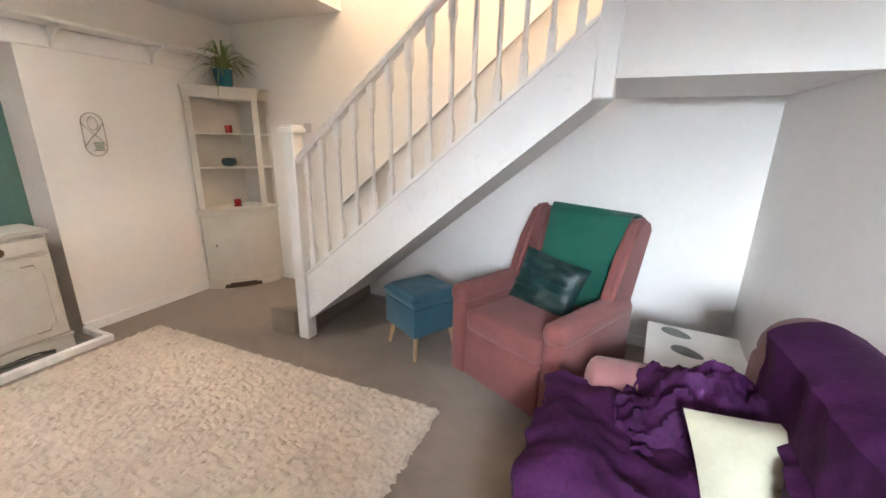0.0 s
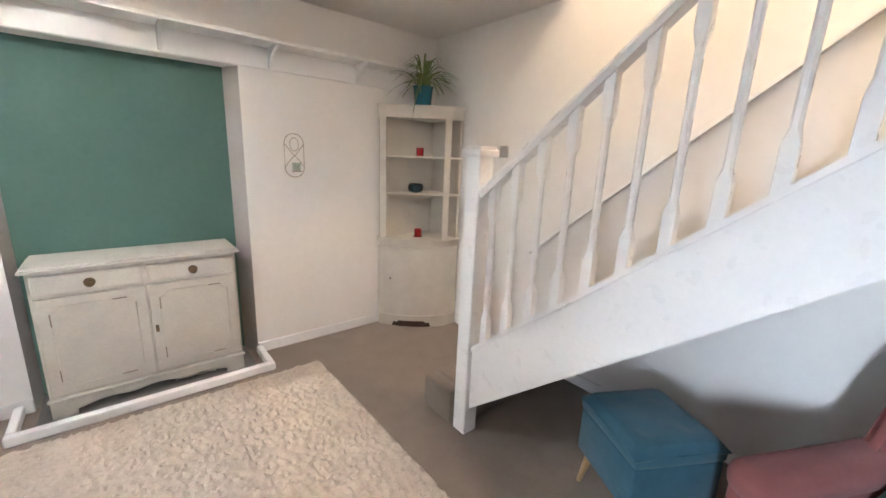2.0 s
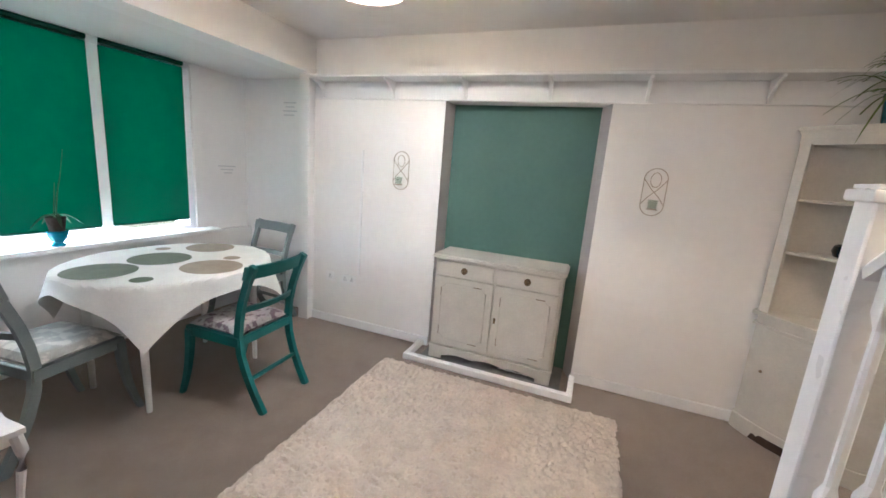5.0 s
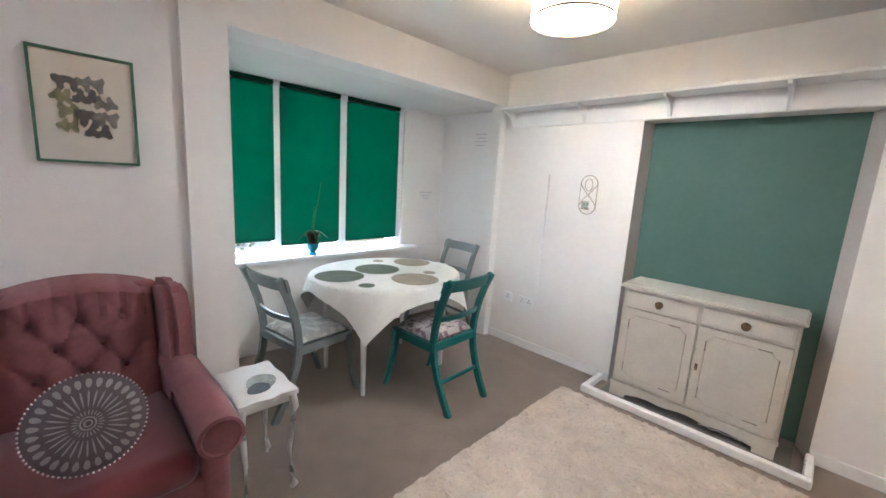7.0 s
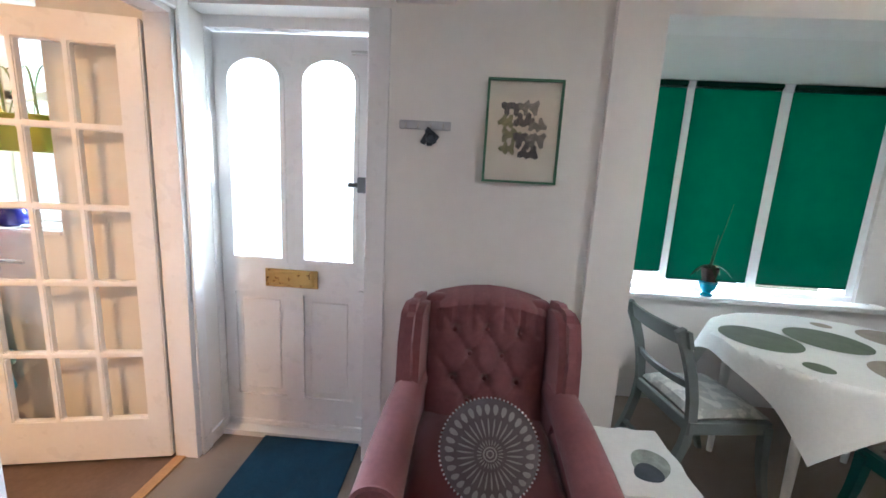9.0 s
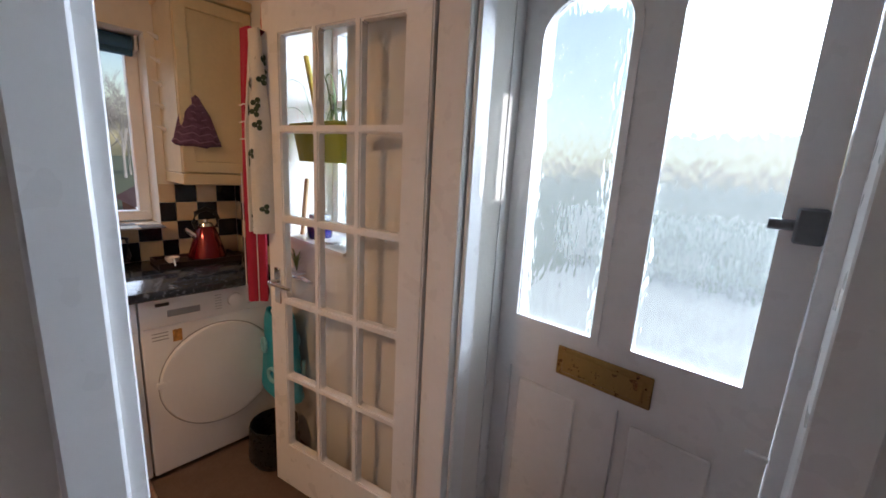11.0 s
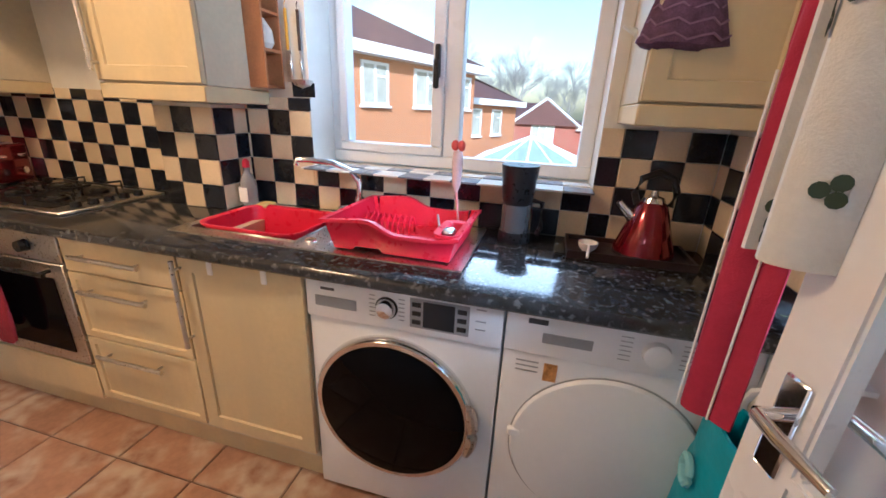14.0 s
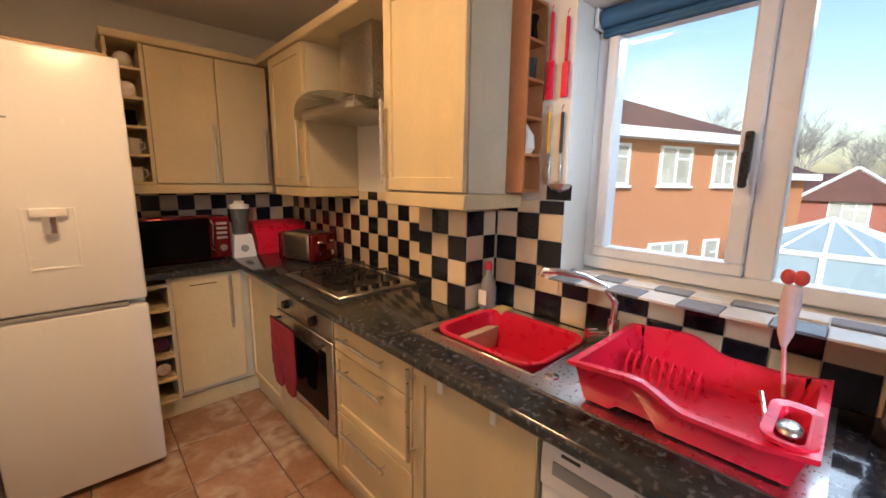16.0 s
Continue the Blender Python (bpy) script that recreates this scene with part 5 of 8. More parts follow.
petals("outer_print", 30, 0.135, 0.172, 0.0125, M_CUSHPALE)
petals("middle_print", 30, 0.06, 0.125, 0.004, M_CUSHPALE)
petals("inner_print", 24, 0.03, 0.05, 0.0025, M_CUSHPALE, 0.5)
bm = bmesh.new()
for r in (0.024, 0.012):
    tube(bm, [(r * math.cos(2 * math.pi * i / 20), r * math.sin(2 * math.pi * i / 20), dome(r) + 0.001) for i in range(20)], 0.0028, 6, closed=True)
bm.transform(tilt)
part("centre_print", bm, M_CUSHPALE, rc)
bm = bmesh.new()
for k in range(72):
    a = 2 * math.pi * k / 72
    ball(bm, (0.193 * math.cos(a), 0.193 * math.sin(a), 0), 0.0042, u=8, v=5)
bm.transform(tilt)
p = part("bobble_trim", bm, M_PEARL, rc, "white bobble trim")
p["kind"] = "stuff"

# small white table with cabriole legs
sm = thing("small_table", "small white side table with a scalloped top and cabriole legs", "side table", (-0.46, -0.46, 0))
bm = bmesh.new()
pts = []
for i in range(64):
    t = 2 * math.pi * i / 64
    c, s = math.cos(t), math.sin(t)
    k = 1 / max(abs(c), abs(s)) ** 0.9
    r = k * (1 + 0.03 * math.cos(8 * t))
    pts.append((0.125 * r * c, 0.175 * r * s))
prism(bm, pts, "z", 0.475, 0.495)
part("tabletop", bm, M_TABLEW, sm)
part("apron", B(-0.10, -0.15, 0.435, 0.10, 0.15, 0.475, bevel=0.004), M_TABLEW, sm)
for a in (-1, 1):
    for b in (-1, 1):
        bm = bmesh.new()
        pr = [(0.0, 0.0, 0.011), (0.012, 0.02, 0.014), (0.0, 0.08, 0.009), (-0.006, 0.2, 0.010), (0.006, 0.34, 0.014), (0.012, 0.41, 0.018), (0.004, 0.475, 0.018)]
        tube(bm, [(a * (0.10 + o), b * (0.15 + o), z) for o, z, r in pr], [r for o, z, r in pr], 8)
        part("leg", bm, M_TABLEW, sm)
bm = bmesh.new()
leaf_shape(bm, -0.015, 0.03, 0.4952, 0.17, 0.12, 1.1)
part("leaf_motif", bm, mat("sage_leaf_decal", (0.30, 0.31, 0.26), 0.6, var=0.25, scale=25), sm)
bm = bmesh.new()
leaf_shape(bm, 0.01, 0.07, 0.497, 0.10, 0.085, 0.4)
part("leaf_motif", bm, mat("charcoal_leaf_decal", (0.04, 0.045, 0.05), 0.5, var=0.25, scale=25), sm)

# picture
M_FRAMEGREEN = mat("green_frame", (0.05, 0.15, 0.085), 0.45, var=0.08, scale=20)
M_MOUNT = mat("cream_mount", (0.68, 0.63, 0.54), 0.8, var=0.03, scale=10)
M_INKS = [mat("ink_%s" % n, c, 0.8, var=0.5, scale=60) for n, c in (("dark", (0.05, 0.05, 0.055)), ("mid", (0.17, 0.16, 0.15)), ("olive", (0.20, 0.20, 0.10)))]
pic = thing("picture", "framed print of dark butterflies in a slim green frame", "picture", (-0.005, YS, 1.635))
bm = bmesh.new()
for r in ((-0.157, 0.202, 0.157, 0.212), (-0.157, -0.212, 0.157, -0.202), (-0.157, -0.202, -0.147, 0.202), (0.147, -0.202, 0.157, 0.202)):
    box(bm, r[0], 0.001, r[1], r[2], 0.02, r[3])
part("frame", bm, M_FRAMEGREEN, pic)
part("mount", B(-0.147, 0.002, -0.202, 0.147, 0.008, 0.202), M_MOUNT, pic)
rng = random.Random(11)
for k, (x, z, s) in enumerate(((0.05, 0.095, 0.05), (-0.02, 0.10, 0.048), (0.07, 0.04, 0.045), (0.0, 0.045, 0.05), (-0.06, 0.03, 0.045), (0.05, -0.015, 0.05), (-0.01, -0.03, 0.055), (-0.06, -0.03, 0.05), (0.06, -0.07, 0.04), (-0.03, -0.085, 0.05))):
    bm = bmesh.new()
    for sg in (-1, 1):
        a = rng.uniform(-0.25, 0.25)
        vs = []
        for i in range(12):
            t = 2 * math.pi * i / 12
            r = s * (0.55 + 0.22 * math.sin(3 * t + k) + rng.uniform(-0.05, 0.05))
            vs.append(bm.verts.new((x + sg * 0.35 * s + r * math.cos(t) * 0.8 + a * 0.02, 0.0095 + 0.0006 * k, z + r * math.sin(t))))
        bm.faces.new(vs)
    part("butterfly", bm, M_INKS[k % 3], pic, smooth=False)
p = part("glass", B(-0.147, 0.0165, -0.202, 0.147, 0.018, 0.202), M_GLASS, pic)
p.visible_shadow = False

# key hooks
hk = thing("hook_rail", "white wall hook rail with a bunch of keys", "hook rail", (0.408, YS, 1.645))
part("rail", B(-0.11, 0.0, -0.018, 0.11, 0.014, 0.018, bevel=0.003), mat("pale_grey_metal", (0.5, 0.5, 0.52), 0.35, 0.6, var=0.05), hk)
for k in range(4):
    bm = bmesh.new()
    x = -0.08 + 0.053 * k
    tube(bm, [(x, 0.014, 0.008), (x, 0.035, 0.0), (x, 0.035, -0.014), (x, 0.045, -0.006)], 0.003, 6)
    part("hook", bm, M_STEEL, hk)
bm = bmesh.new()
for a in (-0.5, 0.1, 0.5, 0.9):
    b2 = bmesh.new()
    box(b2, -0.012, 0.03, -0.075, 0.012, 0.036, -0.01, 0.002)
    b2.transform(Matrix.Translation((-0.02 + 0.02 * a, 0.012 * a, -0.012)) @ Matrix.Rotation(a, 4, "Y"))
    me = bpy.data.meshes.new("k")
    b2.to_mesh(me)
    b2.free()
    bm.from_mesh(me)
    bpy.data.meshes.remove(me)
ball(bm, (-0.03, 0.045, -0.055), 0.022, 0.012, 0.02)
bm.transform(Matrix.Translation((0.408, YS, 1.645)))
one("keys", bm, mat("dark_keys", (0.06, 0.065, 0.08), 0.4, 0.4, var=0.4, scale=40), "bunch of dark keys hanging from a hook", "keys")

# doormat
bm = B(0.70, -1.065, 0.001, 1.215, -0.55, 0.014, bevel=0.004)
one("doormat", bm, mat("navy_mat", (0.006, 0.045, 0.085), 0.95, var=0.15, scale=10, bump=0.6, bscale=350), "dark blue doormat on the carpet by the front door", "doormat")

# small fittings
one("alarm_box", B(0.30, YS, 2.12, 0.55, YS + 0.05, 2.24, bevel=0.006), M_SATIN, "white plastic box high on the front wall", "wall box")
for y, w in ((-0.735, 0.085), (-0.545, 0.145)):
    s = one("socket", B(XW, y - w / 2, 0.385, XW + 0.012, y + w / 2, 0.47, bevel=0.004), M_SATIN, "white plastic wall socket above the skirting", "socket", group="wall sockets")
    for k in range(1 if w < 0.1 else 2):
        yy = y + (0 if w < 0.1 else (-0.035 + 0.07 * k))
        for dy, dz, ww, hh in ((0, 0.014, 0.0035, 0.006), (-0.011, -0.008, 0.0045, 0.003), (0.011, -0.008, 0.0045, 0.003)):
            part("pin_hole", B(XW + 0.0121, yy + dy - ww, 0.428 + dz - hh, XW + 0.0127, yy + dy + ww, 0.428 + dz + hh), M_BLACK, s)
one("cable_trunking", B(XW, -0.455, 0.48, XW + 0.014, -0.435, 1.535, bevel=0.003), M_SATIN, "white cable trunking up the wall", "trunking")
M_SILVERINK = mat("grey_vinyl_text", (0.56, 0.55, 0.54), 0.4, var=0.05)
for k, (y, z, w) in enumerate(((-1.30, 1.90, 0.14), (-1.30, 1.865, 0.10), (-1.30, 1.83, 0.16), (-1.31, 1.795, 0.12))):
    one("wall_lettering", B(-2.9, y - w / 2, z, -2.8985, y + w / 2, z + 0.01), M_SILVERINK, "line of grey vinyl lettering on the bay wall", "wall lettering", group="wall lettering")
for k, (x, z, w) in enumerate(((-2.68, 1.30, 0.18), (-2.68, 1.27, 0.13), (-2.69, 1.24, 0.09))):
    one("wall_lettering", B(x - w / 2, -1.83, z, x + w / 2, -1.8285, z + 0.009), M_SILVERINK, "line of grey vinyl lettering beside the window", "wall lettering", group="wall lettering")
one("light_switch", B(-1.99, YN - 0.012, 1.44, -1.905, YN, 1.525, bevel=0.004), M_STEEL, "steel light switch on the stair wall", "light switch")

# ceiling lamp
M_SHADE = cloth_glow("lampshade_cloth", (0.80, 0.74, 0.62), 0.5)
M_BRONZE = mat("bronze_band", (0.16, 0.10, 0.05), 0.4, 0.7, var=0.1)
lamp = thing("ceiling_lamp", "lit cream drum ceiling lamp with bronze band", "ceiling lamp", (-1.67, 0.245, ZC))
bm = bmesh.new()
lathe(bm, [(0.19, -0.17), (0.19, 0.0), (0.186, 0.0), (0.186, -0.17)], seg=48)
for f in [f for f in bm.faces if len(f.verts) > 8]:
    bm.faces.remove(f)
part("shade", bm, M_SHADE, lamp)
bm = bmesh.new()
for z in (-0.168, -0.008):
    lathe(bm, [(0.1915, z - 0.006), (0.194, z), (0.1915, z + 0.006)], seg=48)
for f in [f for f in bm.faces if len(f.verts) > 8]:
    bm.faces.remove(f)
part("band", bm, M_BRONZE, lamp)
bm = bmesh.new()
cyl(bm, (0, 0, -0.165), (0, 0, -0.160), 0.184, seg=48)
part("diffuser", bm, glowing("lit_diffuser", (1.0, 0.94, 0.86), 22), lamp, "glowing frosted diffuser")
bm = bmesh.new()
cyl(bm, (0, 0, -0.03), (0, 0, 0), 0.05)
part("ceiling_rose", bm, M_SATIN, lamp)

# glazed door to the kitchen, swung open
DW, DH = 0.742, 1.985
gd = thing("door_2", "open white fifteen-pane glazed door between living room and kitchen", "door", (1.575, -0.838, 0.012), 12.5)
gd["kind"] = "structure"
COLS = ((0.095, 0.262), (0.288, 0.455), (0.481, 0.648))
ROWS = [(0.215 + 0.336 * k, 0.215 + 0.336 * k + 0.31) for k in range(5)]
bm = bmesh.new()
plate_with_holes(bm, [(0, 0), (DW, 0), (DW, DH), (0, DH)], [[(a, c), (b, c), (b, d), (a, d)] for a, b in COLS for c, d in ROWS], -0.018, 0.018)
bmesh.ops.bevel(bm, geom=[e for e in bm.edges if len(e.link_faces) == 2 and e.calc_face_angle(0) > 1], offset=0.005, segments=2, affect="EDGES")
part("leaf", bm, M_GLOSSW, gd)
for a, b in COLS:
    for c, d in ROWS:
        p = part("pane", B(a - 0.004, -0.002, c - 0.004, b + 0.004, 0.002, d + 0.004), M_GLASS, gd)
        p.visible_shadow = False
for sg in (1, -1):
    bm = bmesh.new()
    box(bm, DW - 0.075, sg * 0.018, 0.86, DW - 0.035, sg * 0.024, 1.01, 0.004)
    cyl(bm, (DW - 0.055, sg * 0.024, 0.955), (DW - 0.055, sg * 0.06, 0.955), 0.009)
    tube(bm, [(DW - 0.055, sg * 0.06, 0.955), (DW - 0.10, sg * 0.062, 0.953), (DW - 0.165, sg * 0.056, 0.948)], [0.009, 0.010, 0.007], 10)
    part("lever_handle", bm, M_CHROME, gd, "chrome lever handle")
for z in (0.2, 1.75):
    part("hinge", B(-0.012, -0.02, z, 0.0, -0.012, z + 0.09), M_BRASS, gd)

# ---- kitchen: units ----
M_CREAM = mat("cream_unit_lacquer", (0.62, 0.50, 0.28), 0.42, var=0.05, scale=6, bump=0.05, bscale=60)
tint(M_CREAM, (0.55, 0.46, 0.28), 5, 0.45, 0.7, stretch=(1, 1, 0.15))
M_UNITSIDE = mat("cream_unit_side", (0.57, 0.50, 0.35), 0.5, var=0.05, scale=6)
M_WORKTOP = mat("dark_speckled_worktop", (0.022, 0.023, 0.026), 0.13, var=0.3, scale=30, coat=0.3)
tint(M_WORKTOP, (0.10, 0.105, 0.11), 55, 0.56, 0.68)
M_WHITEGOODS = mat("white_enamel", (0.78, 0.79, 0.80), 0.22, var=0.015, scale=5)
M_TILEB = mat("black_glazed_tile", (0.012, 0.014, 0.02), 0.12, var=0.3, scale=14, random_amount=0.3, bump=0.1, bscale=25)
M_TILEC = mat("cream_glazed_tile", (0.66, 0.54, 0.36), 0.16, var=0.06, scale=14, random_amount=0.10, bump=0.1, bscale=25)
M_TERRA = mat("terracotta_floor_tile", (0.34, 0.19, 0.115), 0.42, var=0.16, scale=5, random_amount=0.12, bump=0.1, bscale=18)
tint(M_TERRA, (0.48, 0.38, 0.28), 4.5, 0.48, 0.62)
tint(M_TERRA, (0.24, 0.10, 0.05), 6, 0.54, 0.70)
M_RED = mat("red_plastic", (0.62, 0.010, 0.040), 0.3, var=0.05, scale=9)
M_REDMETAL = mat("red_metallic_enamel", (0.19, 0.003, 0.009), 0.16, 0.55, var=0.06, scale=9, coat=0.7)
M_BLACKGLASS = mat("black_glass", (0.003, 0.003, 0.004), 0.08, var=0.02, spec=0.08)
M_LCD = mat("dark_display", (0.015, 0.017, 0.022), 0.12, var=0.05)
M_GREYPL = mat("grey_plastic", (0.30, 0.31, 0.32), 0.4, var=0.05, scale=12)
M_PRINT = mat("dark_print", (0.05, 0.05, 0.055), 0.6, var=0.05)
FX = 2.64


def bar_handle(parent, m, a, b, name="handle"):
    """A steel bar on two posts between two points on a front; m carries it there."""
    a, b = Vector(a), Vector(b)
    out = m.to_3x3() @ Vector((0, 0, 0))
    bm = bmesh.new()
    off = Vector((-0.03, 0, 0)) if m is EAST else Vector((0, -0.03, 0))
    d = (b - a)
    cyl(bm, a + off, b + off, 0.008, seg=10)
    for f in (0.1, 0.9):
        cyl(bm, a + d * f, a + d * f + off, 0.005, seg=8)
    return part(name, bm, M_STEEL, parent, "brushed steel bar handle")


EAST, NORTH = Matrix(), Matrix.Identity(4)


def front_panel(parent, name, rect, face="x", at=FX, rim=0.055):
    """A shaker front: a raised frame round a sunk field. rect: (along0, z0, along1, z1); faces -x or -y."""
    a0, z0, a1, z1 = rect
    bm = bmesh.new()
    if face == "x":
        box(bm, at, a0, z0, at + 0.02, a1, z1, 0.003)
    else:
        box(bm, a0, at, z0, a1, at + 0.02, z1, 0.003)
    if rim:
        n_ = Vector((-1, 0, 0)) if face == "x" else Vector((0, -1, 0))
        bm.normal_update()
        big = [f for f in bm.faces if f.normal.dot(n_) > 0.99]
        bmesh.ops.inset_region(bm, faces=big, thickness=rim - 0.003, depth=0.0)
        bmesh.ops.inset_region(bm, faces=big, thickness=0.004, depth=-0.008)
    return part(name, bm, M_CREAM, parent)


# drawer unit
u = thing("drawer_unit", "cream three-drawer kitchen base unit with steel bar handles", "kitchen unit")
part("body", B(FX + 0.02, 0.802, 0.12, 3.15, 1.322, 0.853), M_UNITSIDE, u)
for z0, z1 in ((0.715, 0.845), (0.44, 0.71), (0.15, 0.435)):
    d = front_panel(u, "drawer", (0.804, z0, 1.32, z1), rim=0.04 if z1 - z0 > 0.2 else 0)
    zc = z1 - 0.06
    bar_handle(d, EAST, (FX, 0.935, zc), (FX, 1.245, zc))
# sink cupboard
u = thing("sink_unit", "cream sink cupboard with a tall steel handle", "kitchen unit")
part("body", B(FX + 0.021, 0.333, 0.12, 3.15, 0.798, 0.70), M_UNITSIDE, u)
d = front_panel(u, "door", (0.335, 0.15, 0.797, 0.845), rim=0.075)
bar_handle(d, EAST, (FX, 0.785, 0.515), (FX, 0.785, 0.835))
for y in (0.665, 0.465):
    part("hook", B(FX - 0.006, y - 0.011, 0.795, FX, y + 0.011, 0.855, bevel=0.003), M_SATIN, d, "white over-door hook")
# corner unit
u = thing("corner_unit", "cream corner base unit beside the oven", "kitchen unit")
part("body", B(FX + 0.02, 1.97, 0.12, 3.15, 2.49, 0.853), M_UNITSIDE, u)
front_panel(u, "door", (1.975, 0.15, 2.455, 0.845))
u = thing("north_unit", "cream base cupboard with a steel bar handle", "kitchen unit")
part("body", B(2.25, 2.512, 0.12, 2.658, 3.04, 0.853), M_UNITSIDE, u)
d = front_panel(u, "door", (2.255, 0.15, 2.615, 0.845), "y", 2.49, rim=0)
part("slot", B(2.34, 2.486, 0.79, 2.48, 2.489, 0.795), M_DARKWOOD, d)
bar_handle(d, NORTH, (2.545, 2.49, 0.50), (2.545, 2.49, 0.83))
# open bottle rack
u = thing("bottle_rack", "open cream bottle rack under the worktop", "rack")
bm = bmesh.new()
box(bm, 2.115, 2.50, 0.10, 2.13, 3.0, 0.853)
box(bm, 2.235, 2.50, 0.10, 2.249, 3.0, 0.853)
box(bm, 2.13, 2.95, 0.10, 2.235, 3.0, 0.853)
part("carcass", bm, M_UNITSIDE, u)
for z in (0.10, 0.24, 0.38, 0.52, 0.66, 0.80):
    part("shelf", B(2.13, 2.50, z, 2.235, 2.95, z + 0.022, bevel=0.003), M_CREAM, u)
bm = bmesh.new()
cyl(bm, (2.18, 2.55, 0.455), (2.18, 2.85, 0.455), 0.042)
one("jar", bm, mat("purple_jar", (0.10, 0.02, 0.09), 0.3, var=0.2), "dark purple jar lying in the bottle rack", "jar")
bm = bmesh.new()
cyl(bm, (2.18, 2.53, 0.31), (2.18, 2.85, 0.31), 0.036)
one("jar", bm, M_STEEL, "steel flask lying in the bottle rack", "jar")
# plinths
structure("plinth", boxes((FX + 0.05, 0.333, 0.0, FX + 0.065, 2.54, 0.12), (2.115, 2.54, 0.0, FX + 0.05, 2.555, 0.10)), M_CREAM, "cream kitchen plinth", "baseboard")

# worktop
bm = bmesh.new()


EDGE = [(2.602, 0.862), (2.608, 0.855)]
LIP = [(2.615, 0.892), (2.606, 0.887), (2.602, 0.878)]
for x1, y0, y1 in ((3.199, KS + 0.001, 0.44), (2.775, 0.44, 0.86), (3.199, 0.86, KN - 0.001)):
    prism(bm, EDGE + [(x1, 0.855), (x1, 0.892)] + LIP, "y", y0, y1)
box(bm, 3.10, 0.44, 0.855, 3.199, 0.86, 0.892)
prism(bm, [(2.455, 0.862), (2.461, 0.855), (3.04, 0.855), (3.04, 0.892), (2.468, 0.892), (2.459, 0.887), (2.455, 0.878)], "x", 2.105, 2.6)
structure("worktop", bm, M_WORKTOP, "dark speckled laminate worktop", "worktop", smooth=True)

# oven
ov = thing("oven", "built-in stainless steel electric oven with a dark glass door", "oven")
part("body", B(FX + 0.02, 1.328, 0.29, 3.15, 1.965, 0.853), M_BLACK, ov)
pan = part("control_panel", B(FX - 0.002, 1.33, 0.735, FX + 0.02, 1.963, 0.848, bevel=0.003), M_STEEL, ov)
for y in (1.49, 1.80):
    bm = bmesh.new()
    cyl(bm, (FX - 0.03, y, 0.79), (FX - 0.002, y, 0.79), 0.02, 0.023)
    part("knob", bm, M_BLACK, pan)
dr = part("door", B(FX - 0.006, 1.33, 0.30, FX + 0.02, 1.963, 0.73, bevel=0.003), M_STEEL, ov)
part("glass", B(FX - 0.009, 1.39, 0.35, FX - 0.006, 1.90, 0.67), M_BLACKGLASS, dr)
bm = bmesh.new()
cyl(bm, (FX - 0.045, 1.37, 0.70), (FX - 0.045, 1.925, 0.70), 0.009)
for y in (1.40, 1.895):
    cyl(bm, (FX - 0.045, y, 0.70), (FX - 0.005, y, 0.70), 0.007)
part("handle", bm, M_BLACK, dr)
part("lower_panel", B(FX, 1.33, 0.13, FX + 0.02, 1.963, 0.285, bevel=0.003), M_CREAM, ov)
bm = bmesh.new()
M_TOWELRED = mat("red_oven_glove", (0.24, 0.018, 0.03), 0.95, var=0.15, scale=14, bump=0.4, bscale=200)


def gloves(u, v):
    """A band over the rail with a padded mitt at each end, both hanging down and rounded below."""
    w = (2 * u) % 1.0 if u < 1 else 1.0
    ends = math.sqrt(max(0.0, 1 - (2 * w - 1) ** 4))
    pad_ = 0.016 * math.sin(math.pi * w) * math.sin(math.pi * min(1, v * 1.1))
    return Vector((FX - 0.058 - pad_ - 0.003 * math.sin(60 * u) * math.sin(26 * v), 1.595 + 0.285 * u, 0.712 - (0.21 + 0.13 * ends) * v))


drape(bm, gloves, 32, 24)
one("oven_glove", bm, M_TOWELRED, "red quilted double oven glove over the oven handle", "oven glove")

# hob
hob = thing("gas_hob", "stainless steel four-burner gas hob set in the worktop", "hob", (0.0, -0.12, 0.0))
part("plate", B(2.70, 1.50, 0.892, 3.13, 2.10, 0.905, bevel=0.004), M_STEEL, hob)
part("well", B(2.735, 1.60, 0.905, 3.10, 2.07, 0.907, bevel=0.001), M_BLACK, hob)
for x, y, r in ((2.83, 1.72, 0.045), (3.0, 1.72, 0.035), (2.83, 1.95, 0.035), (3.0, 1.95, 0.05)):
    bm = bmesh.new()
    lathe(bm, [(r, 0), (r, 0.012), (r * 0.8, 0.016), (r * 0.75, 0.022), (0, 0.022)], (x, y, 0.907), 18)
    part("burner", bm, M_BLACK, hob)
    bm = bmesh.new()
    for a in range(4):
        t = a * math.pi / 2
        tube(bm, [(x + 0.10 * math.cos(t), y + 0.105 * math.sin(t), 0.907), (x + 0.10 * math.cos(t), y + 0.105 * math.sin(t), 0.942), (x + 0.03 * math.cos(t), y + 0.03 * math.sin(t), 0.945)], 0.0055, 6)
    part("pan_support", bm, M_BLACK, hob)
for k in range(5):
    bm = bmesh.new()
    lathe(bm, [(0.019, 0), (0.017, 0.022), (0, 0.024)], (2.79 + 0.062 * k, 1.545, 0.905), 14)
    part("knob", bm, M_BLACK, hob)

# washing machine and dryer
Y = 0.03
wm = thing("washing_machine", "white washing machine with a large dark round door", "washing machine", (2.93, Y, 0))
LW = Matrix.Translation((-2.93, -Y, 0))
local("body", B(2.655, Y - 0.297, 0.02, 3.18, Y + 0.297, 0.85, bevel=0.006, seg=2), M_WHITEGOODS, wm, LW)
local("base", B(2.68, Y - 0.29, 0.0, 3.15, Y + 0.29, 0.02), M_GREYPL, wm, LW)
local("control_panel", B(2.645, Y - 0.297, 0.715, 2.66, Y + 0.297, 0.846, bevel=0.006, seg=2), M_WHITEGOODS, wm, LW)


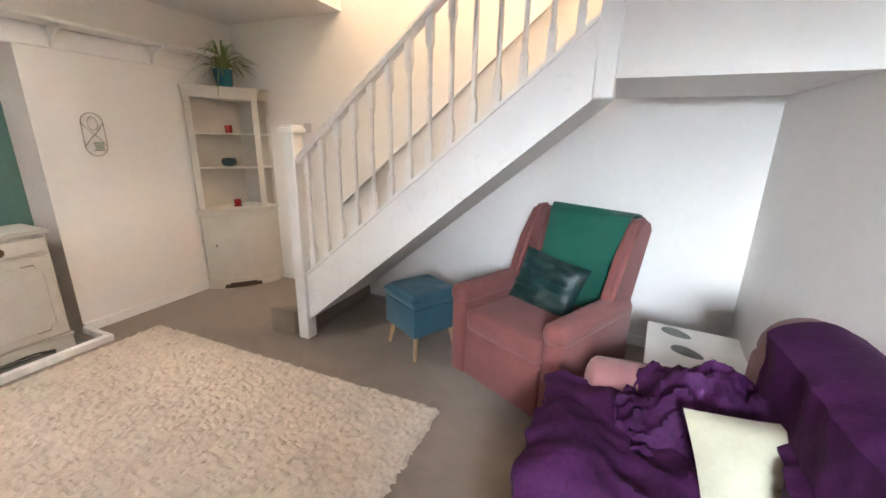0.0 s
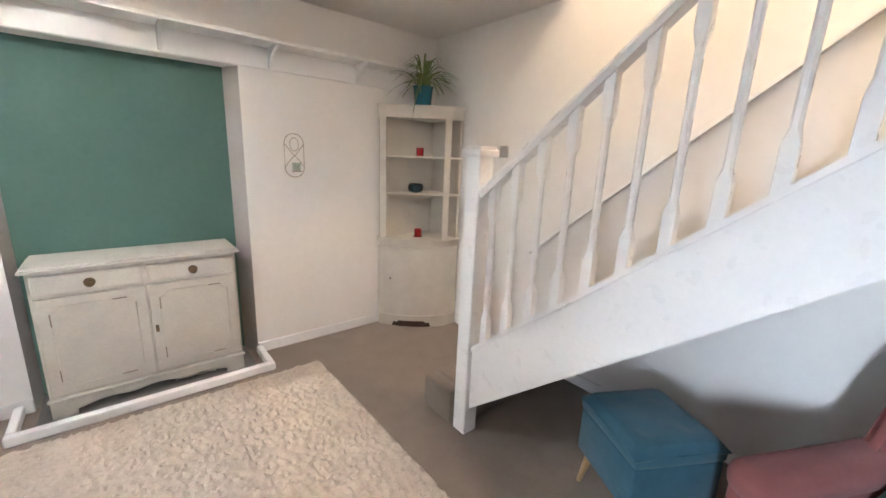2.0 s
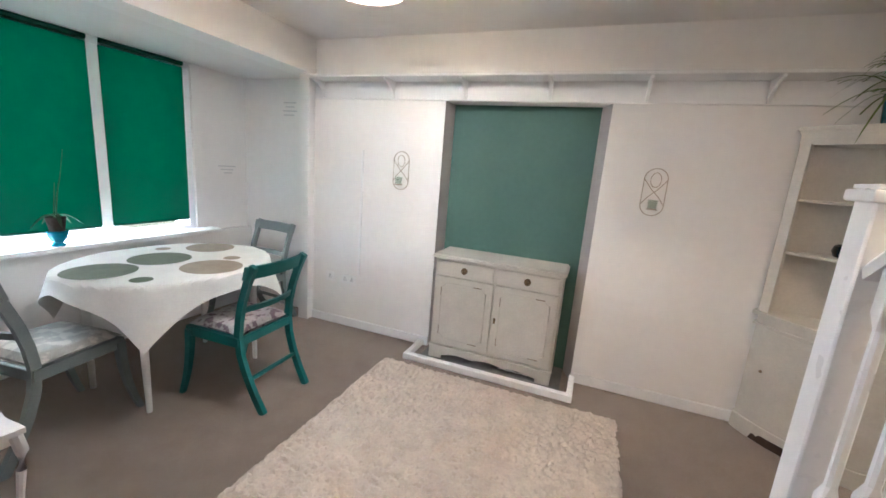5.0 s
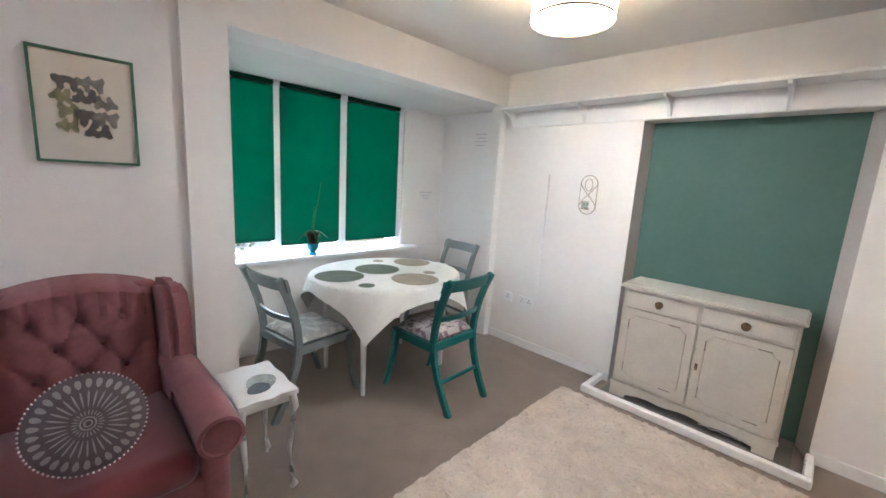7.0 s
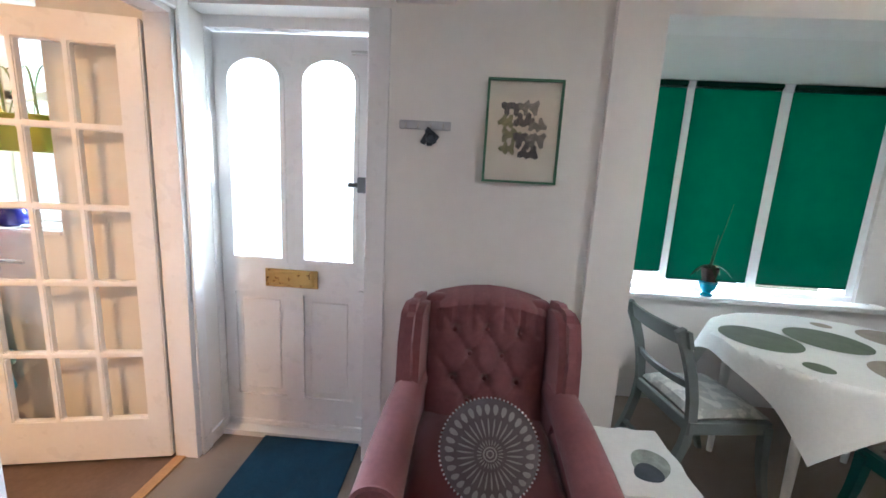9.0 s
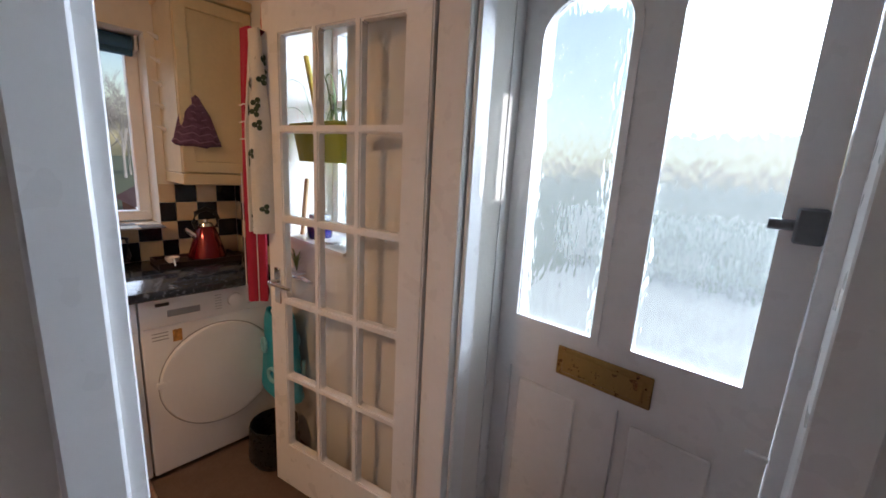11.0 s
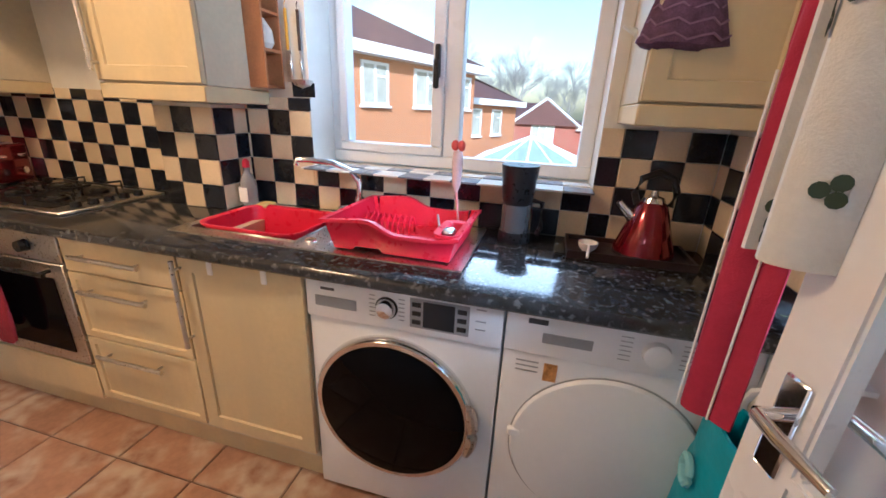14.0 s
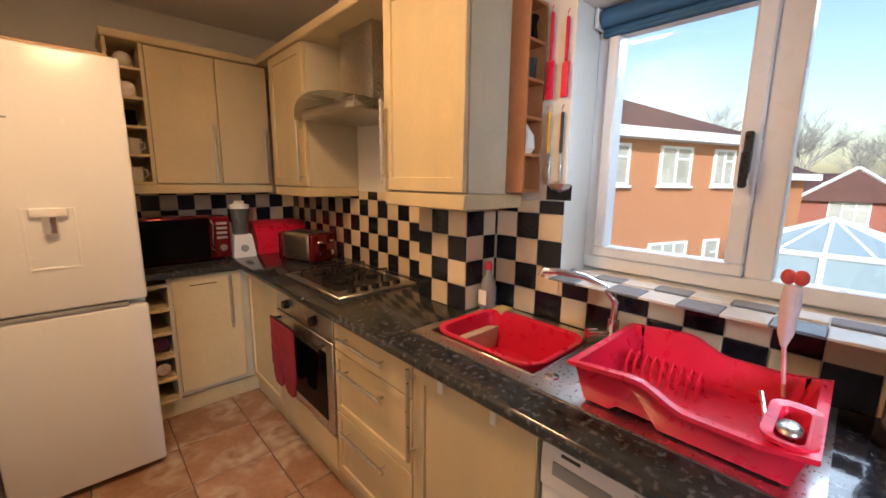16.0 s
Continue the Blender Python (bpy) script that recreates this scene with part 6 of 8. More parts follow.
def disc_x(bm, prof, x, y, z, seg=48):
    """A turned shape whose axis runs along -x."""
    b2 = bmesh.new()
    lathe(b2, prof, seg=seg)
    b2.transform(Matrix.Translation((x, y, z)) @ Matrix.Rotation(radians(-90), 4, "Y"))
    me = bpy.data.meshes.new("disc")
    b2.to_mesh(me)
    b2.free()
    bm.from_mesh(me)
    bpy.data.meshes.remove(me)


bm = bmesh.new()
disc_x(bm, [(0.262, 0.0), (0.262, 0.012), (0.252, 0.026), (0.238, 0.026), (0.238, 0.010), (0.0, 0.010)], 2.655, Y + 0.02, 0.425)
dr = local("door", bm, M_CHROME, wm, LW, "chrome door ring")
bm = bmesh.new()
disc_x(bm, [(0.238, 0.010), (0.235, 0.03), (0.16, 0.044), (0.0, 0.05)], 2.655, Y + 0.02, 0.425)
local("door_glass", bm, M_BLACKGLASS, dr, LW, "tinted black door glass")
bm = bmesh.new()
pts = [(2.628, Y + 0.02 - 0.262 * math.cos(t), 0.425 + 0.262 * math.sin(t)) for t in [-0.35 + 0.1 * i for i in range(8)]]
tube(bm, pts, [0.01, 0.015, 0.017, 0.017, 0.017, 0.017, 0.015, 0.01], 8)
local("door_handle", bm, M_STEEL, dr, LW)
bm = bmesh.new()
disc_x(bm, [(0.03, 0), (0.03, 0.012), (0.024, 0.022), (0, 0.024)], 2.645, Y + 0.035, 0.785, 28)
local("dial", bm, M_CHROME, wm, LW, "chrome programme dial")
bm = bmesh.new()
disc_x(bm, [(0.034, 0), (0.034, 0.004), (0, 0.005)], 2.645, Y + 0.035, 0.785, 28)
local("dial_ring", bm, M_BLACK, wm, LW)
dis = local("display_surround", B(2.6425, Y - 0.205, 0.738, 2.646, Y - 0.035, 0.83, bevel=0.001), M_GREYPL, wm, LW)
local("display", B(2.6405, Y - 0.165, 0.745, 2.6425, Y - 0.075, 0.824), M_LCD, wm, LW)
for y in (-0.185, -0.055):
    for z in (0.757, 0.784, 0.811):
        local("button", B(2.640, Y + y - 0.013, z - 0.007, 2.6435, Y + y + 0.013, z + 0.007, bevel=0.001), M_BLACK, wm, LW)
local("drawer_handle", B(2.6425, Y + 0.13, 0.755, 2.646, Y + 0.265, 0.79, bevel=0.0015), M_GREYPL, wm, LW)
for k in range(6):
    for y in (0.08, -0.01):
        local("marking", B(2.6435, Y + y - 0.009, 0.752 + 0.013 * k, 2.6448, Y + y + 0.009, 0.7545 + 0.013 * k), M_GREYPL, wm, LW)
local("brand_mark", B(2.6435, Y + 0.20, 0.81, 2.6448, Y + 0.245, 0.818), M_PRINT, wm, LW)
for z in (0.825, 0.79, 0.765):
    local("marking", B(2.6435, Y - 0.25, z, 2.6448, Y - 0.222, z + 0.003), M_GREYPL, wm, LW)

Y = -0.57
td = thing("tumble_dryer", "white tumble dryer with a wide white round door", "tumble dryer", (2.93, Y, 0))
LD = Matrix.Translation((-2.93, -Y, 0))
local("body", B(2.655, Y - 0.297, 0.02, 3.18, Y + 0.297, 0.85, bevel=0.006, seg=2), M_WHITEGOODS, td, LD)
local("base", B(2.68, Y - 0.29, 0.0, 3.15, Y + 0.29, 0.02), M_GREYPL, td, LD)
local("control_panel", B(2.648, Y - 0.297, 0.72, 2.66, Y + 0.297, 0.846, bevel=0.005, seg=2), M_WHITEGOODS, td, LD)
bm = bmesh.new()
disc_x(bm, [(0.252, 0.0), (0.252, 0.006), (0.246, 0.014), (0.225, 0.018), (0.0, 0.022)], 2.655, Y, 0.43)
dr = local("door", bm, M_WHITEGOODS, td, LD)
# grey disc behind the door paints the shadow line round its edge
bm = bmesh.new()
disc_x(bm, [(0.256, 0.0), (0.256, 0.003), (0.0, 0.003)], 2.655, Y, 0.43)
local("door_seal", bm, M_GREYPL, dr, LD, "grey ring painted as the shadow line round the door")
local("latch", B(2.636, Y + 0.222, 0.44, 2.654, Y + 0.262, 0.47, bevel=0.005), M_WHITEGOODS, dr, LD)
bm = bmesh.new()
disc_x(bm, [(0.033, 0), (0.031, 0.018), (0, 0.02)], 2.648, Y - 0.07, 0.785, 26)
local("dial", bm, M_WHITEGOODS, td, LD)
local("drawer_handle", B(2.6455, Y + 0.075, 0.76, 2.649, Y + 0.20, 0.79, bevel=0.0015), M_GREYPL, td, LD)
for k in range(6):
    for y in (0.0, -0.14):
        local("marking", B(2.6465, Y + y - 0.014, 0.752 + 0.013 * k, 2.6478, Y + y + 0.014, 0.754 + 0.013 * k), M_GREYPL, td, LD)
for k in range(4):
    local("marking", B(2.6465, Y - 0.22 - 0.018 * k, 0.775, 2.6478, Y - 0.214 - 0.018 * k, 0.81), M_PRINT, td, LD)
local("brand_mark", B(2.6465, Y + 0.19, 0.812, 2.6478, Y + 0.24, 0.827), M_PRINT, td, LD)
local("energy_sticker", B(2.6535, Y + 0.15, 0.64, 2.6548, Y + 0.185, 0.695), mat("orange_sticker", (0.5, 0.25, 0.07), 0.5, var=0.4, scale=60), td, LD)
for z in (0.675, 0.66, 0.69):
    local("marking", B(2.6535, Y + 0.20, z, 2.6548, Y + 0.26, z + 0.004), M_GREYPL, td, LD)

# sink with drainer
sk = thing("sink", "stainless steel sink with a ribbed drainer", "sink")
bm = bmesh.new()
SKX0, SKX1, SKY0, SKY1 = 2.72, 3.17, -0.13, 0.905
ys, xs = (SKY0, 0.44, 0.86, SKY1), (SKX0, 2.77, 3.10, SKX1)
gv = [[bm.verts.new((x, y, 0.8925)) for y in ys] for x in xs]
for i in range(3):
    for j in range(3):
        if (i, j) != (1, 1):
            bm.faces.new((gv[i][j], gv[i + 1][j], gv[i + 1][j + 1], gv[i][j + 1]))
bmesh.ops.translate(bm, verts=bmesh.ops.extrude_face_region(bm, geom=bm.faces[:])["geom"] and [v for v in bm.verts if v.select or True][16:], vec=(0, 0, 0.0045))
bmesh.ops.recalc_face_normals(bm, faces=bm.faces[:])
part("drainer", bm, M_STEEL, sk)
for k in range(9):
    y = -0.06 + 0.05 * k
    bm = bmesh.new()
    tube(bm, [(2.80, y, 0.8975), (3.05, y, 0.8975)], 0.004, 6)
    part("rib", bm, M_STEEL, sk)
bm = bmesh.new()
box(bm, 2.77, 0.44, 0.74, 3.10, 0.86, 0.75)
for r in ((2.766, 0.436, 2.772, 0.864), (3.098, 0.436, 3.104, 0.864), (2.772, 0.436, 3.098, 0.442), (2.772, 0.858, 3.098, 0.864)):
    box(bm, r[0], r[1], 0.745, r[2], r[3], 0.8965)
part("basin", bm, M_STEEL, sk)
bm = bmesh.new()
for r in ((2.765, 0.435, 2.77, 0.865), (3.10, 0.435, 3.105, 0.865), (2.77, 0.435, 3.10, 0.44), (2.77, 0.86, 3.10, 0.865)):
    box(bm, r[0], r[1], 0.8965, r[2], r[3], 0.901, 0.0015)
part("rim", bm, M_STEEL, sk)
bm = bmesh.new()
lathe(bm, [(0.02, 0), (0.018, 0.004), (0, 0.005)], (2.80, 0.40, 0.897), 18)
part("overflow_cap", bm, M_CHROME, sk)


def tub(bm, x0, y0, x1, y1, z0, z1, r, wall=0.006, flare=0.02, n=6):
    """An open rounded tub with a thin wall."""
    def ring(gx, z):
        pts = []
        for cx, cy, a0 in ((x1 - r, y1 - r, 0), (x0 + r, y1 - r, 90), (x0 + r, y0 + r, 180), (x1 - r, y0 + r, 270)):
            for i in range(n):
                a = radians(a0 + 90 * i / (n - 1))
                pts.append(bm.verts.new((cx + (r + gx) * math.cos(a), cy + (r + gx) * math.sin(a), z)))
        return pts
    rs = [ring(-flare, z0), ring(0, z1), ring(0.012, z1), ring(0.012, z1 - 0.008), ring(0.0, z1 - 0.008), ring(-wall, z1 - 0.004), ring(-flare - wall, z0 + wall)]
    rs = [rs[0], rs[4], rs[3], rs[2], rs[5], rs[6]]
    m = len(rs[0])
    for p, q in zip(rs, rs[1:]):
        for i in range(m):
            bm.faces.new((p[i], p[(i + 1) % m], q[(i + 1) % m], q[i]))
    bm.faces.new(rs[0][::-1]), bm.faces.new(rs[-1])
    return rs


bm = bmesh.new()
tub(bm, 2.785, 0.455, 3.09, 0.85, 0.77, 0.912, 0.06)
one("washing_up_bowl", bm, M_RED, "red plastic washing-up bowl in the sink", "bowl")

# dish rack: a tub whose long sides dip and rise
rk = thing("dish_rack", "red plastic dish rack on the drainer", "dish rack")
bm = bmesh.new()
X0, X1, Y0, Y1 = 2.735, 3.09, -0.105, 0.31


def rim_z(y, side_v):
    f = (y - Y0) / (Y1 - Y0)
    g = min(1.0, max(0.0, (f - 0.42) / 0.24))
    return 0.975 + 0.035 * g * g * (3 - 2 * g) - 0.012 * max(0.0, f - 0.7) / 0.3 + 0.012 * max(0.0, 0.15 - f) / 0.15


ring_o, ring_i, low_o, low_i = [], [], [], []
pts = []
for i in range(26):
    pts.append((X0, Y0 + (Y1 - Y0) * i / 25))
for i in range(1, 16):
    pts.append((X0 + (X1 - X0) * i / 15, Y1))
for i in range(1, 26):
    pts.append((X1, Y1 - (Y1 - Y0) * i / 25))
for i in range(1, 15):
    pts.append((X1 - (X1 - X0) * i / 15, Y0))
cx, cy = (X0 + X1) / 2, (Y0 + Y1) / 2


def inset(p, d):
    return (p[0] + (d if p[0] < cx - 0.15 else -d if p[0] > cx + 0.15 else 0), p[1] + (d if p[1] < cy - 0.19 else -d if p[1] > cy + 0.19 else 0))


rows_ = []
for d, zt, zo in ((0.022, None, 0.902), (0.004, "t", -0.012), (-0.010, "t", -0.010), (-0.010, "t", 0.0), (0.008, "t", 0.0), (0.028, None, 0.912)):
    r = []
    for p in pts:
        q = inset(p, d)
        z = zo if zt is None else rim_z(p[1], 0) + zo
        if zt is None and zo < 0.905 and p[0] < X0 + 0.001 and 0.13 < p[1] < 0.22:
            z += 0.05 * math.sin((p[1] - 0.13) / 0.09 * math.pi)
        r.append(bm.verts.new((q[0], q[1], z)))
    rows_.append(r)
m_ = len(pts)
for p, q in zip(rows_, rows_[1:]):
    for i in range(m_):
        bm.faces.new((p[i], p[(i + 1) % m_], q[(i + 1) % m_], q[i]))
bm.faces.new(rows_[-1])
part("tub", bm, M_RED, rk)
for k in range(9):
    bm = bmesh.new()
    y = 0.10 + 0.02 * k
    tube(bm, [(2.92, y, 0.912), (2.925, y, 0.955), (2.95, y, 0.975), (2.975, y, 0.955), (2.98, y, 0.912)], 0.0035, 6)
    part("plate_prong", bm, M_RED, rk)
bm = bmesh.new()
tub(bm, 2.745, -0.10, 2.90, -0.045, 0.905, 0.99, 0.02)
part("cutlery_cup", bm, M_RED, rk)
bm = bmesh.new()
tube(bm, [(2.80, -0.05, 0.92), (2.83, -0.03, 0.99), (2.845, -0.02, 1.02)], 0.004, 6)
ball(bm, (2.80, -0.07, 0.985), 0.03, 0.02, 0.012)
one("cutlery", bm, M_STEEL, "steel cutlery and a wire scourer in the dish rack", "cutlery")
# bottle brush
br = thing("bottle_brush", "red and white dish brush standing in the rack", "brush", (3.06, -0.04, 0.93))
bm = bmesh.new()
tube(bm, [(0, 0, 0), (0.0, 0.015, 0.13)], 0.0045, 8)
part("handle", bm, mat("pale_pink_plastic", (0.75, 0.35, 0.36), 0.4), br)
bm = bmesh.new()
lathe(bm, [(0.006, 0.0), (0.015, 0.03), (0.019, 0.10), (0.016, 0.14), (0.0, 0.145)], (0.0, 0.015, 0.12), 14)
part("liquid_barrel", bm, mat("clear_pink_plastic", (0.75, 0.60, 0.62), 0.2), br)
bm = bmesh.new()
ball(bm, (0.0, 0.026, 0.28), 0.012, 0.014, 0.018)
ball(bm, (0.0, 0.004, 0.28), 0.012, 0.014, 0.018)
part("cap", bm, mat("coral_cap", (0.6, 0.08, 0.06), 0.4), br)

# tap
tap = thing("mixer_tap", "chrome swan-neck mixer tap behind the sink", "tap", (3.14, 0.39, 0.897))
bm = bmesh.new()
lathe(bm, [(0.028, 0), (0.028, 0.02), (0.02, 0.03), (0.018, 0.08), (0, 0.082)])
part("base", bm, M_CHROME, tap)
bm = bmesh.new()
tube(bm, [(0, 0, 0.06), (0, 0, 0.14), (-0.015, 0.03, 0.185), (-0.05, 0.09, 0.215), (-0.09, 0.16, 0.225), (-0.11, 0.20, 0.225), (-0.112, 0.205, 0.205)], [0.013, 0.012, 0.011, 0.011, 0.011, 0.011, 0.012], 10)
part("spout", bm, M_CHROME, tap)
for sg in (1, -1):
    bm = bmesh.new()
    cyl(bm, (-0.01, 0, 0.035), (-0.045, sg * 0.04, 0.035), 0.009)
    cyl(bm, (-0.04, sg * 0.035, 0.035), (-0.065, sg * 0.055, 0.035), 0.017)
    part("tap_head", bm, M_CHROME, tap)

# counter things
bt = thing("soap_bottle", "clear washing-up liquid bottle with a red cap by the tiles", "bottle", (3.10, 0.885, 0.892))
bm = bmesh.new()
lathe(bm, [(0.032, 0), (0.034, 0.01), (0.034, 0.10), (0.024, 0.135), (0.013, 0.15), (0.013, 0.17), (0, 0.17)], seg=18)
part("bottle", bm, mat("clear_plastic", (0.75, 0.76, 0.75), 0.12, trans=0.7), bt)
bm = bmesh.new()
lathe(bm, [(0.015, 0.17), (0.014, 0.195), (0.006, 0.205), (0, 0.206)], seg=14)
part("cap", bm, M_RED, bt)
part("label", B(-0.0355, -0.02, 0.03, -0.0335, 0.02, 0.09), M_SATIN, bt)
bm = B(3.08, 0.79, 0.894, 3.15, 0.85, 0.915, bevel=0.008, seg=2)
one("sponge", bm, mat("yellow_sponge", (0.6, 0.5, 0.2), 0.9, var=0.1, bump=0.5, bscale=200), "pale yellow sponge beside the soap bottle", "sponge")

cf = thing("coffee_grinder", "black and clear electric coffee grinder on the worktop", "coffee grinder", (3.08, -0.24, 0.892))
bm = bmesh.new()
lathe(bm, [(0.055, 0), (0.057, 0.008), (0.054, 0.04), (0.0, 0.04)], seg=26)
part("base", bm, M_BLACK, cf)
bm = bmesh.new()
lathe(bm, [(0.050, 0.04), (0.050, 0.135), (0.046, 0.135), (0.046, 0.042)], seg=26)
part("jar", bm, mat("smoky_plastic", (0.22, 0.23, 0.25), 0.12, trans=0.55), cf, "clear plastic jar")
bm = bmesh.new()
lathe(bm, [(0.046, 0.135), (0.052, 0.15), (0.063, 0.255), (0.064, 0.268), (0.0, 0.27)], seg=26)
part("hopper", bm, M_BLACK, cf)
bm = bmesh.new()
tube(bm, [(0, -0.05, 0.15), (0, -0.085, 0.145), (0, -0.088, 0.06), (0, -0.078, 0.03)], 0.009, 8)
part("handle", bm, M_BLACK, cf)

one("tray", boxes((2.965, -0.80, 0.893, 3.16, -0.42, 0.902), (2.965, -0.80, 0.902, 2.975, -0.42, 0.918), (3.15, -0.80, 0.902, 3.16, -0.42, 0.918), (2.975, -0.80, 0.902, 3.15, -0.79, 0.918), (2.975, -0.43, 0.902, 3.15, -0.42, 0.918)), mat("dark_tray_wood", (0.025, 0.014, 0.014), 0.35, var=0.2, scale=20), "dark wooden tray under the kettle", "tray")
kt = thing("kettle", "metallic red pyramid kettle with a black arched handle", "kettle", (3.06, -0.66, 0.903))
bm = bmesh.new()
lathe(bm, [(0.085, 0), (0.092, 0.008), (0.092, 0.02), (0.045, 0.165), (0.034, 0.178), (0.0, 0.182)], seg=32)
part("body", bm, M_REDMETAL, kt)
bm = bmesh.new()
lathe(bm, [(0.088, -0.0005), (0.095, 0.004), (0.093, 0.012), (0.0, 0.012)], seg=32)
part("base", bm, M_BLACK, kt)
bm = bmesh.new()
tube(bm, [(0.0, 0.045, 0.165), (0, 0.058, 0.20), (0, 0.045, 0.245), (0, 0.0, 0.268), (0, -0.045, 0.25), (0, -0.06, 0.21), (0, -0.05, 0.165)], 0.011, 10)
part("handle", bm, M_BLACK, kt)
bm = bmesh.new()
tube(bm, [(0, 0.05, 0.12), (0, 0.082, 0.15), (0, 0.098, 0.168)], [0.02, 0.014, 0.010], 10)
part("spout", bm, M_CHROME, kt)
bm = bmesh.new()
lathe(bm, [(0.036, 0.176), (0.03, 0.19), (0.012, 0.195), (0.010, 0.21), (0.0, 0.213)], seg=20)
part("lid", bm, M_CHROME, kt)
st2 = thing("tea_strainer", "small white tea strainer lying on the tray", "strainer", (3.01, -0.485, 0.905))
bm = bmesh.new()
lathe(bm, [(0.012, 0.0), (0.028, 0.018), (0.032, 0.034), (0.029, 0.034), (0.024, 0.018), (0.0, 0.004)], seg=18)
part("bowl", bm, M_SATIN, st2)
bm = bmesh.new()
tube(bm, [(-0.03, 0, 0.03), (-0.075, 0.005, 0.006)], 0.0045, 6)
part("handle", bm, M_SATIN, st2)

# ---- wall cupboards ----
CZ0, CZ1 = 1.365, 2.135


def wall_unit(label, x0, y0, y1, z0=CZ0, doors=1, handle_y=None):
    c = thing("wall_cupboard", label, "cupboard", group="cream wall cupboards")
    part("body", B(x0 + 0.021, y0, z0, KE, y1, CZ1, bevel=0.002), M_UNITSIDE, c)
    d = front_panel(c, "door", (y0 + 0.003, z0 + 0.005, y1 - 0.003, CZ1 - 0.004), at=x0, rim=0.07)
    if handle_y:
        bar_handle(d, EAST, (x0, handle_y, z0 + 0.03), (x0, handle_y, z0 + 0.36))
    part("pelmet", B(x0 + 0.004, y0, z0 - 0.055, KE, y1, z0 - 0.001, bevel=0.004), M_CREAM, c)
    return c


wall_unit("cream wall cupboard with a steel handle over the sink corner", 2.87, 0.812, 1.275, handle_y=1.25)
wall_unit("cream wall cupboard beside the cooker hood", 2.87, 2.03, 2.52, handle_y=2.065)
wall_unit("cream wall cupboard beside the kitchen window over the kettle", 2.88, -0.868, -0.53, 1.36)
c = thing("wall_cupboard", "cream double wall cupboard with open cubby shelves", "cupboard", group="cream wall cupboards")
part("body", B(2.27, 2.742, 1.37, 2.93, KN, CZ1, bevel=0.002), M_UNITSIDE, c)
for a, b, hx in ((2.273, 2.618, 2.585), (2.622, 2.925, 2.89)):
    d = front_panel(c, "door", (a, 1.375, b, CZ1 - 0.004), "y", 2.72, rim=0)
    bar_handle(d, NORTH, (hx, 2.72, 1.385), (hx, 2.72, 1.735))
part("pelmet", B(2.10, 2.724, 1.315, 2.93, KN, 1.369, bevel=0.004), M_CREAM, c)
bm = bmesh.new()
box(bm, 2.10, 2.72, 1.37, 2.116, 3.04, CZ1)
box(bm, 2.252, 2.72, 1.37, 2.269, 3.04, CZ1)
box(bm, 2.116, 3.0, 1.37, 2.252, 3.04, CZ1)
part("cubby_frame", bm, M_CREAM, c)
M_CHINA = mat("cream_china", (0.68, 0.63, 0.55), 0.2, var=0.03)
for k in range(6):
    part("cubby_shelf", B(2.116, 2.722, 1.37 + 0.155 * k - 0.0, 2.252, 3.0, 1.384 + 0.155 * k), M_CREAM, c)
for k in (0, 1):
    z = 1.384 + 0.155 * k
    mg = thing("mug", "cream china mug in the cubby shelf", "mug", (2.185, 2.775, z), group="mugs")
    bm = bmesh.new()
    lathe(bm, [(0.028, 0), (0.033, 0.01), (0.035, 0.085), (0.031, 0.085), (0.029, 0.01), (0, 0.008)], seg=18)
    part("cup", bm, M_CHINA, mg)
    bm = bmesh.new()
    tube(bm, [(0.03, -0.01, 0.07), (0.05, -0.018, 0.065), (0.052, -0.02, 0.035), (0.03, -0.01, 0.02)], 0.005, 6)
    part("handle", bm, M_CHINA, mg)
bm = bmesh.new()
cyl(bm, (2.185, 2.77, 1.384 + 0.31), (2.185, 2.77, 1.384 + 0.394), 0.03)
one("jar", bm, M_BLACKGLASS, "dark glass jar in the cubby shelf", "jar")
bm = bmesh.new()
lathe(bm, [(0.0, -0.01), (0.034, 0.0), (0.04, 0.012), (0.0, 0.004)], (0, 0, 0), 20)
bm.transform(Matrix.Translation((2.185, 2.78, 1.384 + 0.465 + 0.045)) @ Matrix.Rotation(radians(80), 4, "X"))
one("saucer", bm, M_CHINA, "small white saucer propped in the cubby shelf", "saucer")
bm = bmesh.new()
ball(bm, (2.183, 2.80, 1.384 + 0.62 + 0.045), 0.042, 0.06, 0.045)
one("bowl", bm, M_CHINA, "pale bowl in the top cubby shelf", "bowl")
# cornice along the top of the cupboards
bm = bmesh.new()
box(bm, 2.855, 0.80, CZ1 + 0.001, KE, 2.70, CZ1 + 0.045, 0.008, 2)
box(bm, 2.09, 2.70, CZ1 + 0.001, KE, KN, CZ1 + 0.045, 0.008, 2)
box(bm, 2.865, -0.868, CZ1 + 0.001, KE, -0.52, CZ1 + 0.045, 0.008, 2)
structure("cupboard_cornice", bm, M_CREAM, "cream cornice along the wall cupboards", "trim")
bm = bmesh.new()
tube(bm, [(2.40, 2.86, CZ1 + 0.05), (2.55, 2.84, CZ1 + 0.06), (2.72, 2.86, CZ1 + 0.05)], 0.03, 10)
one("wrapped_parcel", bm, M_SATIN, "pale wrapped bundle on top of the cupboards", "parcel")

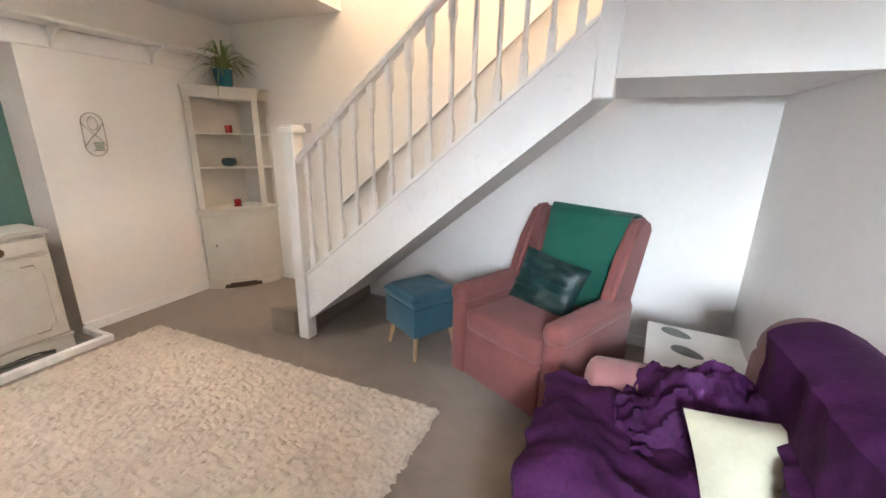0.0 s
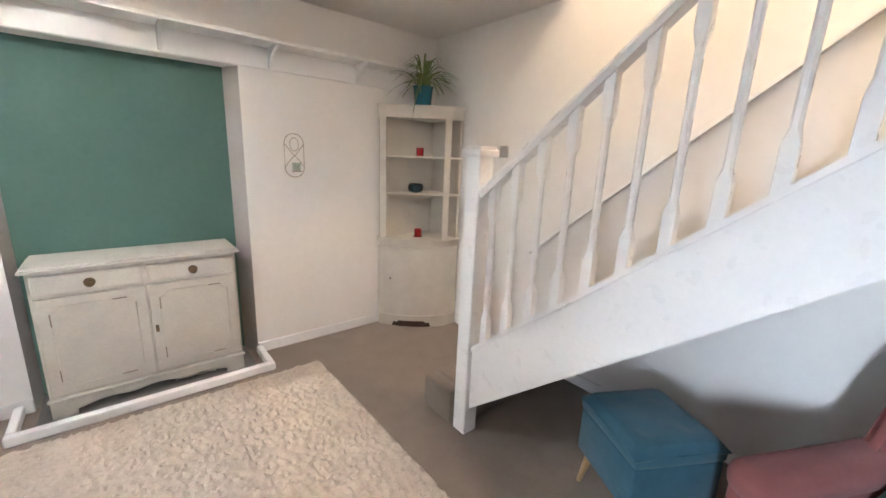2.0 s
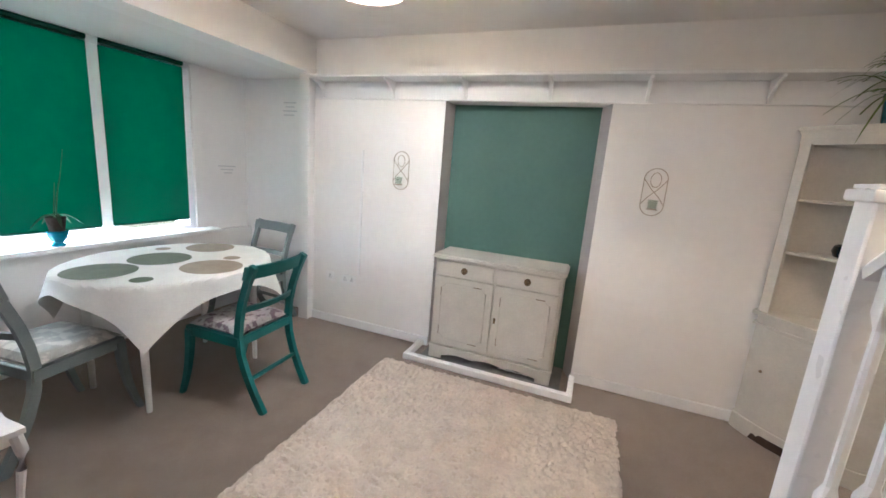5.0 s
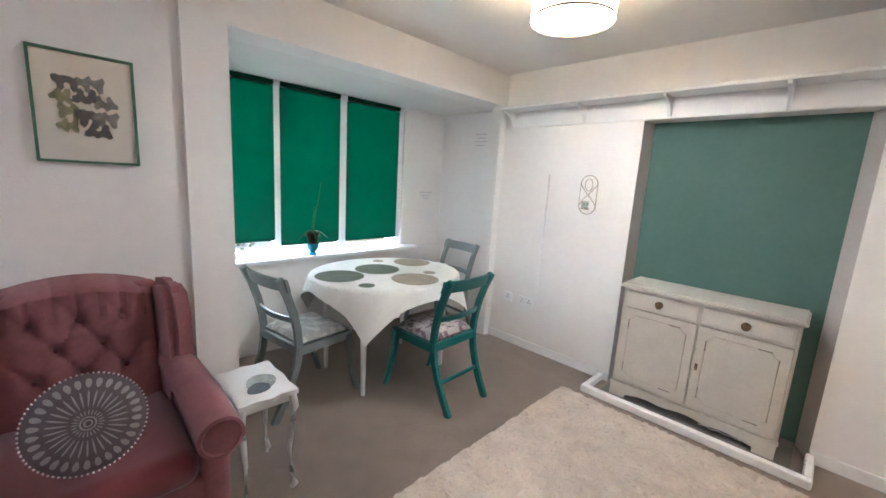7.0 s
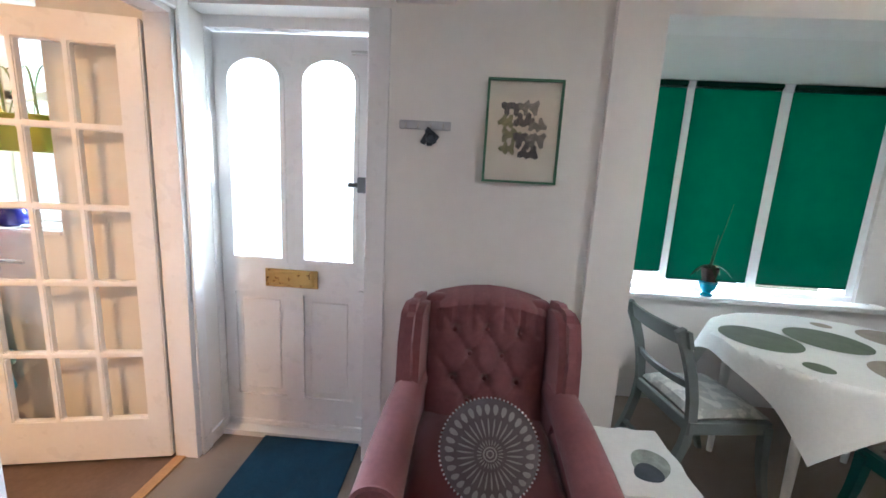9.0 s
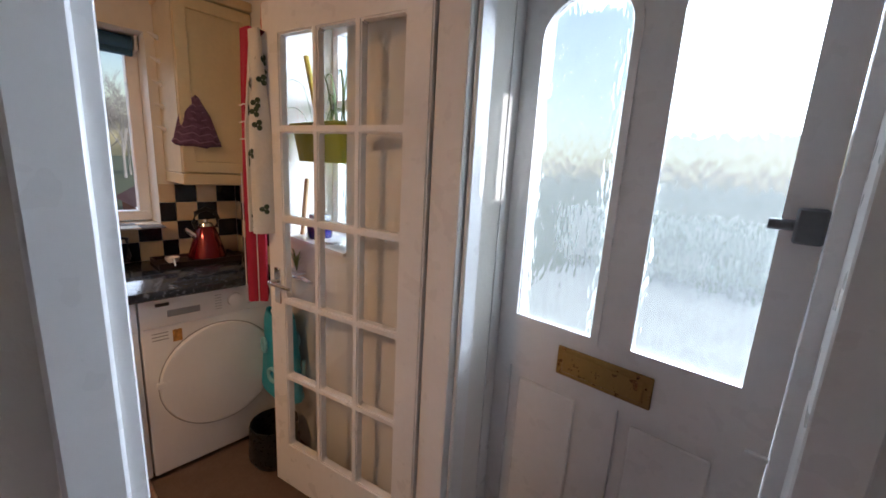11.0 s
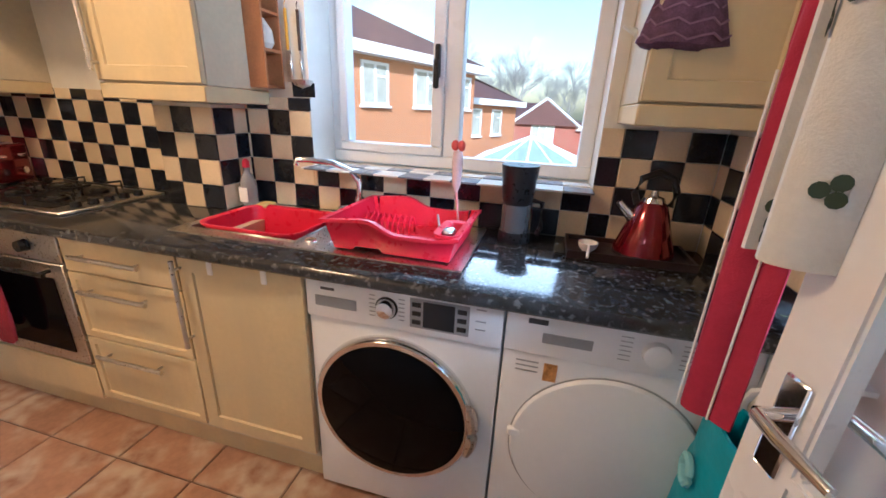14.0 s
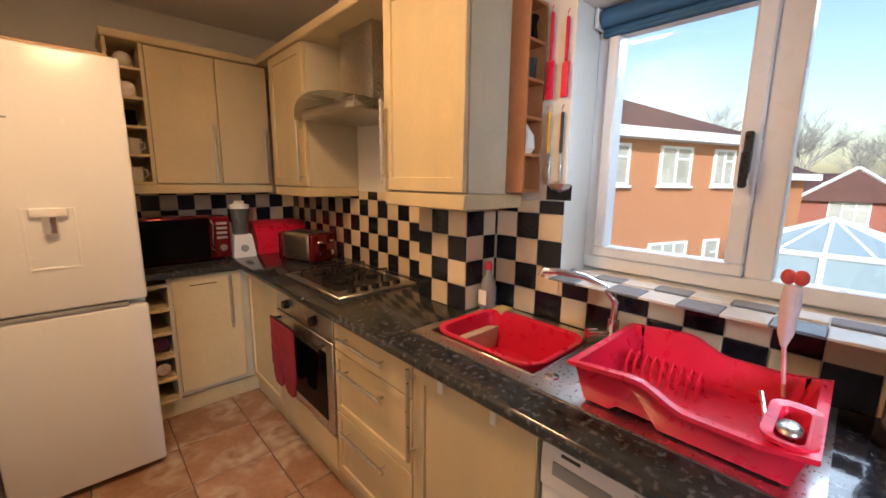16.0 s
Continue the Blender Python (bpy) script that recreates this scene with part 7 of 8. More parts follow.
# cooker hood
hd = thing("cooker_hood", "steel chimney cooker hood with a curved glass canopy", "cooker hood")
bm = bmesh.new()
box(bm, 2.99, 1.535, 1.76, KE - 0.001, 1.835, 2.42, 0.006, 2)
part("chimney", bm, M_STEEL, hd)
bm = bmesh.new()
g0, g1 = [], []
for i in range(21):
    f = i / 20 * 2 - 1
    g0.append(bm.verts.new((2.74 + 0.10 * f * f, 1.685 + 0.40 * f, 1.80 - 0.075 * f * f)))
    g1.append(bm.verts.new((KE - 0.005, 1.685 + 0.40 * f, 1.80 - 0.075 * f * f)))
for i in range(20):
    bm.faces.new((g0[i], g0[i + 1], g1[i + 1], g1[i]))
bmesh.ops.solidify(bm, geom=bm.faces[:], thickness=0.007)
part("canopy", bm, mat("green_tinted_glass", (0.35, 0.38, 0.30), 0.08, trans=0.55), hd, "curved tinted glass canopy")
part("body", B(2.82, 1.42, 1.715, KE - 0.006, 1.95, 1.765, bevel=0.01, seg=2), M_STEEL, hd)
structure("hood_filler", boxes((3.0, 1.28, 1.345, KE, 1.29, 1.60)), M_TILEC, "narrow tiled strip beside the hood", "wall")

# spice rack and utensils
M_PINE = mat("orange_pine", (0.36, 0.15, 0.055), 0.45, var=0.12, scale=16, bump=0.08)
sr = thing("spice_rack", "orange pine spice rack on the cupboard side by the window", "spice rack")
bm = bmesh.new()
box(bm, 3.092, 0.735, 1.373, 3.10, 0.811, 2.025)
box(bm, 3.19, 0.735, 1.373, 3.198, 0.811, 2.025)
box(bm, 3.10, 0.803, 1.373, 3.19, 0.811, 2.025)
part("frame", bm, M_PINE, sr)
for k in range(6):
    part("shelf", B(3.10, 0.735, 1.373 + 0.128 * k, 3.19, 0.803, 1.383 + 0.128 * k), M_PINE, sr)
bm = bmesh.new()
lathe(bm, [(0.022, 0), (0.036, 0.02), (0.032, 0.065), (0.018, 0.085), (0.006, 0.105), (0, 0.106)], (3.145, 0.77, 1.511), 18)
tube(bm, [(3.13, 0.76, 1.535), (3.118, 0.75, 1.565), (3.115, 0.745, 1.59)], [0.012, 0.008, 0.006], 8)
one("cream_jug", bm, M_CHINA, "small white jug on the spice rack", "jug")
bm = bmesh.new()
lathe(bm, [(0.028, 0), (0.03, 0.07), (0.0, 0.072)], (3.145, 0.77, 1.767), 16)
one("jar", bm, M_DARKGLAZE, "dark round jar on the spice rack", "jar")
bm = bmesh.new()
lathe(bm, [(0.03, 0), (0.022, 0.05), (0.03, 0.08), (0.0, 0.082)], (3.145, 0.77, 1.895), 16)
one("bottle", bm, M_BLACKGLASS, "small dark bottle on the spice rack", "bottle")


def utensil(label, y, z0, z1, shaft, head, width):
    t = thing("utensil", label, "utensil", (KE - 0.012, y, z1), group="hanging utensils")
    bm = bmesh.new()
    tube(bm, [(0, 0, 0), (0, 0, -(z1 - z0) * 0.55)], 0.006, 8)
    tube(bm, [(0, 0, 0.0), (-0.004, 0.0, 0.014), (0.004, 0.0, 0.026)], 0.002, 6)
    part("shaft", bm, shaft, t)
    bm = bmesh.new()
    box(bm, -0.004, -width, -(z1 - z0), 0.004, width, -(z1 - z0) * 0.55, 0.003)
    part("head", bm, head, t)
    return t


M_YELLOWPL = mat("yellow_plastic", (0.62, 0.33, 0.02), 0.4, var=0.05)
utensil("red silicone spatula hanging beside the window", 0.708, 1.70, 1.985, M_RED, M_RED, 0.016)
utensil("red silicone brush hanging beside the window", 0.648, 1.70, 1.955, M_RED, M_RED, 0.014)
utensil("yellow handled fish slice hanging beside the window", 0.70, 1.40, 1.655, M_YELLOWPL, M_STEEL, 0.012)
utensil("wooden handled skimmer hanging beside the window", 0.648, 1.40, 1.65, M_DARKWOOD, M_STEEL, 0.006)
bm = bmesh.new()
lathe(bm, [(0.0, -0.03), (0.03, -0.018), (0.04, 0.0), (0.037, 0.0), (0.0, -0.026)], (3.14, 0.615, 1.405), 18)
tube(bm, [(3.18, 0.615, 1.40), (3.19, 0.66, 1.41)], 0.004, 6)
one("strainer", bm, M_STEEL, "steel sieve hanging beside the window", "strainer")

# blind, sun catcher
M_BLUECLOTH = mat("blue_blind_cloth", (0.05, 0.13, 0.24), 0.85, var=0.06, scale=12, bump=0.2, bscale=300)
bm = bmesh.new()
cyl(bm, (3.342, WY0 + 0.025, 1.975), (3.342, WY1 - 0.025, 1.975), 0.03, seg=20)
rb = one("roller_blind", bm, M_BLUECLOTH, "rolled-up blue blind at the top of the window", "blind")
part("cloth", B(3.352, WY0 + 0.02, 1.925, 3.366, WY1 - 0.02, 1.975, bevel=0.003), M_BLUECLOTH, rb)
part("bottom_bar", B(3.346, WY0 + 0.022, 1.915, 3.37, WY1 - 0.022, 1.93, bevel=0.004), M_BLUECLOTH, rb)
for y in (WY0 + 0.012, WY1 - 0.012):
    part("bracket", B(3.31, y - 0.006, 1.94, 3.372, y + 0.006, WZ1 - 0.001, bevel=0.002), M_SATIN, rb)
# cone hooks and string bag on the cupboard side
hb = thing("hook_board", "dark wooden board with white peg hooks by the window", "hook board")
part("board", B(3.10, -0.547, 1.50, 3.16, -0.535, 2.02, bevel=0.003), mat("dark_red_wood", (0.10, 0.045, 0.035), 0.5, var=0.15), hb)
for k in range(5):
    bm = bmesh.new()
    cyl(bm, (3.13, -0.535, 1.56 + 0.105 * k), (3.115, -0.49, 1.575 + 0.105 * k), 0.013, 0.004, 10)
    part("peg", bm, M_SATIN, hb)
M_NET = mat("purple_string_net", (0.12, 0.06, 0.11), 0.85, var=0.3, scale=40, bump=0.4, bscale=120)
bm = bmesh.new()
rng = random.Random(4)
prof = [(0.006, 0.0), (0.03, -0.03), (0.06, -0.10), (0.09, -0.19), (0.10, -0.235), (0.06, -0.25), (0.0, -0.245)]
lathe(bm, prof, (2.90, -0.60, 1.73), 22)
for v in bm.verts:
    n_ = noise.noise((v.co.x * 25, v.co.y * 25, v.co.z * 18))
    v.co += Vector((0, n_ * 0.02, n_ * 0.012))
    v.co.x = 2.895 + (v.co.x - 2.90) * 0.45
bag = one("string_bag", bm, M_NET, "dark purple string bag hanging on the cupboard", "bag")
for k in range(7):
    bm = bmesh.new()
    z = -0.03 - 0.032 * k
    r = 0.022 + 0.0125 * k
    tube(bm, [(2.895 + (r + 0.004) * 0.45 * math.cos(2 * math.pi * i / 22), -0.60 + (r + 0.004) * math.sin(2 * math.pi * i / 22), 1.73 + z + 0.008 * math.sin(i * 2.1)) for i in range(22)], 0.003, 5, closed=True)
    part("netting", bm, mat("plum_cord", (0.24, 0.14, 0.22), 0.8) if k == 0 else bpy.data.materials["plum_cord"], bag)
bm = bmesh.new()
tube(bm, [(2.92, -0.59, 1.74), (2.925, -0.60, 1.66), (2.92, -0.62, 1.48), (2.918, -0.625, 1.40)], 0.004, 6)
part("strap", bm, M_SATIN, bag, "white hanging strap")

# counter on the north side
mw = thing("microwave", "dark red microwave oven with a black glass door", "microwave")
part("body", B(2.14, 2.66, 0.905, 2.62, 3.0, 1.17, bevel=0.008, seg=2), M_REDMETAL, mw)
part("door", B(2.14, 2.645, 0.915, 2.50, 2.66, 1.165, bevel=0.004), M_BLACKGLASS, mw)
bm = bmesh.new()
tube(bm, [(2.512, 2.65, 0.95), (2.512, 2.62, 0.965), (2.512, 2.62, 1.13), (2.512, 2.65, 1.145)], 0.008, 8)
part("handle", bm, M_CHROME, mw)
part("control_panel", B(2.525, 2.652, 0.915, 2.615, 2.66, 1.165, bevel=0.003), M_REDMETAL, mw)
bm = bmesh.new()
cyl(bm, (2.57, 2.63, 0.975), (2.57, 2.652, 0.975), 0.022)
part("dial", bm, M_CHROME, mw)
for k in range(4):
    part("button", B(2.54, 2.648, 1.03 + 0.03 * k, 2.60, 2.652, 1.045 + 0.03 * k), M_GREYPL, mw)
for x in (2.17, 2.59):
    for y in (2.70, 2.97):
        bm = bmesh.new()
        cyl(bm, (x, y, 0.892), (x, y, 0.906), 0.012)
        part("foot", bm, M_BLACK, mw)
bl = thing("blender", "white countertop blender with a clear jug", "blender", (2.70, 2.72, 0.892))
bm = bmesh.new()
sweep(bm, [(-0.065, -0.065), (0.065, -0.065), (0.065, 0.065), (-0.065, 0.065)], [((0, 0, 0), (1, 0, 0), (0, 1, 0), 1.05), ((0, 0, 0.02), (1, 0, 0), (0, 1, 0), 1.05), ((0, 0, 0.14), (1, 0, 0), (0, 1, 0), 0.85), ((0, 0, 0.15), (1, 0, 0), (0, 1, 0), 0.78)])
part("base", bm, M_SATIN, bl)
bm = bmesh.new()
lathe(bm, [(0.045, 0.15), (0.06, 0.32), (0.057, 0.32), (0.042, 0.155)], seg=22)
part("jug", bm, mat("grey_clear_plastic", (0.35, 0.36, 0.37), 0.12, trans=0.7), bl)
bm = bmesh.new()
lathe(bm, [(0.06, 0.32), (0.06, 0.345), (0.03, 0.352), (0.03, 0.37), (0, 0.371)], seg=22)
part("lid", bm, M_SATIN, bl)
bm = bmesh.new()
cyl(bm, (0.0, -0.075, 0.06), (0.0, -0.06, 0.062), 0.024)
part("dial", bm, M_GREYPL, bl)
bb = thing("bread_bin", "red metal bread bin against the tiles", "bread bin")
bm = bmesh.new()
pts = [(2.70, 0.0), (3.0, 0.0), (3.0, 0.21), (2.86, 0.21)] + [(2.86 - 0.15 * math.sin(t), 0.06 + 0.15 * math.cos(t)) for t in (0.3, 0.6, 0.9, 1.2, 1.57)] + [(2.705, 0.03)]
prism(bm, [(p, 0.892 + q) for p, q in pts], "x", 2.80, 3.16)
part("body", bm, M_RED, bb)
part("handle", B(2.93, 2.695, 0.975, 3.03, 2.72, 0.985, bevel=0.003), M_CHROME, bb)
ts = thing("toaster", "red and steel four-slice toaster on the worktop", "toaster", (2.98, 2.32, 0.892), 20)
bm = bmesh.new()
pad(bm, -0.10, -0.125, 0.012, 0.10, 0.125, 0.19, 0.03, 4)
part("body", bm, M_STEEL, ts)
for y in (-0.15, 0.115):
    bm = bmesh.new()
    pad(bm, -0.105, y, 0.008, 0.105, y + 0.035, 0.185, 0.012, 3)
    part("end_panel", bm, M_REDMETAL, ts)
for x in (-0.045, 0.045):
    part("slot", B(x - 0.016, -0.10, 0.186, x + 0.016, 0.10, 0.1915), M_BLACK, ts)
for x in (-0.05, 0.05):
    bm = bmesh.new()
    cyl(bm, (x, -0.165, 0.06), (x, -0.15, 0.06), 0.016)
    part("dial", bm, M_CHROME, ts)
    part("lever", B(x - 0.02, -0.17, 0.125, x + 0.02, -0.15, 0.14, bevel=0.004), M_CHROME, ts)
bm = bmesh.new()
cyl(bm, (0, 0, 0), (0, 0, 0.012), 0.06)
part("base", bm, M_BLACK, ts)

# fridge freezer
fr = thing("fridge_freezer", "tall white fridge freezer with a water dispenser", "fridge", (0.0, -0.145, 0.0))
part("body", B(1.575, 2.30, 0.02, 2.105, 2.95, 1.90, bevel=0.004), M_WHITEGOODS, fr)
part("foot", boxes((1.60, 2.32, 0.0, 1.65, 2.40, 0.02), (2.03, 2.32, 0.0, 2.08, 2.40, 0.02)), M_BLACK, fr)
up = part("door", B(1.575, 2.245, 0.86, 2.11, 2.30, 1.90, bevel=0.012, seg=3), M_WHITEGOODS, fr)
part("door", B(1.575, 2.245, 0.03, 2.11, 2.30, 0.835, bevel=0.012, seg=3), M_WHITEGOODS, fr)
part("handle_recess", B(1.58, 2.243, 0.838, 2.04, 2.28, 0.856, bevel=0.003), M_GREYPL, fr)
bm = bmesh.new()
for r in ((1.75, 1.035, 1.76, 1.285), (1.90, 1.035, 1.91, 1.285), (1.76, 1.035, 1.90, 1.045), (1.76, 1.275, 1.90, 1.285)):
    box(bm, r[0], 2.241, r[1], r[2], 2.246, r[3], 0.001)
part("dispenser", bm, M_WHITEGOODS, up)
bm = bmesh.new()
box(bm, 1.775, 2.225, 1.25, 1.885, 2.246, 1.285, 0.006, 2)
part("dispenser_head", bm, M_SATIN, up)
bm = bmesh.new()
cyl(bm, (1.83, 2.235, 1.185), (1.83, 2.235, 1.25), 0.024, 0.026)
part("dispenser_lever", bm, M_CHROME, up)
part("brand_mark", B(1.66, 2.2436, 1.62, 1.76, 2.2446, 1.628), M_GREYPL, up)
one("chopping_board", B(1.60, 2.17, 1.901, 2.08, 2.55, 1.925, bevel=0.004), M_OAK, "wooden board lying on top of the fridge", "board")

# window nook on the south side
M_LIME = mat("lime_planter", (0.30, 0.33, 0.012), 0.35, var=0.05, scale=9)
pl = thing("planter", "lime green trough planter with leggy plants in the window reveal", "planter", (2.33, -0.95, 1.445))
bm = bmesh.new()
tub(bm, -0.215, -0.07, 0.215, 0.07, 0.0, 0.165, 0.04, flare=0.03)
part("trough", bm, M_LIME, pl)
part("soil", B(-0.18, -0.045, 0.12, 0.18, 0.045, 0.14), M_SOIL, pl)
bm = bmesh.new()
rng = random.Random(8)
for i in range(16):
    leaf_blade(bm, (rng.uniform(-0.15, 0.15), 0, 0.13), rng.uniform(0, 6.28), rng.uniform(0.06, 0.14), 0.007, rng.uniform(0.0, 0.10), rng.uniform(0.12, 0.28))
part("leaves", bm, M_LEAF, pl)
bm = bmesh.new()
tube(bm, [(0.02, 0.02, 0.12), (0.05, 0.03, 0.25), (0.12, 0.03, 0.45)], 0.012, 8)
part("cane", bm, mat("yellow_cane", (0.55, 0.40, 0.05), 0.5), pl, "yellow cane")
bm = bmesh.new()
for s in (-0.15, 0.15):
    tube(bm, [(s, 0.0, 0.10), (s, -0.10, 0.05), (s, -0.18, 0.10)], 0.006, 6)
part("bracket", bm, M_SATIN, pl)
jr = thing("storage_jar", "cobalt blue glass clip jar on the window ledge", "jar", (2.40, -0.95, 1.091))
bm = bmesh.new()
lathe(bm, [(0.05, 0), (0.058, 0.01), (0.06, 0.06), (0.045, 0.085), (0.0, 0.085)], seg=24)
part("jar", bm, mat("cobalt_glass", (0.01, 0.015, 0.16), 0.08, var=0.1, coat=0.5), jr)
bm = bmesh.new()
lathe(bm, [(0.048, 0.085), (0.05, 0.10), (0.046, 0.112), (0.0, 0.115)], seg=24)
part("lid", bm, M_GREYPL, jr)
bm = bmesh.new()
lathe(bm, [(0.05, 0), (0.055, 0.012), (0.0, 0.016)], (2.27, -0.94, 1.091), 22)
one("dish", bm, M_SATIN, "white dish on the window ledge", "dish")
bm = bmesh.new()
cyl(bm, (2.53, -0.93, 1.091), (2.513, -0.95, 1.365), 0.011)
one("wooden_rod", bm, M_OAK, "wooden rod leaning in the window reveal", "rod")
structure("ledge", boxes((2.06, -1.129, 1.075, 2.58, -0.855, 1.0905)), M_SATIN, "white window ledge", "trim")
ap = thing("air_plant", "small spiky plant on a wall shelf under the window ledge", "plant", (2.43, -0.865, 0.93))
part("shelf", B(-0.05, 0.0, 0.0, 0.05, 0.04, 0.01), M_SATIN, ap)
bm = bmesh.new()
for i in range(12):
    leaf_blade(bm, (0, 0.02, 0.01), i * 0.55, 0.04 + 0.03 * (i % 3), 0.005, 0.0, 0.07 + 0.02 * (i % 2), 6)
part("leaves", bm, M_LEAF, ap)

# carrier bag behind the door
M_TURQ = mat("turquoise_bag", (0.03, 0.36, 0.50), 0.45, var=0.08, scale=9, bump=0.3, bscale=14)
M_TURQPALE = mat("pale_turquoise_print", (0.30, 0.62, 0.70), 0.5, var=0.05)


def bagf(u, v):
    t = u * 2 * math.pi
    r = 0.10 + 0.05 * v + 0.012 * noise.noise((math.cos(t) * 2, math.sin(t) * 2, v * 5))
    return Vector((2.50 + r * 1.2 * math.cos(t), -0.79 + r * 0.45 * math.sin(t), 0.72 - 0.40 * v))


bm = bmesh.new()
drape(bm, bagf, 30, 18)
bg = one("carrier_bag", bm, M_TURQ, "turquoise patterned carrier bag hanging behind the glazed door", "bag")
bm = bmesh.new()
tube(bm, [(2.44, -0.78, 0.71), (2.46, -0.80, 0.80), (2.50, -0.82, 0.84), (2.54, -0.80, 0.80), (2.56, -0.78, 0.71)], 0.008, 8)
part("handle", bm, M_SATIN, bg, "white rope handle")
for k, (a, v) in enumerate(((4.4, 0.35), (5.0, 0.6), (3.9, 0.65), (1.3, 0.4), (1.9, 0.7), (4.6, 0.85))):
    c = bagf(a / 6.2832, v)
    d = Vector((math.cos(a) * 0.5, math.sin(a), 0)).normalized()
    bm = bmesh.new()
    s_ = Vector((-d.y, d.x, 0))
    tube(bm, [c + d * 0.012 + s_ * 0.032 * math.cos(t) + Vector((0, 0, 0.032 * math.sin(t))) for t in [2 * math.pi * i / 18 for i in range(18)]], 0.009, 6, closed=True)
    part("ring_print", bm, M_TURQPALE, bg)
bm = bmesh.new()
lathe(bm, [(0.10, 0), (0.12, 0.04), (0.11, 0.20), (0.105, 0.20), (0.10, 0.03), (0, 0.02)], (2.44, -0.72, 0.0), 20)
one("bin", bm, M_BLACK, "small black bin on the tiles behind the door", "bin")

# aprons over the open door's edge
hx, hy = 1.575 + DW * math.cos(radians(12.5)), -0.838 + DW * math.sin(radians(12.5))
M_APRED = mat("red_striped_cotton", (0.38, 0.02, 0.05), 0.9, var=0.08, scale=12, bump=0.2, bscale=300)
M_APWHITE = mat("white_printed_cotton", (0.70, 0.68, 0.62), 0.9, var=0.05, scale=12, bump=0.2, bscale=300)
M_GREENPRINT = mat("dark_green_print", (0.05, 0.075, 0.05), 0.9, var=0.1)


def fold(x0, y0, w, z0, z1, ph):
    def f(u, v):
        wid = w * (0.35 + 0.65 * min(1, v * 2.2))
        s = (u - 0.5) * wid
        return Vector((x0 + s * 0.75 + 0.02 * math.sin(7 * u + ph), y0 + s * 0.45 + 0.022 * math.sin(11 * u + ph) * min(1, v * 2), z1 - (z1 - z0) * v))
    return f


fa = fold(hx + 0.065, hy + 0.035, 0.13, 0.86, 1.92, 0.4)
bm = bmesh.new()
drape(bm, fa, 20, 26)
apron = one("apron", bm, M_APRED, "red apron with thin white stripes hanging from the door", "apron")
for k in range(6):
    bm = bmesh.new()
    if k < 3:
        tube(bm, [fa(0.25 + 0.25 * k, 0.5 + 0.5 * i / 8) + Vector((-0.011, 0.018, 0)) for i in range(9)], 0.0022, 5)
    else:
        tube(bm, [fa(i / 10, 0.26 + 0.06 * (k - 3)) + Vector((-0.011, 0.018, 0)) for i in range(11)], 0.0022, 5)
    part("stripe", bm, M_SATIN, apron, "white woven stripe")
fb = fold(hx - 0.01, hy + 0.045, 0.10, 1.16, 1.90, 1.9)
bm = bmesh.new()
drape(bm, fb, 18, 24)
apron2 = one("apron", bm, M_APWHITE, "white apron with a dark green leaf print hanging from the door", "apron")
rng = random.Random(2)
for k in range(16):
    u, v = rng.uniform(0.08, 0.92), rng.uniform(0.12, 0.96)
    c, du, dv = fb(u, v), fb(min(u + 0.05, 1), v) - fb(u, v), Vector((0, 0, -1))
    du = du.normalized() if du.length > 1e-6 else Vector((1, 0, 0))
    nrm = du.cross(dv).normalized()
    for sg in (-1, 1):
        bm = bmesh.new()
        for q, r in ((0.0, 0.010), (2.1, 0.010), (4.2, 0.010)):
            vs = [bm.verts.new(c + nrm * sg * 0.0105 + du * (0.011 * math.cos(q) + r * math.cos(t)) + dv * (0.011 * math.sin(q) + r * math.sin(t))) for t in [2 * math.pi * i / 10 for i in range(10)]]
            bm.faces.new(vs)
        p = part("leaf_print", bm, M_GREENPRINT, apron2)
bm = bmesh.new()
tube(bm, [(hx, hy, 1.86), (hx + 0.01, hy + 0.005, 1.93), (hx + 0.012, hy + 0.0, 2.0)], 0.007, 8)
one("apron_loop", bm, mat("orange_tape", (0.6, 0.15, 0.08), 0.8), "orange neck tape looped over the door top", "tape")

# ---- outside ----
M_GROUND = mat("winter_lawn", (0.09, 0.10, 0.055), 0.95, var=0.25, scale=0.6, bump=0.3, bscale=8)
M_PAVING = mat("pale_paving", (0.42, 0.40, 0.37), 0.85, var=0.12, scale=2, bump=0.2, bscale=20)
M_BRICK = mat("orange_brick", (0.50, 0.20, 0.08), 0.85, var=0.18, scale=9, bump=0.3, bscale=40)
M_BRICKRED = mat("red_brick", (0.30, 0.075, 0.05), 0.85, var=0.18, scale=9, bump=0.3, bscale=40)
M_ROOF = mat("brown_roof_tile", (0.12, 0.055, 0.045), 0.8, var=0.2, scale=4, bump=0.4, bscale=14)
M_FASCIA = mat("white_fascia", (0.80, 0.80, 0.80), 0.4, var=0.02)
M_CURTAIN = mat("pale_window_interior", (0.42, 0.42, 0.36), 0.25, var=0.2, scale=2)
M_FENCE = mat("brown_fence", (0.13, 0.085, 0.06), 0.85, var=0.2, scale=6, bump=0.3)
# pale bark colour has the distance haze mixed in
M_HAZYBARK = mat("hazy_bare_twigs", (0.30, 0.285, 0.275), 0.9, var=0.25, scale=6)
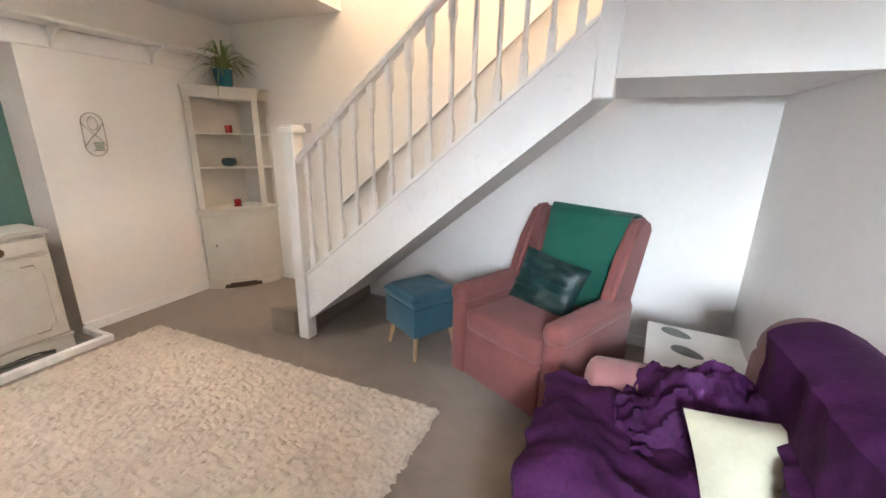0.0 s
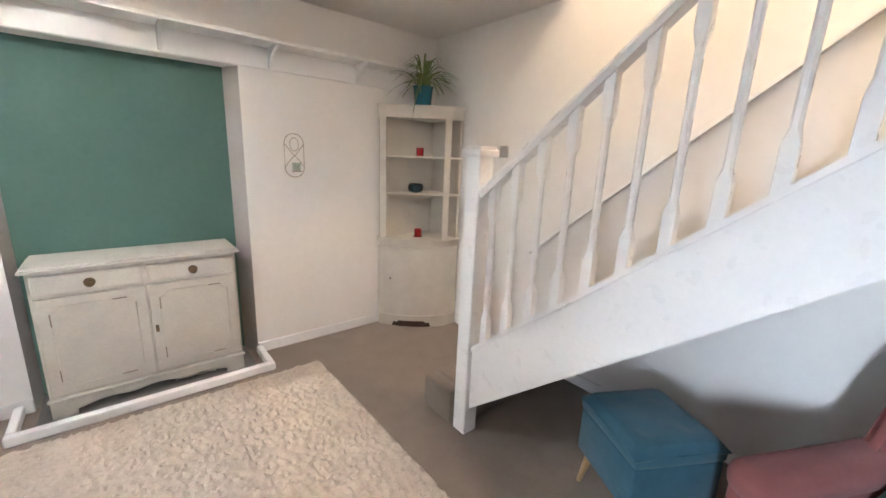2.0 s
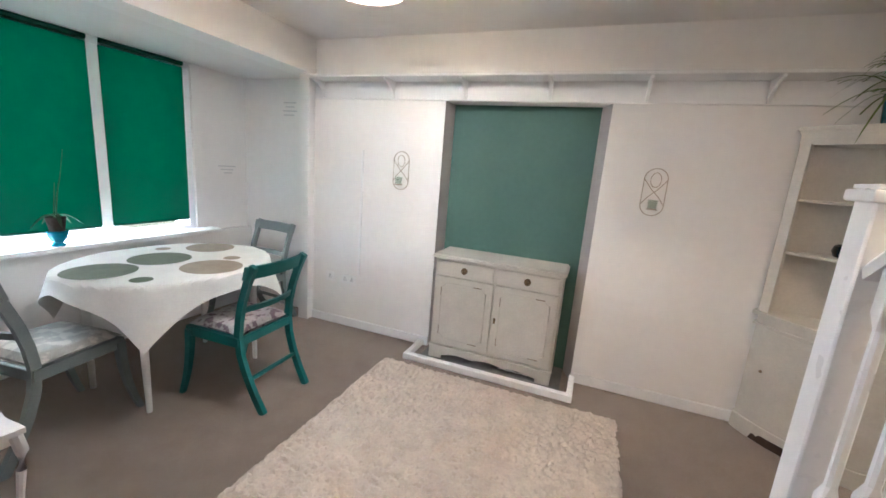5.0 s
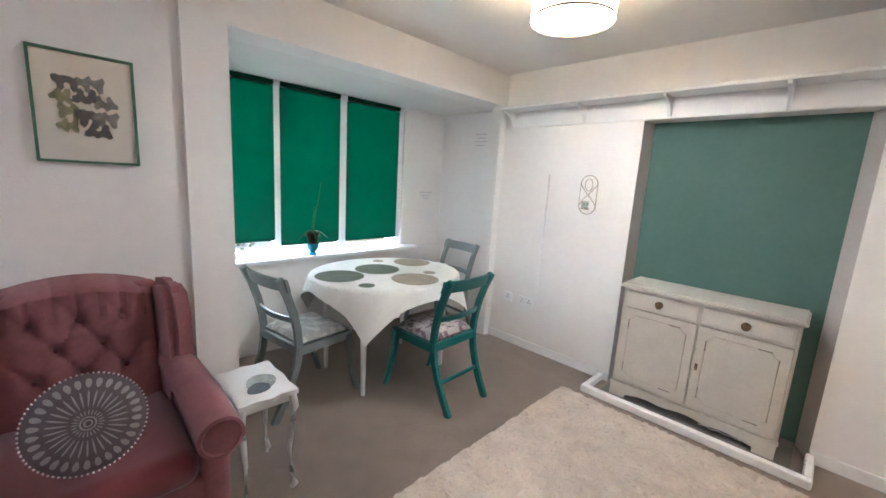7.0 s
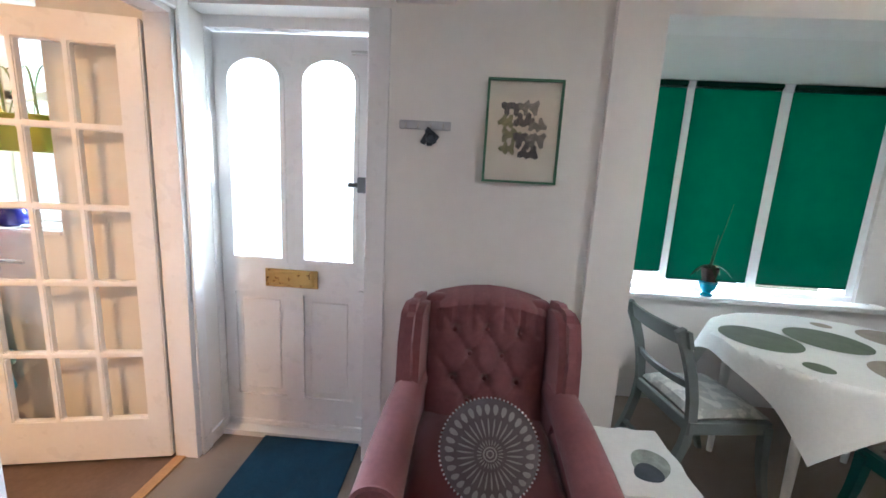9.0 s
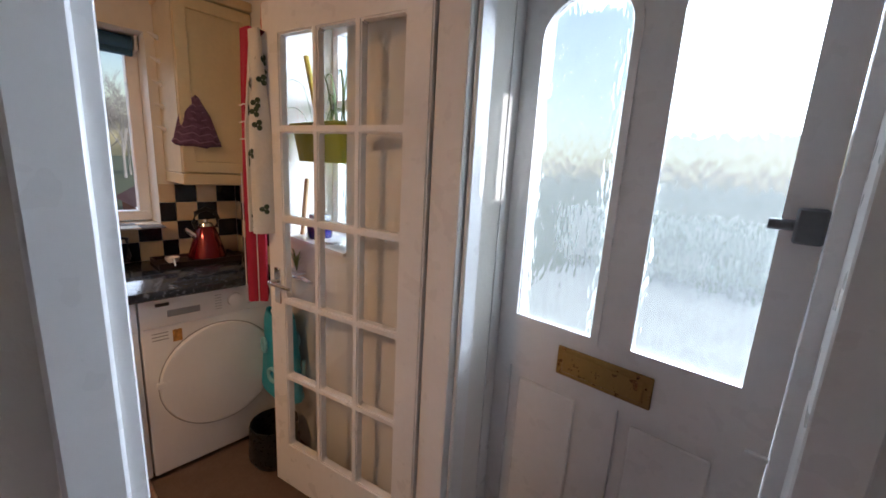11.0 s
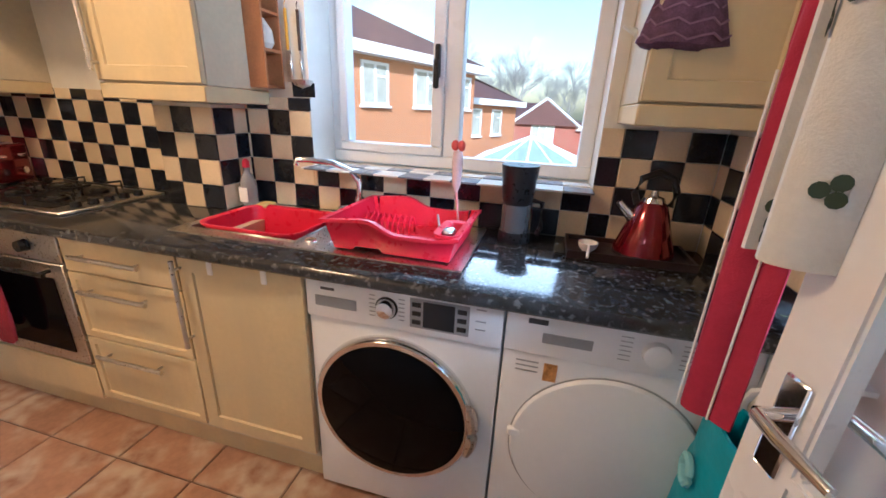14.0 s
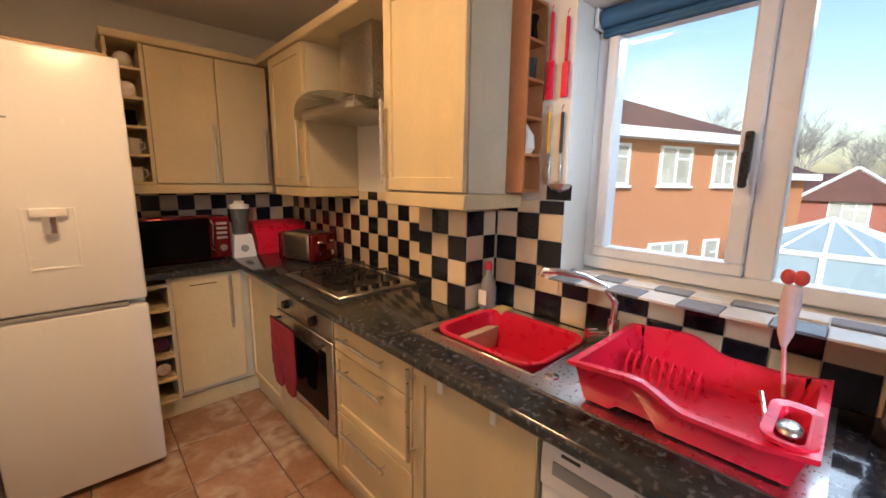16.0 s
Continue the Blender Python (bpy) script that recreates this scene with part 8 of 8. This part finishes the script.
for m, sc in ((M_BRICK, 1.0), (M_BRICKRED, 1.0)):
    nt = m.node_tree
    bsdf = nt.nodes["Principled BSDF"]
    src = bsdf.inputs["Base Color"].links[0].from_socket
    bt_ = nt.nodes.new("ShaderNodeTexBrick")
    bt_.inputs["Scale"].default_value = 1.0
    bt_.inputs["Brick Width"].default_value, bt_.inputs["Row Height"].default_value, bt_.inputs["Mortar Size"].default_value = 0.225, 0.075, 0.006
    bt_.inputs["Mortar"].default_value = (0.36, 0.26, 0.18, 1)
    tc_ = nt.nodes.new("ShaderNodeTexCoord")
    mp_ = nt.nodes.new("ShaderNodeMapping")
    mp_.inputs["Rotation"].default_value = (radians(90), 0, 0)
    nt.links.new(tc_.outputs["Object"], mp_.inputs["Vector"])
    nt.links.new(mp_.outputs[0], bt_.inputs["Vector"])
    nt.links.new(src, bt_.inputs["Color1"])
    nt.links.new(src, bt_.inputs["Color2"])
    nt.links.new(bt_.outputs["Color"], bsdf.inputs["Base Color"])

GZ = -2.7
bm = bmesh.new()
prism(bm, [(-400, -400), (400, -400), (400, 400), (-400, 400)], "z", GZ - 1, GZ)
structure("ground", bm, M_GROUND, "winter lawn reaching the distance", "ground")
structure("terrace", boxes((-4.5, -9.0, GZ, 3.48, -2.1, -0.05)), M_PAVING, "pale paving in front of the house", "pavement")


def window_of(parent, x0, x1, z0, z1, y, bars=1):
    w = part("window", B(x0, y - 0.03, z0, x1, y - 0.006, z1), M_CURTAIN, parent)
    bm = bmesh.new()
    t = 0.07
    for r in ((x0 - t, z0 - t, x1 + t, z0), (x0 - t, z1, x1 + t, z1 + t), (x0 - t, z0, x0, z1), (x1, z0, x1 + t, z1)):
        box(bm, r[0], y - 0.06, r[1], r[2], y + 0.02, r[3])
    for k in range(bars):
        xb = x0 + (x1 - x0) * (k + 1) / (bars + 1)
        box(bm, xb - 0.035, y - 0.055, z0, xb + 0.035, y - 0.005, z1)
    box(bm, x0 + (x1 - x0) * 0.5, y - 0.054, z0 + (z1 - z0) * 0.68, x1, y - 0.006, z0 + (z1 - z0) * 0.68 + 0.06)
    part("frame", bm, M_FASCIA, w)
    part("sill", B(x0 - 0.12, y - 0.12, z0 - 0.13, x1 + 0.12, y + 0.01, z0 - 0.07), M_FASCIA, w)


def house(label, at, turn, length, depth, eave, ridge, brick, windows, gable=False):
    """A brick house; local x runs along its front at y = 0, which looks towards -y."""
    h_ = thing("house", label, "house", at, turn)
    part("wall", boxes((0, 0, 0, length, depth, eave)), brick, h_)
    bm = bmesh.new()
    o = 0.35
    if gable:
        vs = [bm.verts.new(p) for p in ((-o, -o, eave), (length + o, -o, eave), (length / 2, -o, ridge), (-o, depth + o, eave), (length + o, depth + o, eave), (length / 2, depth + o, ridge))]
        for f in ((0, 2, 5, 3), (1, 4, 5, 2), (0, 1, 2), (3, 5, 4), (0, 3, 4, 1)):
            bm.faces.new([vs[i] for i in f])
    else:
        hip = depth * 0.5
        vs = [bm.verts.new(p) for p in ((-o, -o, eave + 0.12), (length + o, -o, eave + 0.12), (length + o, depth + o, eave + 0.12), (-o, depth + o, eave + 0.12), (hip, depth / 2, ridge), (length - hip, depth / 2, ridge))]
        for f in ((0, 1, 5, 4), (1, 2, 5), (2, 3, 4, 5), (3, 0, 4), (0, 3, 2, 1)):
            bm.faces.new([vs[i] for i in f])
    rf = part("roof", bm, M_ROOF, h_, "brown tiled roof")
    if gable:
        bm = bmesh.new()
        vs = [bm.verts.new(p) for p in ((0, -0.01, eave), (length, -0.01, eave), (length / 2, -0.01, ridge - 0.2))]
        bm.faces.new(vs)
        bmesh.ops.solidify(bm, geom=bm.faces[:], thickness=0.02)
        part("gable", bm, brick, h_)
        for sg in (0, 1):
            bm = bmesh.new()
            a = Vector((-o if sg == 0 else length + o, -o - 0.02, eave - 0.05))
            b = Vector((length / 2, -o - 0.02, ridge))
            tube(bm, [a, b], 0.09, 4)
            part("bargeboard", bm, M_FASCIA, rf)
    else:
        bm = bmesh.new()
        box(bm, -o, -o - 0.05, eave - 0.12, length + o, -o + 0.03, eave + 0.13)
        box(bm, length + o - 0.03, -o, eave - 0.12, length + o + 0.05, depth + o, eave + 0.13)
        box(bm, -o, -o, eave - 0.12, length + o, 0, eave - 0.08)
        part("fascia", bm, M_FASCIA, rf)
        bm = bmesh.new()
        cyl(bm, (length * 0.45, depth * 0.22, ridge - 1.3), (length * 0.45, depth * 0.22, ridge - 0.62), 0.09, seg=10)
        part("vent_pipe", bm, M_FASCIA, rf)
    for w in windows:
        window_of(h_, *w)
    return h_


# the nearest house: its front runs away from the window, lit by the sun
house("orange brick house with a brown hipped roof and white windows", (6.78, 6.05, GZ), -19.6, 10.4, 8.5, 5.33, 7.65, M_BRICK,
      [(4.9, 5.75, 4.12, 5.02, 0.0), (7.0, 8.1, 4.12, 5.02, 0.0), (9.2, 10.0, 4.12, 5.02, 0.0), (6.9, 8.3, 1.3, 2.42, 0.0, 2), (9.2, 9.75, 1.3, 2.42, 0.0, 0), (4.7, 5.6, 1.3, 2.42, 0.0), (2.6, 3.5, 4.12, 5.02, 0.0), (0.65, 1.55, 4.12, 5.02, 0.0)])
house("orange brick wing with a lower brown roof", (18.2, 3.3, GZ), -19.6, 5.1, 6.5, 4.4, 6.2, M_BRICK,
      [(0.65, 1.45, 3.05, 4.05, 0.0, 0), (2.6, 3.4, 3.05, 4.05, 0.0, 0)])
house("red brick house with a white trimmed gable", (34.0, 2.6, GZ), -90, 4.6, 9.0, 3.2, 5.1, M_BRICKRED, [(1.4, 3.0, 2.0, 3.1, 0.0, 2)], gable=True)
house("red brick house with a brown roof", (35.5, 5.6, GZ), -90, 8.5, 7.0, 3.0, 4.9, M_BRICKRED, [(0.6, 1.7, 1.9, 2.8, 0.0, 1), (6.0, 7.0, 1.9, 2.8, 0.0, 1)])
house("red brick house with a steep gable behind the fence", (27.0, -4.6, GZ), -90, 5.0, 6.0, 1.2, 3.0, M_BRICKRED, [], gable=True)

# conservatory roof
cs = thing("conservatory", "white conservatory with a hipped glass roof", "conservatory", (17.5, 0.4, GZ))
part("wall", boxes((-1.9, -1.8, 0, 1.9, 1.9, 0.6)), M_BRICKRED, cs)
apex = Vector((0, 0, 3.2))
ring = [Vector((1.9 * c, 1.9 * s, 2.35)) for c, s in ((-1, -1), (0, -1), (1, -1), (1, 0), (1, 1), (0, 1), (-1, 1), (-1, 0))]
for a, b in zip(ring, ring[1:] + ring[:1]):
    bm = bmesh.new()
    bm.faces.new([bm.verts.new(v) for v in (a, b, apex)])
    part("roof_pane", bm, mat("roof_glass", (0.30, 0.38, 0.42), 0.12, var=0.05) if "roof_glass" not in bpy.data.materials else bpy.data.materials["roof_glass"], cs)
    bm = bmesh.new()
    tube(bm, [a, apex], 0.05, 6)
    m1 = (a + b) / 2
    tube(bm, [m1, apex], 0.035, 6)
    tube(bm, [a, b], 0.08, 6)
    part("roof_bar", bm, M_FASCIA, cs)
    bm = bmesh.new()
    box(bm, a.x - 0.06, a.y - 0.06, 0.6, a.x + 0.06, a.y + 0.06, 2.35)
    part("post", bm, M_FASCIA, cs)
    bm = bmesh.new()
    bm.faces.new([bm.verts.new(v) for v in (Vector((a.x, a.y, 0.6)), Vector((b.x, b.y, 0.6)), b, a)])
    part("side_pane", bm, bpy.data.materials["roof_glass"], cs)

fn = thing("fence", "brown close-boarded garden fence", "fence", (13.0, 0, GZ))
for k in range(64):
    y = -14 + 0.31 * k
    part("board", B(-0.01, y, 0.1, 0.012, y + 0.29, 1.75), M_FENCE, fn)
part("rail", boxes((0.013, -14, 0.4, 0.06, 5.8, 0.48), (0.013, -14, 1.4, 0.06, 5.8, 1.48)), M_FENCE, fn)
part("cap", B(-0.03, -14, 1.75, 0.06, 5.8, 1.80), M_FENCE, fn)

# bare winter trees


def branch(bm, p, d, length, r, depth, rng):
    q = p + d * length
    mid = p.lerp(q, 0.5) + Vector((rng.uniform(-1, 1), rng.uniform(-1, 1), 0)) * length * 0.05
    tube(bm, [p, mid, q], [r, r * 0.85, r * 0.65], 3 if depth < 3 else 5)
    if depth == 0:
        return
    for k in range(4 if depth > 1 else 5):
        ax = Vector((rng.uniform(-1, 1), rng.uniform(-1, 1), rng.uniform(-0.2, 0.5))).normalized()
        nd = (d + ax * rng.uniform(0.45, 0.85)).normalized()
        nd.z = max(nd.z, -0.05)
        branch(bm, p.lerp(q, rng.uniform(0.5, 1.0)), nd, length * rng.uniform(0.55, 0.8), r * 0.55, depth - 1, rng)


def bare_tree(seed, height):
    rng = random.Random(seed)
    bm = bmesh.new()
    trunk = bmesh.new()
    tube(trunk, [(0, 0, 0), (0.05, 0.02, height * 0.2), (0.0, 0.05, height * 0.42)], [height * 0.013, height * 0.010, height * 0.007], 8)
    for k in range(7):
        branch(bm, Vector((0.0, 0.04, height * (0.18 + 0.035 * k))), Vector((rng.uniform(-0.6, 0.6), rng.uniform(-0.6, 0.6), 1)).normalized(), height * 0.22, height * 0.005, 4, rng)
    return trunk, bm


protos = []
for seed in (1, 2, 3):
    t_ = thing("tree", "bare winter tree with a dense crown of fine twigs", "tree", (300, 300 + 20 * seed, GZ), 0, "bare trees behind the houses")
    trunk, crown = bare_tree(seed, 15.5)
    part("trunk", trunk, M_HAZYBARK, t_)
    part("crown", crown, M_HAZYBARK, t_)
    protos.append(t_)
rng = random.Random(9)
k = 0
for y in [-50 + 4.6 * i for i in range(28)]:
    for row in range(1 + (rng.random() < 0.3)):
        x = 82 + 9 * row + rng.uniform(-4, 4)
        s = rng.uniform(0.8, 1.25)
        m = pose(x, y + rng.uniform(-1.5, 1.5), GZ, 0, 0, rng.uniform(0, 360)) @ Matrix.Scale(s, 4)
        if k < 3:
            protos[k].matrix_world = m
        else:
            c_ = copy_thing(protos[k % 3], m)
        k += 1
# hedge and wall opposite the front door
M_HEDGE = mat("hedge_leaf", (0.12, 0.17, 0.08), 0.7, var=0.3, scale=20)
bm = bmesh.new()
rng = random.Random(6)
for i in range(2600):
    x, z = rng.uniform(-2.5, 3.2), rng.uniform(-0.05, 0.95)
    y = -6.6 + rng.uniform(-0.3, 0.3)
    a, b = rng.uniform(0, 6.28), rng.uniform(-1, 1)
    s = rng.uniform(0.03, 0.06)
    d1 = Vector((math.cos(a), math.sin(a) * 0.5, b)) * s
    d2 = Vector((-math.sin(a), 0.4, math.cos(a))) * s * 0.6
    p = Vector((x, y, z))
    bm.faces.new([bm.verts.new(q) for q in (p - d1, p + d2, p + d1, p - d2)])
hd_ = one("hedge", bm, M_HEDGE, "clipped green hedge across the front path", "hedge", smooth=False)
hd_["kind"] = "stuff"
one("garden_wall", B(-4.0, -7.3, -0.05, 4.0, -7.1, 0.9), mat("pale_render", (0.72, 0.68, 0.60), 0.85, var=0.08, scale=1.5, bump=0.2), "pale rendered garden wall behind the hedge", "wall")
one("porch_post", B(1.28, -2.1, -0.05, 1.44, -1.94, 2.28, bevel=0.01), M_SATIN, "white square porch post", "post")
one("porch_roof", B(0.3, -2.12, 2.28, 1.75, -1.135, 2.36, bevel=0.01), M_FASCIA, "flat white porch roof over the front door", "porch roof")

# ---- wall tiles ----
T = 0.1


def tile_mesh(name, w, h, material):
    bm = bmesh.new()
    box(bm, 0, -w / 2 + 0.0012, 0.0012, 0.006, w / 2 - 0.0012, h - 0.0012)
    top = [f for f in bm.faces if f.normal.x > 0.5]
    r = bmesh.ops.inset_region(bm, faces=top, thickness=0.004, depth=0.0015)
    return mesh_of(name, bm, material, False)


@functools.lru_cache(maxsize=None)
def tile_data(w, h, dark):
    return tile_mesh("tile", w, h, M_TILEB if dark else M_TILEC)


@functools.lru_cache(maxsize=None)
def ledge_tile(w, h, dark):
    return tile_mesh("tile", w, h, M_TILEW if not dark else M_TILEG)


M_TILEW = mat("white_ledge_tile", (0.70, 0.68, 0.62), 0.2, var=0.05, scale=12, random_amount=0.08)
M_TILEG = mat("grey_ledge_tile", (0.20, 0.22, 0.25), 0.2, var=0.1, scale=12, random_amount=0.1)


def tile_field(parent, a0, a1, z0, z1, place, phase=0, data=tile_data):
    """Rows of tiles from a0 to a1 and z0 to z1; place(a, z) gives the pose of one whose face looks along its own +x."""
    j, z = 0, z0
    while z < z1 - 0.012:
        hh = round(min(T, z1 - z), 3)
        i, a = 0, a0
        while a < a1 - 0.012:
            ww = round(min(T, a1 - a), 3)
            ob = new("tile", data(ww, hh, (i + j + phase) % 2 == 0))
            ob.parent = parent
            ob.matrix_basis = place(a + ww / 2, z)
            i, a = i + 1, a + T
        j, z = j + 1, z + T


def splash(name, label):
    ob = thing(name, label, "tiles")
    ob["kind"] = "structure"
    return ob


E_ = lambda y, z: pose(KE, y, z, 0, 0, 180)
sp = splash("splashback_east", "black and cream chequered glazed wall tiles")
tile_field(sp, WY0, WY1, 0.893, WZ0 - 0.004, E_, 1)
tile_field(sp, WY1, 0.94, 0.893, 1.343, E_, 0)
tile_field(sp, KS + 0.007, WY0, 0.893, 1.289, E_, 1)
tile_field(sp, 1.22, 2.03, 0.893, 1.343, E_, 0)
tile_field(sp, 2.03, KN - 0.007, 0.893, 1.343, E_, 0)
tile_field(sp, 1.29, 1.59, 1.345, 1.60, E_, 0)
tile_field(sp, 0.60, 0.70, 1.345, 1.40, E_, 0)
sp = splash("splashback_boxing", "black and cream tiles round the pipe boxing")
tile_field(sp, 0.934, 1.22, 0.893, 1.303, lambda y, z: pose(3.02, y, z, 0, 0, 180), 0)
tile_field(sp, 3.02, KE - 0.007, 0.893, 1.303, lambda x, z: pose(x, 0.94, z, 0, 0, -90), 1)
sp = splash("splashback_north", "black and cream chequered tiles behind the microwave")
tile_field(sp, 2.11, KE - 0.007, 0.893, 1.312, lambda x, z: pose(x, KN, z, 0, 0, -90), 0)
sp = splash("splashback_south", "black and cream chequered tiles beside the kettle")
tile_field(sp, 2.62, KE - 0.007, 0.893, 1.289, lambda x, z: pose(x, KS, z, 0, 0, 90), 0)
sp = splash("window_ledge_tiles", "white and grey tiled kitchen window ledge")
tile_field(sp, WY0, WY1, 0.0, 0.17, lambda y, z: pose(KE + z - 0.006, y, WZ0, 0, -90, 0), 0, ledge_tile)

# ---- floor tiles ----
bm = bmesh.new()
box(bm, -0.172, -0.172, 0, 0.172, 0.172, 0.008)
top = [f for f in bm.faces if f.normal.z > 0.5]
bmesh.ops.inset_region(bm, faces=top, thickness=0.006, depth=0.0)
for v in bm.verts:
    if v.co.z > 0.004 and (abs(v.co.x) > 0.171 or abs(v.co.y) > 0.171):
        v.co.z -= 0.003
floor_tile = mesh_of("floor_tile", bm, M_TERRA, False)
fl = thing("floor_kitchen", "mottled terracotta floor tiles with brown grout", "floor")
fl["kind"] = "structure"
for i in range(-3, 2):
    for j in range(-6, 4):
        x, y = 2.52 - 0.175 + 0.35 * i, 1.84 + 0.175 + 0.35 * j
        if x - 0.1 < 1.6 and not -0.9 < y < 3.2:
            continue
        x0 = x
        if x < 1.50 or x > 3.0 or y < -1.0 or y > 3.1:
            continue
        ob = new("floor_tile", floor_tile)
        ob.parent = fl
        ob.matrix_basis = pose(x, y, -0.008, 0, 0, 90 * ((i * 3 + j) % 4))
